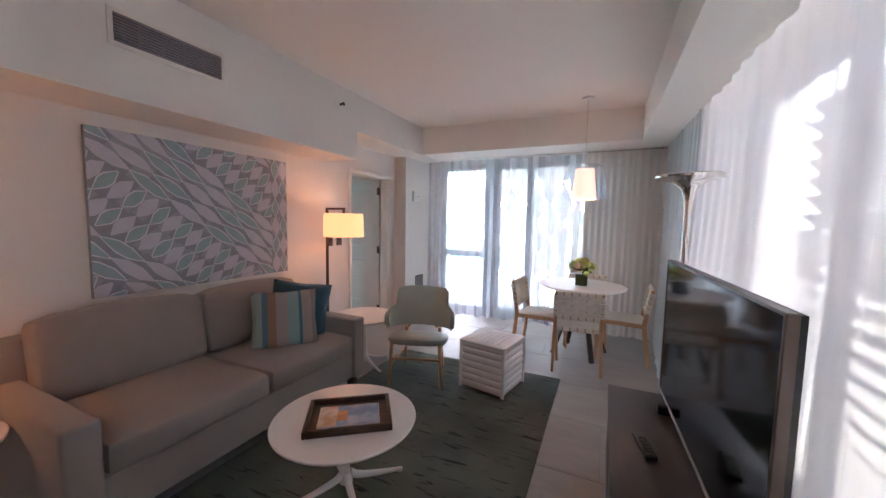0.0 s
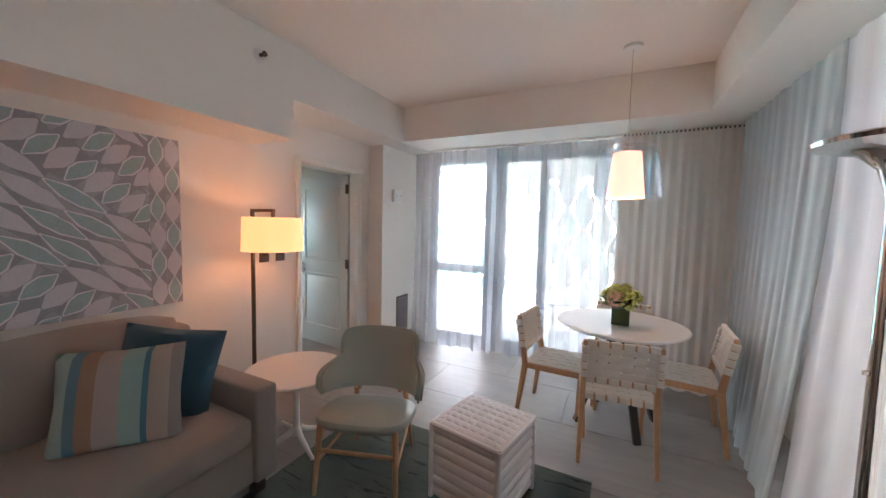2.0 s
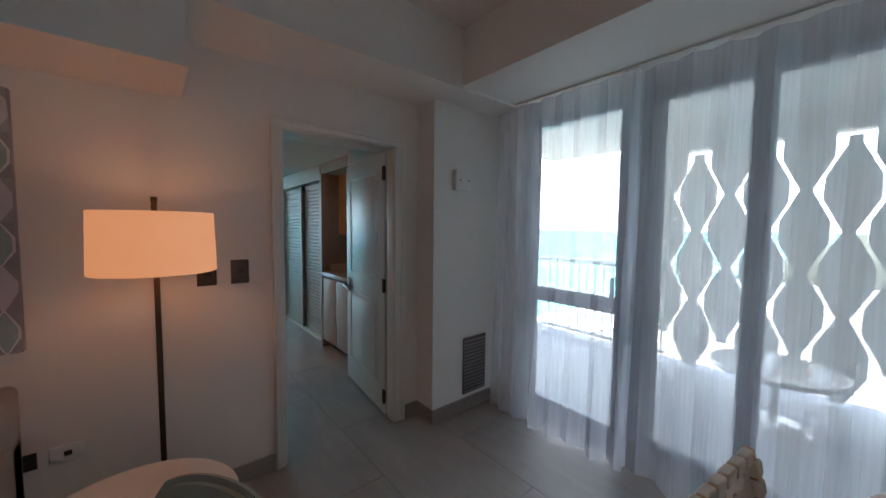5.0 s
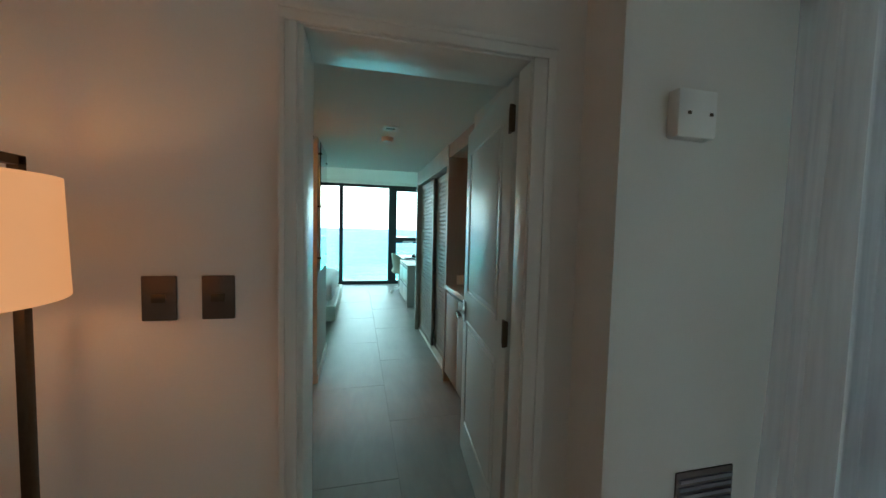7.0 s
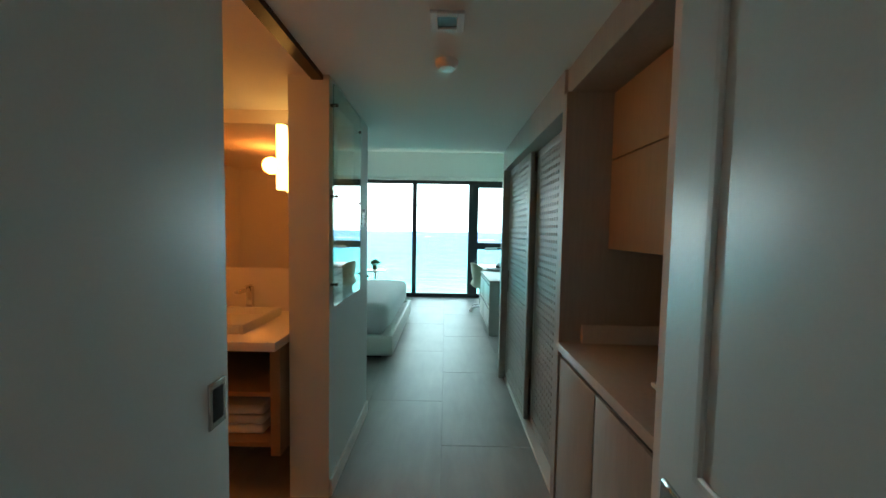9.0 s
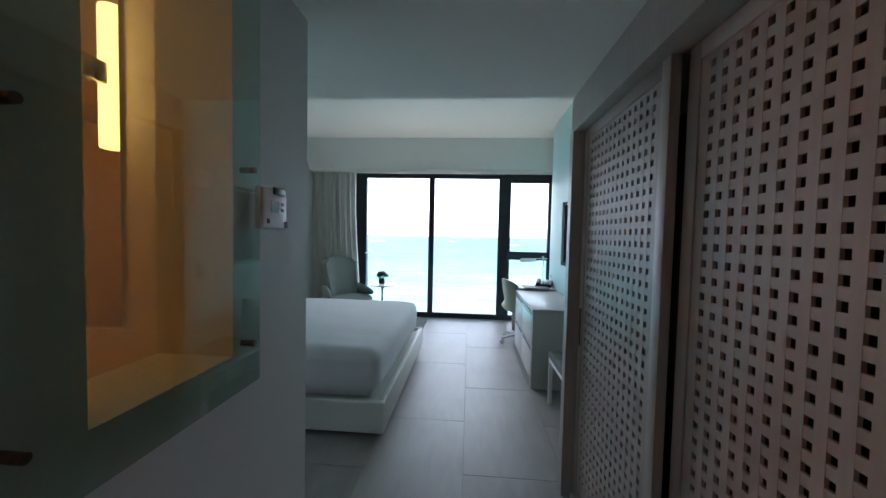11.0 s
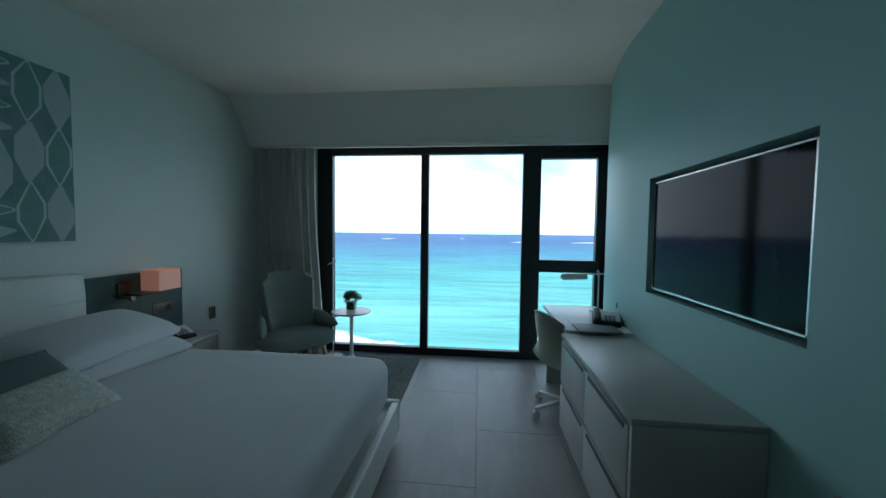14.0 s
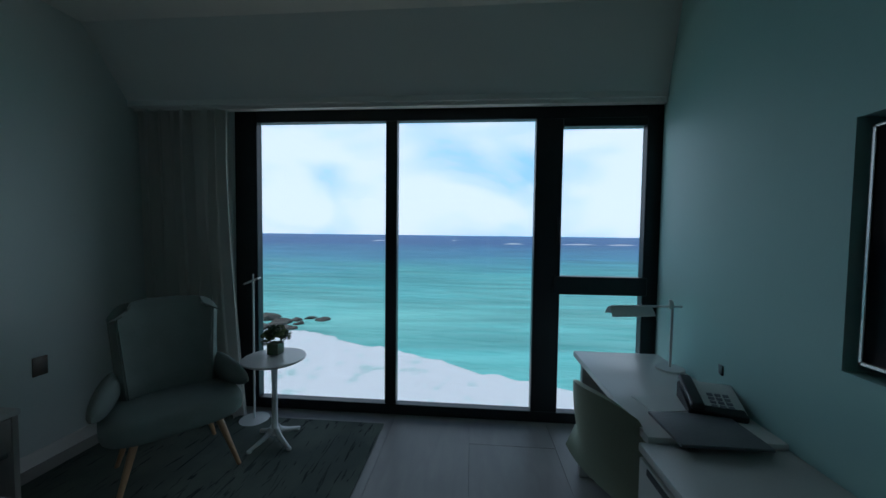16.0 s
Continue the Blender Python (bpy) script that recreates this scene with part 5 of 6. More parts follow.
bouquet("flower_arrangement", "yellow-green hydrangeas and peach roses in a glass cube", (-0.06, 4.83, 0.766), 0.165, 11, 26, 0.125, (PETAL, PETAL, PETAL, PEACH), 3)

# ---------------------------------------------------------------- lamps
lamp = thing("floor_lamp", "bronze floor lamp with a lit cream drum shade", "lamp", (-2.52, 3.68, 0))
bm = bmesh.new()
lathe(bm, [(0.0, 0.0), (0.13, 0.0), (0.13, 0.018), (0.0, 0.022)], n=32)
part("base", bm, BRONZE, lamp, smooth=True)
boxpart("pole", lamp, BRONZE, -0.011, 0.011, -0.011, 0.011, 0.02, 1.545, 0.002)
boxpart("arm", lamp, BRONZE, -0.011, 0.235, -0.011, 0.011, 1.525, 1.547, 0.002)
boxpart("drop_rod", lamp, BRONZE, 0.213, 0.235, -0.008, 0.008, 1.47, 1.53)
bm = bmesh.new()
lathe(bm, [(0.200, 0.0), (0.202, 0.002), (0.195, 0.235), (0.193, 0.233), (0.198, 0.0)], n=48)
bm.faces.ensure_lookup_table()
caps = [f for f in bm.faces if len(f.verts) > 4]
bmesh.ops.delete(bm, geom=caps, context="FACES")
sh = part("shade", bm, SHADE_ON, lamp, "lit cream linen drum shade", smooth=True)
sh.location = (0.222, 0, 1.252)

pend = thing("pendant_lamp", "pendant lamp with a lit shade inside a clear glass bell", "lamp", (-0.075, 4.76, 0))
bm = bmesh.new()
lathe(bm, [(0.06, 2.68), (0.06, 2.699)], n=24)
part("canopy", bm, PLASTIC, pend, smooth=True)
bm = bmesh.new()
rod(bm, (0, 0, 1.98), (0, 0, 2.69), 0.0025, n=6)
part("cord", bm, STEEL, pend)
bm = bmesh.new()
lathe(bm, [(0.122, 1.675), (0.090, 1.985), (0.087, 1.984), (0.119, 1.676)], n=40)
bmesh.ops.delete(bm, geom=[f for f in bm.faces if len(f.verts) > 4], context="FACES")
part("shade", bm, PENDANT_ON, pend, "lit pleated fabric inner shade", smooth=True)
bm = bmesh.new()
lathe(bm, [(0.226, 1.68), (0.215, 1.80), (0.200, 1.92), (0.185, 2.0), (0.165, 2.02), (0.03, 2.026)], n=48)
bmesh.ops.delete(bm, geom=[f for f in bm.faces if len(f.verts) > 4], context="FACES")
part("glass_bell", bm, glass("pendant_glass", (0.88, 0.90, 0.93), 2.6), pend, "clear glass outer bell", smooth=True)

tor = thing("torchiere", "tall chrome torchiere lamp with a wide shallow dish", "lamp", (0.605, 3.47, 0))
bm = bmesh.new()
lathe(bm, [(0.0, 0.0), (0.14, 0.0), (0.14, 0.012), (0.03, 0.03), (0.021, 0.06), (0.020, 1.52), (0.024, 1.58), (0.042, 1.65), (0.085, 1.695), (0.15, 1.712), (0.186, 1.722), (0.19, 1.735), (0.182, 1.733), (0.09, 1.71), (0.0, 1.70)], n=48)
part("stem_and_dish", bm, CHROME, tor, smooth=True)
bm = bmesh.new()
lathe(bm, [(0.0, 1.728), (0.172, 1.736), (0.177, 1.742), (0.0, 1.745)], n=40)
part("dish_cover", bm, PLASTIC, tor, smooth=True)
bm = bmesh.new()
rod(bm, (-0.03, 0, 1.05), (-0.02, 0, 1.05), 0.008, n=8)
part("switch_knob", bm, CHROME, tor)

tl = thing("table_lamp", "small lit table lamp on the near side table", "lamp", (-2.35, 0.95, 0.53))
bm = bmesh.new()
lathe(bm, [(0.0, 0.0), (0.08, 0.0), (0.08, 0.015), (0.02, 0.03), (0.018, 0.45)], n=24)
part("base", bm, BRONZE, tl, smooth=True)
bm = bmesh.new()
lathe(bm, [(0.16, 0.50), (0.14, 0.74), (0.138, 0.74), (0.158, 0.50)], n=32)
bmesh.ops.delete(bm, geom=[f for f in bm.faces if len(f.verts) > 4], context="FACES")
part("shade", bm, SHADE_ON, tl, "lit cream shade", smooth=True)

# ---------------------------------------------------------------- television and console
con = thing("media_console", "dark walnut low media console", "cabinet", (0.20, 1.55, 0))
boxpart("top", con, WALNUT, 0.0, 0.56, 0.0, 1.48, 0.465, 0.50, 0.004)
boxpart("plinth", con, WALNUT, 0.03, 0.54, 0.03, 1.45, 0.0, 0.06)
boxpart("side_panel", con, WALNUT, 0.01, 0.55, 1.44, 1.475, 0.06, 0.465, 0.002)
boxpart("side_panel", con, WALNUT, 0.01, 0.55, 0.005, 0.04, 0.06, 0.465, 0.002)
boxpart("back_panel", con, WALNUT, 0.52, 0.55, 0.04, 1.44, 0.06, 0.465)
boxpart("shelf", con, WALNUT, 0.03, 0.52, 0.04, 1.44, 0.06, 0.09)
for i in range(3):
    d = boxpart("drawer", con, WALNUT, 0.008, 0.03, 0.045 + i * 0.467, 0.50 + i * 0.467, 0.10, 0.455, 0.003)
tv = thing("television", "large flat television with a glossy dark screen on the console", "television", (0.485, 2.42, 0.50), 2.3)
boxpart("body", tv, BLACK, 0.0, 0.035, -0.61, 0.61, 0.035, 0.745, 0.004)
boxpart("screen", tv, SCREEN, -0.003, 0.002, -0.60, 0.60, 0.05, 0.735)
bm = bmesh.new()
for y0, y1, z0, z1 in ((-0.612, 0.612, 0.738, 0.747), (-0.612, 0.612, 0.030, 0.047), (-0.613, -0.600, 0.03, 0.745), (0.600, 0.613, 0.03, 0.745)):
    box(bm, -0.006, 0.02, y0, y1, z0, z1, 0.002)
part("bezel", bm, PLATE, tv, "thin dark metal bezel")
boxpart("foot", tv, BLACK, -0.05, 0.12, -0.40, -0.36, 0.0, 0.04, 0.003)
boxpart("foot", tv, BLACK, -0.05, 0.12, 0.36, 0.40, 0.0, 0.04, 0.003)
rem = thing("remote_control", "black television remote lying on the console", "remote", (0.335, 2.45, 0.50), 12)
boxpart("body", rem, BLACK, -0.024, 0.024, -0.085, 0.085, 0.0, 0.018, 0.005)
for i in range(6):
    for j in range(3):
        boxpart("button", rem, plain("button_grey", (0.3, 0.3, 0.3), 0.6) if i + j == 0 else bpy.data.materials["button_grey"], -0.016 + j * 0.012, -0.008 + j * 0.012, -0.07 + i * 0.022, -0.06 + i * 0.022, 0.018, 0.0205)

# ---------------------------------------------------------------- fixtures in the living room
gr = thing("air_vent", "grey slatted air grille on the soffit", "vent", (-2.218, 2.105, 2.405))
boxpart("frame", gr, TRIM, 0.0, 0.008, -0.305, 0.305, -0.095, 0.095, 0.002)
boxpart("backing", gr, BLACK, 0.004, 0.0085, -0.28, 0.28, -0.072, 0.072)
for i in range(9):
    boxpart("slat", gr, plain("vent_grey", (0.25, 0.24, 0.27), 0.5) if i == 0 else bpy.data.materials["vent_grey"], 0.008, 0.016, -0.28, 0.28, -0.070 + i * 0.0158, -0.060 + i * 0.0158)
for k in range(4):
    boxpart("divider", gr, bpy.data.materials["vent_grey"], 0.008, 0.017, -0.17 + k * 0.113, -0.167 + k * 0.113, -0.07, 0.07)
spk = thing("sprinkler", "white wall sprinkler with a small dark nozzle", "sprinkler", (-2.22, 3.535, 2.52))
bm = bmesh.new()
rod(bm, (0, 0, 0), (0.012, 0, 0), 0.045, 0.038, n=28)
part("escutcheon", bm, PLASTIC, spk, smooth=True)
bm = bmesh.new()
rod(bm, (0.01, 0, 0), (0.05, 0, 0), 0.012, 0.008)
rod(bm, (0.05, 0, 0), (0.054, 0, 0), 0.018, n=14)
part("nozzle", bm, BRONZE, spk, smooth=True)
for y0, y1 in ((3.836, 3.925), (3.987, 4.073)):
    swt = thing("wall_switch", "dark bronze wall switch plate with one rocker", "switch", (-2.67, (y0 + y1) / 2, 1.19), group="switches by the hall door")
    boxpart("plate", swt, PLATE, 0.0, 0.008, -0.043, 0.043, -0.064, 0.064, 0.003)
    boxpart("rocker", swt, BRONZE, 0.008, 0.012, -0.018, 0.018, -0.012, 0.012, 0.001)
for y, mat, lab in ((3.36, PLASTIC, "white wall socket with a dark hole"), (3.215, BLACK, "black wall plate near the floor")):
    so = thing("wall_socket", lab, "socket", (-2.67, y, 0.45))
    boxpart("plate", so, mat, 0.0, 0.009, -0.055, 0.055, -0.035, 0.035, 0.003)
    boxpart("hole", so, BLACK, 0.009, 0.0105, -0.012, 0.012, -0.01, 0.01)
sr = thing("alarm_box", "square white plastic alarm sounder on the pillar", "alarm", (-2.474, 5.455, 1.785))
boxpart("body", sr, PLASTIC, 0.0, 0.045, -0.075, 0.075, -0.075, 0.075, 0.008)
for y in (-0.035, 0.05):
    boxpart("screw_cap", sr, BRONZE, 0.045, 0.048, y - 0.006, y + 0.006, -0.005, 0.005)
pg = thing("floor_vent", "dark slatted return-air grille low on the pillar", "vent", (-2.474, 5.63, 0.36))
boxpart("frame", pg, PLATE, 0.0, 0.007, -0.125, 0.125, -0.23, 0.22, 0.002)
for i in range(15):
    boxpart("slat", pg, bpy.data.materials["vent_grey"], 0.007, 0.015, -0.115, 0.115, -0.215 + i * 0.0285, -0.202 + i * 0.0285)

# ---------------------------------------------------------------- hall fixtures
hv = thing("ceiling_vent", "small square white ceiling vent with a dark slot", "vent", (-4.285, 4.655, 2.17))
bm = bmesh.new()
for x0, x1, y0, y1 in ((-0.06, 0.06, -0.06, -0.035), (-0.06, 0.06, 0.035, 0.06), (-0.06, -0.035, -0.035, 0.035), (0.035, 0.06, -0.035, 0.035)):
    box(bm, x0, x1, y0, y1, -0.012, 0.0, 0.002)
part("frame", bm, PLASTIC, hv, smooth=True)
boxpart("opening", hv, BLACK, -0.036, 0.036, -0.036, 0.036, -0.005, 0.0)
sm = thing("smoke_detector", "round white smoke detector on the hall ceiling", "smoke detector", (-4.60, 4.655, 2.17))
bm = bmesh.new()
lathe(bm, [(0.0, -0.035), (0.035, -0.033), (0.046, -0.022), (0.052, -0.006), (0.052, 0.0)], n=32)
part("housing", bm, PLASTIC, sm, smooth=True)

# glass pane on steel standoffs in front of the bathroom slot
fp = thing("glass_panel", "clear green-tinted glass panel on steel standoffs over the bathroom slot", "glass panel", (0, 0, 0))
boxpart("pane", fp, PANEL_GLASS, -5.285, -4.735, 4.098, 4.106, 1.02, 2.12)
for x in (-5.255, -4.775):
    for z in (1.125, 1.577, 2.03):
        bm = bmesh.new()
        rod(bm, (x, 4.075, z), (x, 4.112, z), 0.008, n=14)
        part("standoff", bm, BRONZE, fp, smooth=True)
th = thing("thermostat", "white wall thermostat with a small green display", "thermostat", (-5.372, 4.075, 1.487))
boxpart("body", th, PLASTIC, -0.066, 0.066, 0.0, 0.024, -0.060, 0.060, 0.008, 3)
boxpart("display", th, plain("lcd_green", (0.12, 0.30, 0.28), 0.3), -0.018, 0.022, 0.024, 0.0255, -0.012, 0.022)
boxpart("dark_cap", th, BLACK, -0.050, 0.014, 0.024, 0.029, 0.040, 0.062, 0.004)
for i in range(2):
    boxpart("button", th, bpy.data.materials["vent_grey"], -0.044, -0.030, 0.024, 0.028, -0.008 + i * 0.018, 0.002 + i * 0.018, 0.002)
boxpart("indicator", th, BRONZE, 0.030, 0.044, 0.024, 0.027, -0.044, -0.030, 0.002)
boxpart("corner_clip", th, bpy.data.materials["vent_grey"], -0.066, -0.046, 0.024, 0.027, -0.056, -0.036, 0.002)

# kitchenette niche
slab("closet_head", -6.36, -4.655, 5.205, 5.95, 1.985, 2.17, LAMINATE, "grey laminate fascia above the closet doors", "fascia", 0.002)
slab("niche_head", -4.655, -3.80, 5.22, 5.95, 2.05, 2.17, LAMINATE, "grey laminate fascia above the niche", "fascia", 0.002)
cab = thing("base_cabinet", "grey oak laminate base cabinet with recessed grip", "cabinet", (0, 0, 0))
boxpart("carcass", cab, LAMINATE, -4.60, -3.82, 5.235, 5.94, 0.10, 0.862)
boxpart("plinth", cab, BLACK, -4.60, -3.82, 5.29, 5.90, 0.0, 0.10)
for x0, x1 in ((-4.598, -4.215), (-4.205, -3.822)):
    boxpart("door", cab, LAMINATE, x0, x1, 5.207, 5.233, 0.10, 0.835, 0.002)
boxpart("grip", cab, BLACK, -4.598, -3.822, 5.215, 5.235, 0.838, 0.860)
ct = thing("counter", "pale quartz counter with an upstand in the niche", "counter", (0, 0, 0))
boxpart("slab", ct, STONE_TOP, -4.60, -3.81, 5.195, 5.94, 0.865, 0.902, 0.003)
boxpart("upstand", ct, STONE_TOP, -4.60, -3.81, 5.91, 5.94, 0.902, 0.99, 0.003)
boxpart("upstand", ct, STONE_TOP, -4.60, -4.575, 5.30, 5.91, 0.902, 0.99, 0.003)
tr2 = thing("drip_tray", "small white tray on the niche counter", "tray", (-4.05, 5.42, 0.902))
boxpart("body", tr2, PLASTIC, -0.09, 0.09, -0.06, 0.06, 0.0, 0.018, 0.005)
boxpart("rim", tr2, PLASTIC, -0.095, 0.095, 0.055, 0.065, 0.0, 0.03, 0.003)
uc = thing("wall_cabinet", "tan laminate wall cabinet with stacked flap doors", "cabinet", (0, 0, 0))
boxpart("carcass", uc, CUPBOARD, -4.60, -3.815, 5.432, 5.94, 1.34, 2.045)
for z0, z1 in ((1.342, 1.742), (1.748, 2.045)):
    boxpart("flap", uc, CUPBOARD, -4.60, -3.815, 5.412, 5.430, z0, z1, 0.002)
slab("niche_side_far", -4.655, -4.602, 5.20, 5.95, 0.0, 2.05, LAMINATE, "grey oak laminate niche side panel", "panel", 0.002)
slab("niche_side_near", -3.81, -3.77, 5.18, 5.95, 0.0, 2.05, LAMINATE, "grey oak laminate niche side panel", "panel", 0.002)
slab("niche_back", -4.602, -3.81, 5.942, 5.952, 0.9, 2.05, LAMINATE, "grey laminate niche back panel", "panel")

# closet with perforated sliding doors
slab("closet_post", -6.362, -6.305, 5.20, 5.94, 0.0, 1.983, LAMINATE, "pale grey closet end panel", "panel", 0.002)
slab("closet_sill", -6.305, -4.655, 5.25, 5.36, 0.0, 0.025, TRIM, "pale floor track under the closet doors", "track", 0.002)


def closet_door(x0, x1, y):
    d = thing("closet_door", "pale grey-oak sliding closet door pierced by square holes", "door", (0, 0, 0), group="closet doors")
    z0, z1, st, pitch, hole = 0.03, 1.983, 0.052, 0.0454, 0.0205
    for a, b in ((x0, x0 + st), (x1 - st, x1)):
        boxpart("stile", d, LAMINATE, a, b, y, y + 0.032, z0, z1, 0.002)
    for a, b in ((z0, z0 + st), (z1 - st, z1)):
        boxpart("rail", d, LAMINATE, x0 + st, x1 - st, y, y + 0.032, a, b, 0.002)
    nx, nz = int((x1 - x0 - 2 * st - 0.02) / pitch - 0.25), 39
    first = (x0 + x1) / 2 - (nx - 1) / 2 * pitch
    xs = [x0 + st] + [first + i * pitch + k * hole / 2 for i in range(nx) for k in (-1, 1)] + [x1 - st]
    zs = [z0 + st] + [1.902 - (nz - 1 - i) * pitch + k * hole / 2 for i in range(nz) for k in (-1, 1)] + [z1 - st]
    vm, hm = bmesh.new(), bmesh.new()
    for i in range(0, len(xs), 2):
        box(vm, xs[i], xs[i + 1], y + 0.005, y + 0.014, z0 + st, z1 - st)
    for k in range(0, len(zs), 2):
        box(hm, x0 + st, x1 - st, y + 0.0056, y + 0.0134, zs[k], zs[k + 1])
    me = finish(vm, "pierced_panel", LAMINATE)
    hb_ = bmesh.new()
    hb_.from_mesh(me)
    tmp = bpy.data.meshes.new("tmp")
    hm.to_mesh(tmp)
    hm.free()
    hb_.from_mesh(tmp)
    part("pierced_panel", hb_, LAMINATE, d)
    bm = bmesh.new()
    box(bm, x1 - 0.036 if x1 > -5.5 else x0 + 0.016, x1 - 0.016 if x1 > -5.5 else x0 + 0.036, y - 0.004, y + 0.002, 0.85, 1.05, 0.002)
    part("finger_pull", bm, BRONZE, d)
    return d


closet_door(-5.495, -4.66, 5.305)
closet_door(-6.30, -5.512, 5.262)
# Black sheet in place of the closet's shade, seen through the holes.
slab("closet_shade_sheet", -6.305, -4.66, 5.60, 5.62, 0.0, 1.98, BLACK, "black sheet standing for the shade behind the pierced closet doors", "panel")

# ---------------------------------------------------------------- bathroom seen past the sliding door
van = thing("vanity", "bathroom vanity with white counter and open wooden shelves", "vanity", (0, 0, 0))
BATHWOOD = plain("warm_bath_wood", (0.30, 0.20, 0.13), 0.45, vary=0.12, scale=6)
boxpart("counter", van, WHITE_TOP, -5.28, -4.62, 2.4, 3.86, 0.82, 0.865, 0.004)
boxpart("backsplash", van, WHITE_TOP, -5.28, -5.262, 2.4, 3.86, 0.867, 1.14)
for z0, z1 in ((0.56, 0.585), (0.30, 0.325)):
    boxpart("shelf", van, BATHWOOD, -5.27, -4.70, 2.45, 3.80, z0, z1, 0.002)
for y0, y1 in ((3.80, 3.85), (2.42, 2.47), (3.10, 3.13)):
    boxpart("side_panel", van, BATHWOOD, -5.27, -4.69, y0, y1, 0.26, 0.82, 0.002)
boxpart("back_panel", van, BLACK, -5.28, -5.262, 2.45, 3.80, 0.0, 0.82)
BY = 3.40
for x0, x1, y0, y1 in ((-5.16, -4.74, BY - 0.24, BY - 0.215), (-5.16, -4.74, BY + 0.215, BY + 0.24), (-5.16, -5.135, BY - 0.215, BY + 0.215), (-4.765, -4.74, BY - 0.215, BY + 0.215)):
    boxpart("basin_wall", van, PLASTIC, x0, x1, y0, y1, 0.863, 0.915, 0.004)
boxpart("basin_floor", van, PLASTIC, -5.136, -4.764, BY - 0.216, BY + 0.216, 0.863, 0.872)
fc = thing("faucet", "square chrome basin faucet on the vanity counter", "faucet", (-5.20, 3.42, 0.865))
boxpart("post", fc, CHROME, -0.018, 0.018, -0.018, 0.018, 0.0, 0.17, 0.003)
boxpart("spout", fc, CHROME, 0.015, 0.15, -0.015, 0.015, 0.145, 0.166, 0.003)
boxpart("handle", fc, CHROME, -0.018, 0.06, -0.008, 0.008, 0.172, 0.182, 0.002)
for i in range(3):
    tw = thing("towel", "folded white towel on the vanity shelf", "towel", (-4.95, 3.60, 0.326 + i * 0.052), group="folded towels")
    boxpart("fold", tw, LINEN, -0.20, 0.19, -0.13, 0.13, 0.0, 0.050, 0.02, 3)
mir = thing("mirror", "frameless bathroom mirror above the vanity", "mirror", (0, 0, 0))
boxpart("glass", mir, plain("mirror_silver", (0.9, 0.9, 0.9), 0.02, 1.0, vary=0.0, bump=0), -5.279, -5.270, 2.4, 3.72, 1.15, 2.08)
bs = thing("bath_sconce", "lit tall tube sconce beside the bathroom mirror", "lamp", (-5.20, 3.63, 1.65))
bm = bmesh.new()
lathe(bm, [(0.032, 0.0), (0.034, 0.005), (0.034, 0.395), (0.032, 0.40)], n=24)
part("tube", bm, BATH_ON, bs, smooth=True)
boxpart("bracket", bs, STEEL, -0.08, -0.035, -0.02, 0.02, 0.17, 0.23, 0.003)

# ---------------------------------------------------------------- bed
bed = thing("bed", "king bed with pale upholstered frame and tall padded headboard", "bed", (0, 0, 0))
BX0, BX1, BY1 = -8.67, -6.68, 4.115
boxpart("plinth", bed, BLACK, BX0 + 0.12, BX1 - 0.12, 2.2, BY1 - 0.14, 0.0, 0.06)
for x0, x1, y0, y1 in ((BX0, BX0 + 0.05, 2.06, BY1), (BX1 - 0.05, BX1, 2.06, BY1), (BX0 + 0.05, BX1 - 0.05, BY1 - 0.05, BY1)):
    boxpart("side_rail", bed, BEDFRAME, x0, x1, y0, y1, 0.055, 0.275, 0.012, 3)
boxpart("deck", bed, BEDFRAME, BX0 + 0.05, BX1 - 0.05, 2.06, BY1 - 0.05, 0.15, 0.235)
pad("headboard", bed, BEDFRAME, -8.32, -6.62, 1.945, 2.06, 0.06, 1.175, 0.03, 0.012)
boxpart("headboard_seam", bed, BEDFRAME, -8.30, -6.64, 2.052, 2.0665, 0.985, 0.992)
boxpart("side_board", bed, DARKTEAL, -9.15, -8.325, 1.945, 1.985, 0.55, 1.12, 0.006, label="dark grey-green padded wall panel")


def bedding(name, label, x0, x1, y0, y1, z0, z1, r, amp, seed):
    bm = bmesh.new()
    box(bm, x0, x1, y0, y1, z0, z1)
    bmesh.ops.subdivide_edges(bm, edges=bm.edges[:], cuts=34, use_grid_fill=True)
    cx, cy, cz = (x0 + x1) / 2, (y0 + y1) / 2, (z0 + z1) / 2
    hx, hy, hz = (x1 - x0) / 2, (y1 - y0) / 2, (z1 - z0) / 2
    for v in bm.verts:
        d = v.co - Vector((cx, cy, cz))
        q = Vector((max(-hx + r, min(hx - r, d.x)), max(-hy + r, min(hy - r, d.y)), max(-hz + 0.02, min(hz - r, d.z))))
        e = d - q
        if e.length > 1e-6:
            e = e.normalized() * (r if d.z > -hz + r else 0.02)
        a, b = d.x / hx, d.y / hy
        w = noise.noise(Vector((v.co.x * 1.7 + seed, v.co.y * 1.1, v.co.z * 0.7))) + 0.45 * noise.noise(Vector((v.co.x * 5 + seed, v.co.y * 3.1, v.co.z * 1.5)))
        crease = 0.010 * math.exp(-((abs(a) - 0.80) / 0.035) ** 2) * (1 if b > -0.2 else 0) * (1 + noise.noise(v.co * 2.3))
        sag = -0.012 * abs(b) ** 3
        v.co = Vector((cx, cy, cz)) + q + e + Vector((amp * w * 0.7 * (abs(a) > 0.9), amp * w * (abs(b) > 0.9), (amp * w + sag - crease) * (d.z > 0)))
    ob = part(name, bm, LINEN, smooth=True)
    return tagged(ob, label, "bedding")


bedding("duvet", "smooth white duvet draped over the mattress", BX0 + 0.055, BX1 - 0.058, 2.30, BY1 - 0.06, 0.242, 0.615, 0.09, 0.012, 3.0)
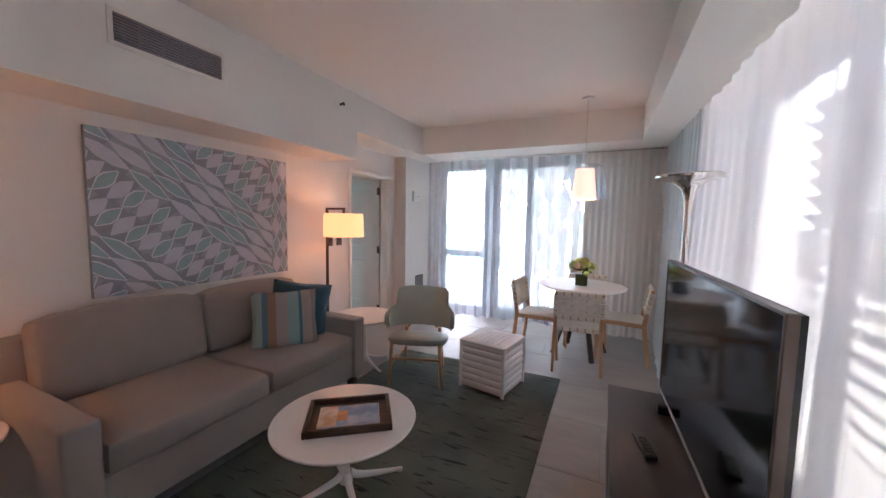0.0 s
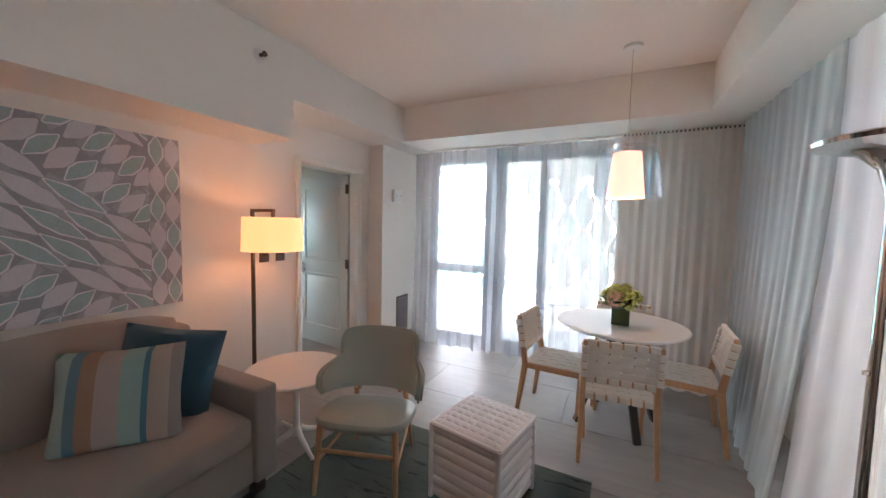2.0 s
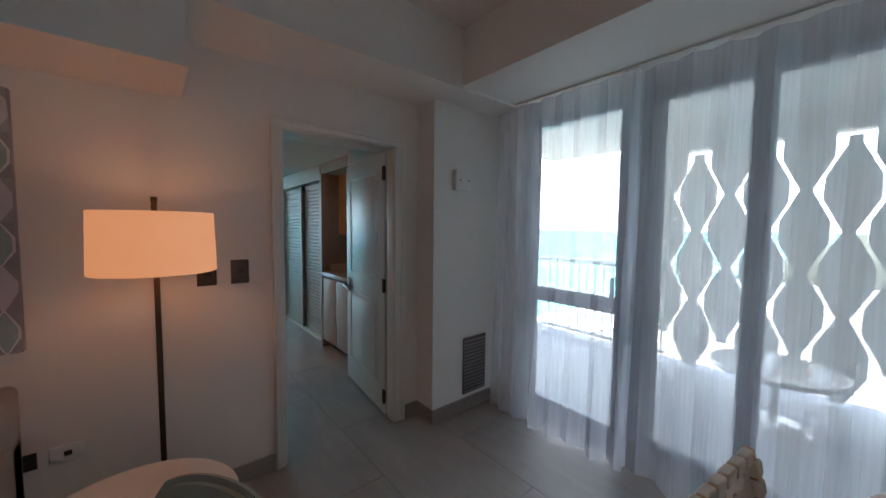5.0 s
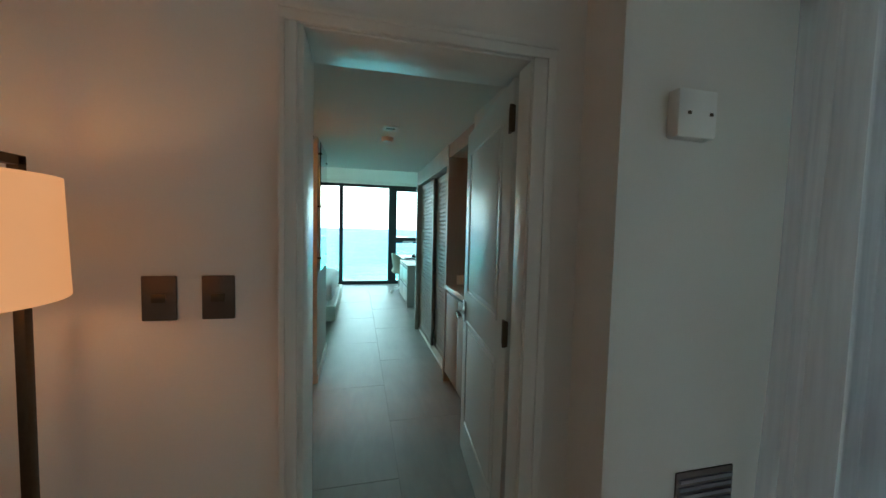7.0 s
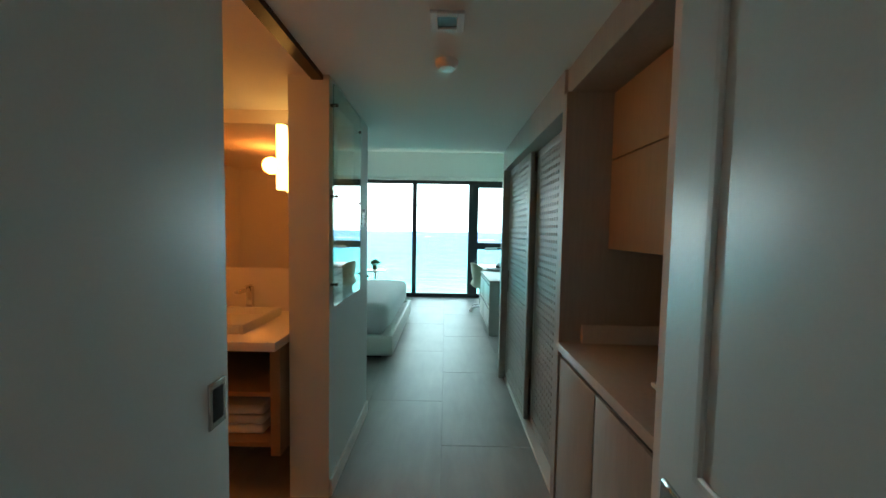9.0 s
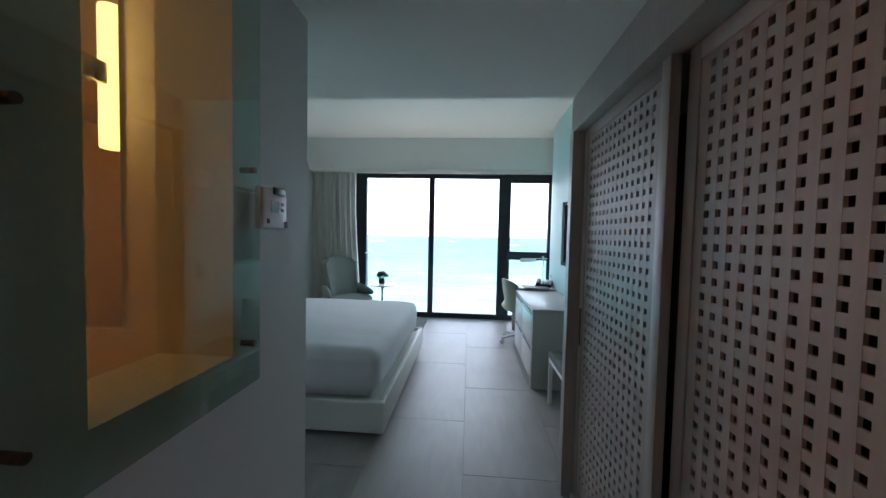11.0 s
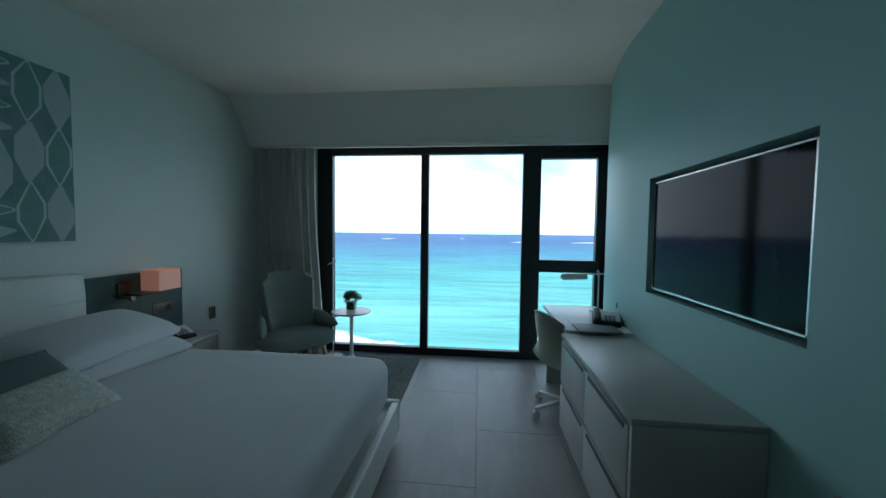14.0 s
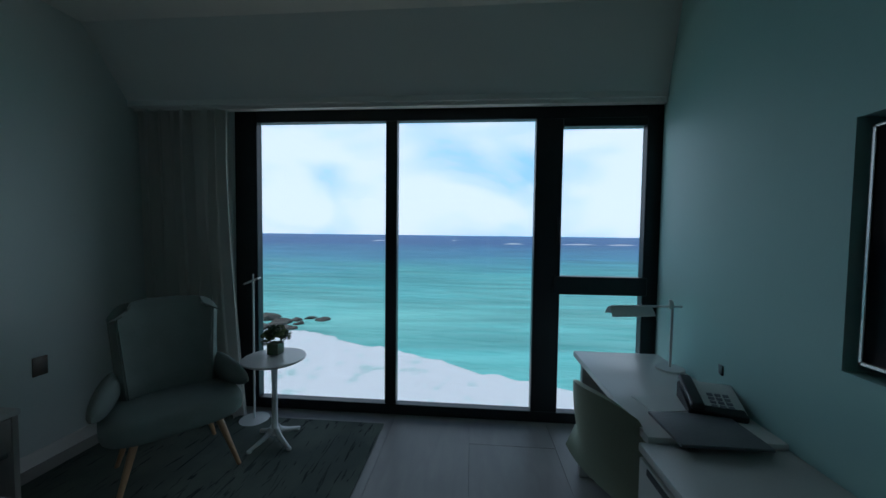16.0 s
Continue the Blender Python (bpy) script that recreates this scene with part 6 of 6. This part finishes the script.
bedding("bed_sheet", "white fitted sheet over the head of the mattress", BX0 + 0.07, BX1 - 0.08, 2.065, 2.45, 0.242, 0.585, 0.05, 0.006, 9.0)
for i, (x, y, z, rx, ry, rz, lab) in enumerate(((-7.10, 2.36, 0.665, 6, 0, 4, "plump white bed pillow, lower of a pair"), (-7.12, 2.33, 0.80, 14, 2, -3, "plump white bed pillow on top of another"), (-8.15, 2.36, 0.665, 6, 0, -5, "plump white bed pillow, lower of a pair"), (-8.12, 2.33, 0.795, 14, -2, 3, "plump white bed pillow on top of another"))):
    pillow("bed_pillow", lab, 0.86, 0.50, 0.19, LINEN, pose(x, y, z, rx, ry, rz + 180), "bed pillows")
pillow("accent_pillow", "dark green rectangular accent pillow on the bed", 0.62, 0.34, 0.14, DARKTEAL, pose(-7.52, 2.60, 0.735, 142, 0, 6))
pillow("accent_pillow", "pale speckled rectangular accent pillow on the bed", 0.50, 0.28, 0.13, plain("speckled_cloth", (0.44, 0.46, 0.40), 0.9, vary=0.35, scale=40, bump=0.4), pose(-7.53, 2.82, 0.700, 146, 0, 10))

# nightstand with its telephone, and the wall sconce
ns = thing("nightstand", "grey laminate nightstand beside the bed", "nightstand", (0, 0, 0))
boxpart("top", ns, DESKTOP, -9.19, -8.70, 1.99, 2.32, 0.52, 0.55, 0.003)
boxpart("side_panel", ns, LAMINATE, -9.185, -9.16, 1.99, 2.31, 0.0, 0.52, 0.002)
boxpart("side_panel", ns, LAMINATE, -8.73, -8.705, 1.99, 2.31, 0.0, 0.52, 0.002)
boxpart("drawer", ns, LAMINATE, -9.155, -8.735, 2.29, 2.31, 0.34, 0.51, 0.002)
boxpart("shelf", ns, LAMINATE, -9.16, -8.73, 1.99, 2.28, 0.30, 0.32)


def telephone(label, place, rz):
    t = thing("telephone", label, "telephone", place, rz)
    bm = bmesh.new()
    box(bm, -0.10, 0.10, -0.09, 0.09, 0.0, 0.03, 0.006)
    for v in bm.verts:
        if v.co.z > 0.015 and v.co.y > 0:
            v.co.z += 0.045
    part("base", bm, BLACK, t, smooth=True)
    bm = bmesh.new()
    box(bm, -0.095, -0.045, -0.10, 0.10, 0.045, 0.075, 0.012, 3)
    for v in bm.verts:
        v.co.z += 0.25 * v.co.y + 0.012 * abs(v.co.y * 10) - 0.005
    part("receiver", bm, BLACK, t, smooth=True)
    boxp = boxpart("keypad", t, PLASTIC, -0.038, 0.098, -0.085, 0.085, 0.0, 0.004, 0.001)
    boxp.matrix_basis = pose(0, 0.005, 0.053, 18, 0, 0)
    for i in range(4):
        for j in range(3):
            k = boxpart("key", t, bpy.data.materials["vent_grey"], -0.012 + j * 0.028, 0.008 + j * 0.028, -0.066 + i * 0.022, -0.052 + i * 0.022, 0.004, 0.008, 0.001)
            k.matrix_basis = pose(0, 0.005, 0.053, 18, 0, 0)
    return t


telephone("black telephone on the nightstand", (-8.93, 2.14, 0.55), 160)
sc = thing("wall_sconce", "bronze wall sconce with a lit square pink-cream shade", "lamp", (-8.62, 1.985, 1.0))
boxpart("backplate", sc, BRONZE, -0.05, 0.05, 0.0, 0.012, -0.06, 0.06, 0.003)
bm = bmesh.new()
rod(bm, (0.0, 0.01, -0.03), (0.0, 0.14, -0.03), 0.008)
rod(bm, (0.0, 0.14, -0.03), (-0.18, 0.14, -0.03), 0.008)
part("arm", bm, BRONZE, sc, smooth=True)
bm = bmesh.new()
rod(bm, (0.10, 0.03, -0.02), (0.05, 0.12, -0.05), 0.007)
rod(bm, (0.05, 0.12, -0.05), (0.05, 0.14, -0.045), 0.016, 0.020)
part("reading_light", bm, BRONZE, sc, smooth=True)
bm = bmesh.new()
box(bm, -0.28, -0.08, 0.06, 0.22, -0.01, 0.15, 0.003)
bmesh.ops.delete(bm, geom=[f for f in bm.faces if abs(f.normal.z) > 0.9], context="FACES")
part("shade", bm, SCONCE_ON, sc, "lit square linen shade")
wp = thing("wall_socket", "dark bedside socket plate on the wall", "socket", (-8.95, 1.987, 0.80))
boxpart("plate", wp, PLATE, -0.10, 0.10, 0.0, 0.006, -0.045, 0.045, 0.002)
boxpart("outlet", wp, BLACK, -0.06, -0.02, 0.006, 0.009, -0.02, 0.02)
wp2 = thing("wall_socket", "dark socket low on the wall behind the armchair", "socket", (-9.55, 1.942, 0.62))
boxpart("plate", wp2, PLATE, -0.04, 0.04, 0.0, 0.006, -0.06, 0.06, 0.002)

# ---------------------------------------------------------------- armchair by the window
ac = thing("armchair", "grey-green upholstered wing armchair on oak legs", "chair", (-9.60, 2.80, 0.011), 140)


def wing(u, v):
    a = 2 * u - 1
    half = 0.255 + 0.045 * v - 0.05 * max(0.0, v - 0.9) / 0.1 * abs(a) ** 4
    return (a * half, 0.16 + 0.15 * v - 0.075 * abs(a) ** 2.5, 0.40 + 0.60 * v + 0.018 * math.sin(math.pi * (0.5 + a * 0.5)) * v)


bm = bmesh.new()
grid(bm, 22, 18, wing)
shell(bm, 0.085)
bmesh.ops.bevel(bm, geom=[e for e in bm.edges if e.calc_face_angle(0) > 1.0], offset=0.009, segments=2, affect="EDGES")
part("backrest", bm, CHAIRFELT, ac, smooth=True)
bm = bmesh.new()
box(bm, -0.33, 0.33, -0.31, 0.24, 0.285, 0.455)
bmesh.ops.subdivide_edges(bm, edges=bm.edges[:], cuts=9, use_grid_fill=True)
for v in bm.verts:
    a, b, c = v.co.x / 0.33, (v.co.y + 0.035) / 0.275, (v.co.z - 0.37) / 0.085
    k = (abs(a) ** 4 + abs(b) ** 4 + abs(c) ** 4) ** 0.25 or 1.0
    m = max(abs(a), abs(b), abs(c)) or 1.0
    q = m / k
    v.co = Vector((a * q * 0.345, b * q * 0.29 - 0.035, 0.37 + c * q * 0.088 + 0.02 * (1 - b) * 0.5))
part("seat_cushion", bm, CHAIRFELT, ac, smooth=True)
for sx in (-1, 1):
    bm = bmesh.new()
    bmesh.ops.create_uvsphere(bm, u_segments=20, v_segments=12, radius=1.0)
    for v in bm.verts:
        x, y, z = v.co
        v.co = Vector((sx * (0.305 + 0.055 * x - 0.060 * y), 0.03 + 0.235 * y, 0.520 + 0.03 * y + (0.085 + 0.02 * y) * z))
    bmesh.ops.recalc_face_normals(bm, faces=bm.faces[:])
    part("wing_arm", bm, CHAIRFELT, ac, smooth=True)
for x, y in ((-0.20, -0.20), (0.20, -0.20), (-0.18, 0.14), (0.18, 0.14)):
    bm = bmesh.new()
    rod(bm, (x * 1.45, y * 1.45, 0.0), (x, y, 0.30), 0.012, 0.020)
    part("leg", bm, OAK, ac, smooth=True)

# round side table with flowers, and the slim reading lamp
pedestal_table("side_table", "small round white side table by the bedroom window", (-9.90, 3.29, 0.011), 0.21, 0.60, 25, group="side tables")
bouquet("flower_arrangement", "small green bouquet in a dark glass cube", (-9.95, 3.27, 0.611), 0.118, 8, 26, 0.09, (LEAF, plain("sage_petal", (0.16, 0.22, 0.08), 0.7, vary=0.2, scale=30)), 6)
fl = thing("reading_lamp", "slim white floor reading lamp with a small tilted head", "lamp", (-10.16, 2.97, 0.0))
bm = bmesh.new()
lathe(bm, [(0.0, 0.0), (0.11, 0.0), (0.11, 0.012), (0.0, 0.018)], n=32)
part("base", bm, WHITE_METAL, fl, smooth=True)
bm = bmesh.new()
rod(bm, (0, 0, 0.01), (0, 0, 1.12), 0.008)
part("stem", bm, WHITE_METAL, fl, smooth=True)
bm = bmesh.new()
bar(bm, (0.02, -0.05, 1.085), (0.0, 0.05, 1.13), 0.07, 0.014, 0.003)
rod(bm, (0, 0, 1.10), (0, 0, 1.16), 0.006)
part("head", bm, WHITE_METAL, fl, smooth=True)

# ---------------------------------------------------------------- desk, dresser and bench
ds = thing("dresser", "pale grey dresser with four drawers and dark grip slots", "dresser", (0, 0, 0))
boxpart("body", ds, DESKTOP, -8.86, -7.68, 5.29, 5.765, 0.06, 0.72, 0.002)
boxpart("end_panel", ds, DESKTOP, -7.69, -7.665, 5.27, 5.765, 0.0, 0.73, 0.002)
boxpart("top", ds, DESKTOP, -8.86, -7.665, 5.265, 5.768, 0.72, 0.75, 0.003)
boxpart("plinth", ds, BLACK, -8.84, -7.70, 5.33, 5.76, 0.0, 0.06)
for x0, x1 in ((-8.855, -8.285), (-8.28, -7.70)):
    for z0, z1 in ((0.07, 0.375), (0.395, 0.70)):
        dr = boxpart("drawer", ds, DESKTOP, x0, x1, 5.268, 5.288, z0, z1, 0.002)
        boxpart("grip", dr, BLACK, x0 + 0.06, x1 - 0.04, 5.264, 5.270, z1 - 0.028, z1 - 0.006)
dk = thing("desk", "white-topped writing desk joined to the dresser", "desk", (0, 0, 0))
boxpart("top", dk, WHITE_TOP, -9.80, -8.865, 5.30, 5.80, 0.735, 0.768, 0.004)
boxpart("leg_panel", dk, DESKTOP, -9.78, -9.74, 5.34, 5.79, 0.0, 0.735, 0.003)
boxpart("modesty_panel", dk, DESKTOP, -9.74, -8.87, 5.74, 5.765, 0.35, 0.735)
telephone("black and grey desk telephone", (-9.10, 5.66, 0.768), 75)
dlp = thing("desk_lamp", "slim white desk lamp with a flat angled head", "lamp", (-9.55, 5.74, 0.768))
bm = bmesh.new()
lathe(bm, [(0.0, 0.0), (0.07, 0.0), (0.07, 0.010), (0.0, 0.015)], n=28)
part("base", bm, WHITE_METAL, dlp, smooth=True)
bm = bmesh.new()
rod(bm, (0, 0, 0.01), (0, 0, 0.37), 0.007)
part("stem", bm, WHITE_METAL, dlp, smooth=True)
bm = bmesh.new()
bar(bm, (0, 0.05, 0.345), (0, -0.32, 0.335), 0.012, 0.012, 0.003)
rod(bm, (0, -0.01, 0.33), (0, -0.01, 0.38), 0.009)
part("arm", bm, WHITE_METAL, dlp, smooth=True)
bm = bmesh.new()
grid(bm, 8, 6, lambda u, v: (-0.055 + 0.11 * u, -0.33 + 0.22 * v, 0.335 - 0.045 * abs(2 * u - 1) ** 1.5 + 0.01 * v))
shell(bm, 0.003)
part("head", bm, WHITE_METAL, dlp, smooth=True)
fo = thing("folder", "dark grey leather folder lying on the desk", "folder", (-8.92, 5.53, 0.770), 90)
boxpart("cover", fo, plain("grey_leather", (0.16, 0.16, 0.17), 0.5, vary=0.1, bump=0.2), -0.15, 0.15, -0.115, 0.115, 0.0, 0.012, 0.003)
npad = thing("notepad", "white paper notepad on the desk", "paper", (-9.13, 5.49, 0.768), 8)
boxpart("paper_block", npad, PLASTIC, -0.07, 0.07, -0.10, 0.10, 0.0, 0.005)
wo = thing("wall_socket", "dark wall socket above the desk", "socket", (-9.22, 5.823, 0.90), -13)
boxpart("plate", wo, PLATE, -0.045, 0.045, -0.012, 0.0, -0.06, 0.06, 0.003)
boxpart("plug", wo, BLACK, -0.02, 0.02, -0.045, -0.012, -0.03, 0.015, 0.004)

och = thing("desk_chair", "pale shell desk chair on a white caster base", "chair", (-9.16, 5.38, 0.0), 203)


def bucket(u, v):
    a = 2 * u - 1
    if v < 0.5:
        q = v / 0.5
        return (a * 0.22, -0.20 + 0.38 * q, 0.44 - 0.02 * q + 0.05 * abs(a) ** 3)
    q = (v - 0.5) / 0.5
    wing_ = abs(a) ** 2.2
    return (a * (0.22 + 0.02 * math.sin(math.pi * q)) * (1 - 0.22 * q ** 3), 0.18 + 0.10 * q - 0.12 * wing_ * min(1.0, 3 * q), 0.42 + 0.05 * abs(a) ** 3 * (1 - q) + 0.44 * q - 0.07 * abs(a) ** 3 * q)


bm = bmesh.new()
grid(bm, 16, 24, bucket)
shell(bm, 0.022)
part("shell", bm, plain("moss_shell", (0.34, 0.37, 0.27), 0.55, vary=0.06, scale=4), och, smooth=True)
bm = bmesh.new()
rod(bm, (0, 0, 0.09), (0, 0, 0.42), 0.022)
rod(bm, (0, 0, 0.39), (0, 0, 0.425), 0.05, 0.09)
part("column", bm, WHITE_METAL, och, smooth=True)
for k in range(5):
    a = k * 2 * math.pi / 5 + 0.3
    c, s = math.cos(a), math.sin(a)
    bm = bmesh.new()
    bar(bm, (0, 0, 0.11), (c * 0.27, s * 0.27, 0.075), 0.035, 0.022, 0.004)
    arm_ = part("base_arm", bm, WHITE_METAL, och, smooth=True)
    bm = bmesh.new()
    rod(bm, (c * 0.27 - s * 0.018, s * 0.27 + c * 0.018, 0.030), (c * 0.27 + s * 0.018, s * 0.27 - c * 0.018, 0.030), 0.030, n=16)
    rod(bm, (c * 0.27, s * 0.27, 0.05), (c * 0.27, s * 0.27, 0.08), 0.01)
    part("caster", bm, PLASTIC, och, smooth=True)

bn = thing("luggage_bench", "low bench with grey-green pad and white legs", "bench", (0, 0, 0))
pad("seat_pad", bn, CHAIRFELT, -7.41, -6.66, 5.36, 5.755, 0.40, 0.455, 0.015, 0.006)
for x in (-7.40, -6.70):
    for y in (5.365, 5.72):
        boxpart("leg", bn, WHITE_METAL, x, x + 0.03, y, y + 0.03, 0.0, 0.40, 0.003)
boxpart("rail", bn, WHITE_METAL, -7.37, -6.70, 5.367, 5.393, 0.37, 0.40, 0.003)
boxpart("rail", bn, WHITE_METAL, -7.37, -6.70, 5.722, 5.748, 0.37, 0.40, 0.003)

# television in its recess and wall fittings
tv2 = thing("television", "flat television set in a wall recess reflecting the window", "television", (-8.13, 5.80, 1.465), 0)
boxpart("body", tv2, BLACK, -0.555, 0.555, 0.0, 0.04, -0.345, 0.345, 0.004)
boxpart("screen", tv2, SCREEN, -0.545, 0.545, -0.004, 0.001, -0.333, 0.338)
bm = bmesh.new()
for x0, x1, z0, z1 in ((-0.56, 0.56, 0.338, 0.347), (-0.56, 0.56, -0.347, -0.335), (-0.56, -0.549, -0.347, 0.347), (0.549, 0.56, -0.347, 0.347)):
    box(bm, x0, x1, -0.008, 0.02, z0, z1, 0.002)
part("bezel", bm, STEEL, tv2, "thin brushed metal bezel")
boxpart("mount", tv2, BLACK, -0.2, 0.2, 0.04, 0.128, -0.15, 0.15)
em = thing("emergency_light", "white wall-mounted emergency light box", "light fitting", (-7.085, 5.77, 1.83))
boxpart("body", em, PLASTIC, -0.095, 0.095, -0.07, 0.0, -0.065, 0.075, 0.015, 3)
bm = bmesh.new()
rod(bm, (-0.05, -0.040, -0.075), (0.05, -0.040, -0.075), 0.018, n=14)
part("lamp_bar", bm, bpy.data.materials["vent_grey"], em, smooth=True)
sw3 = thing("wall_switch", "dark bronze switch plate above the bench", "switch", (-7.12, 5.77, 1.08))
boxpart("plate", sw3, PLATE, -0.045, 0.045, -0.01, 0.0, -0.064, 0.064, 0.003)
boxpart("rocker", sw3, BRONZE, -0.018, 0.018, -0.014, -0.01, -0.012, 0.012, 0.001)
lg = thing("luggage_rail", "three pale horizontal guard rails on the wall over the bench", "wall guard", (0, 0, 0))
for z in (0.53, 0.60, 0.67):
    boxpart("slat", lg, DESKTOP, -7.41, -6.60, 5.752, 5.77, z - 0.012, z + 0.012, 0.004)

# ---------------------------------------------------------------- floor tiles
FX0, FX1, FY0, FY1 = -10.36, 1.10, -1.2, 6.02
shared = {}
TL, TW = 1.2, 0.6
row = 0
y = 4.66 - 10 * TW
while y < FY1:
    x = -6.42 - 4 * TL + (row % 2) * TL / 2
    while x < FX1:
        x0, x1, y0, y1 = max(x, FX0) + 0.001, min(x + TL, FX1) - 0.001, max(y, FY0) + 0.001, min(y + TW, FY1) - 0.001
        if x1 - x0 > 0.02 and y1 - y0 > 0.02:
            key = (round(x1 - x0, 3), round(y1 - y0, 3))
            if key not in shared:
                bm = bmesh.new()
                w, d = key[0] / 2, key[1] / 2
                box(bm, -w, w, -d, d, -0.004, 0.0)
                for v in bm.verts:
                    if v.co.z > -0.001:
                        v.co.x *= 1 - 0.001 / w
                        v.co.y *= 1 - 0.001 / d
                shared[key] = finish(bm, "tile", TILE)
            t = new("tile", shared[key])
            t.parent = floor
            t.location = ((x0 + x1) / 2, (y0 + y1) / 2, 0.0)
        x += TL
    y += TW
    row += 1
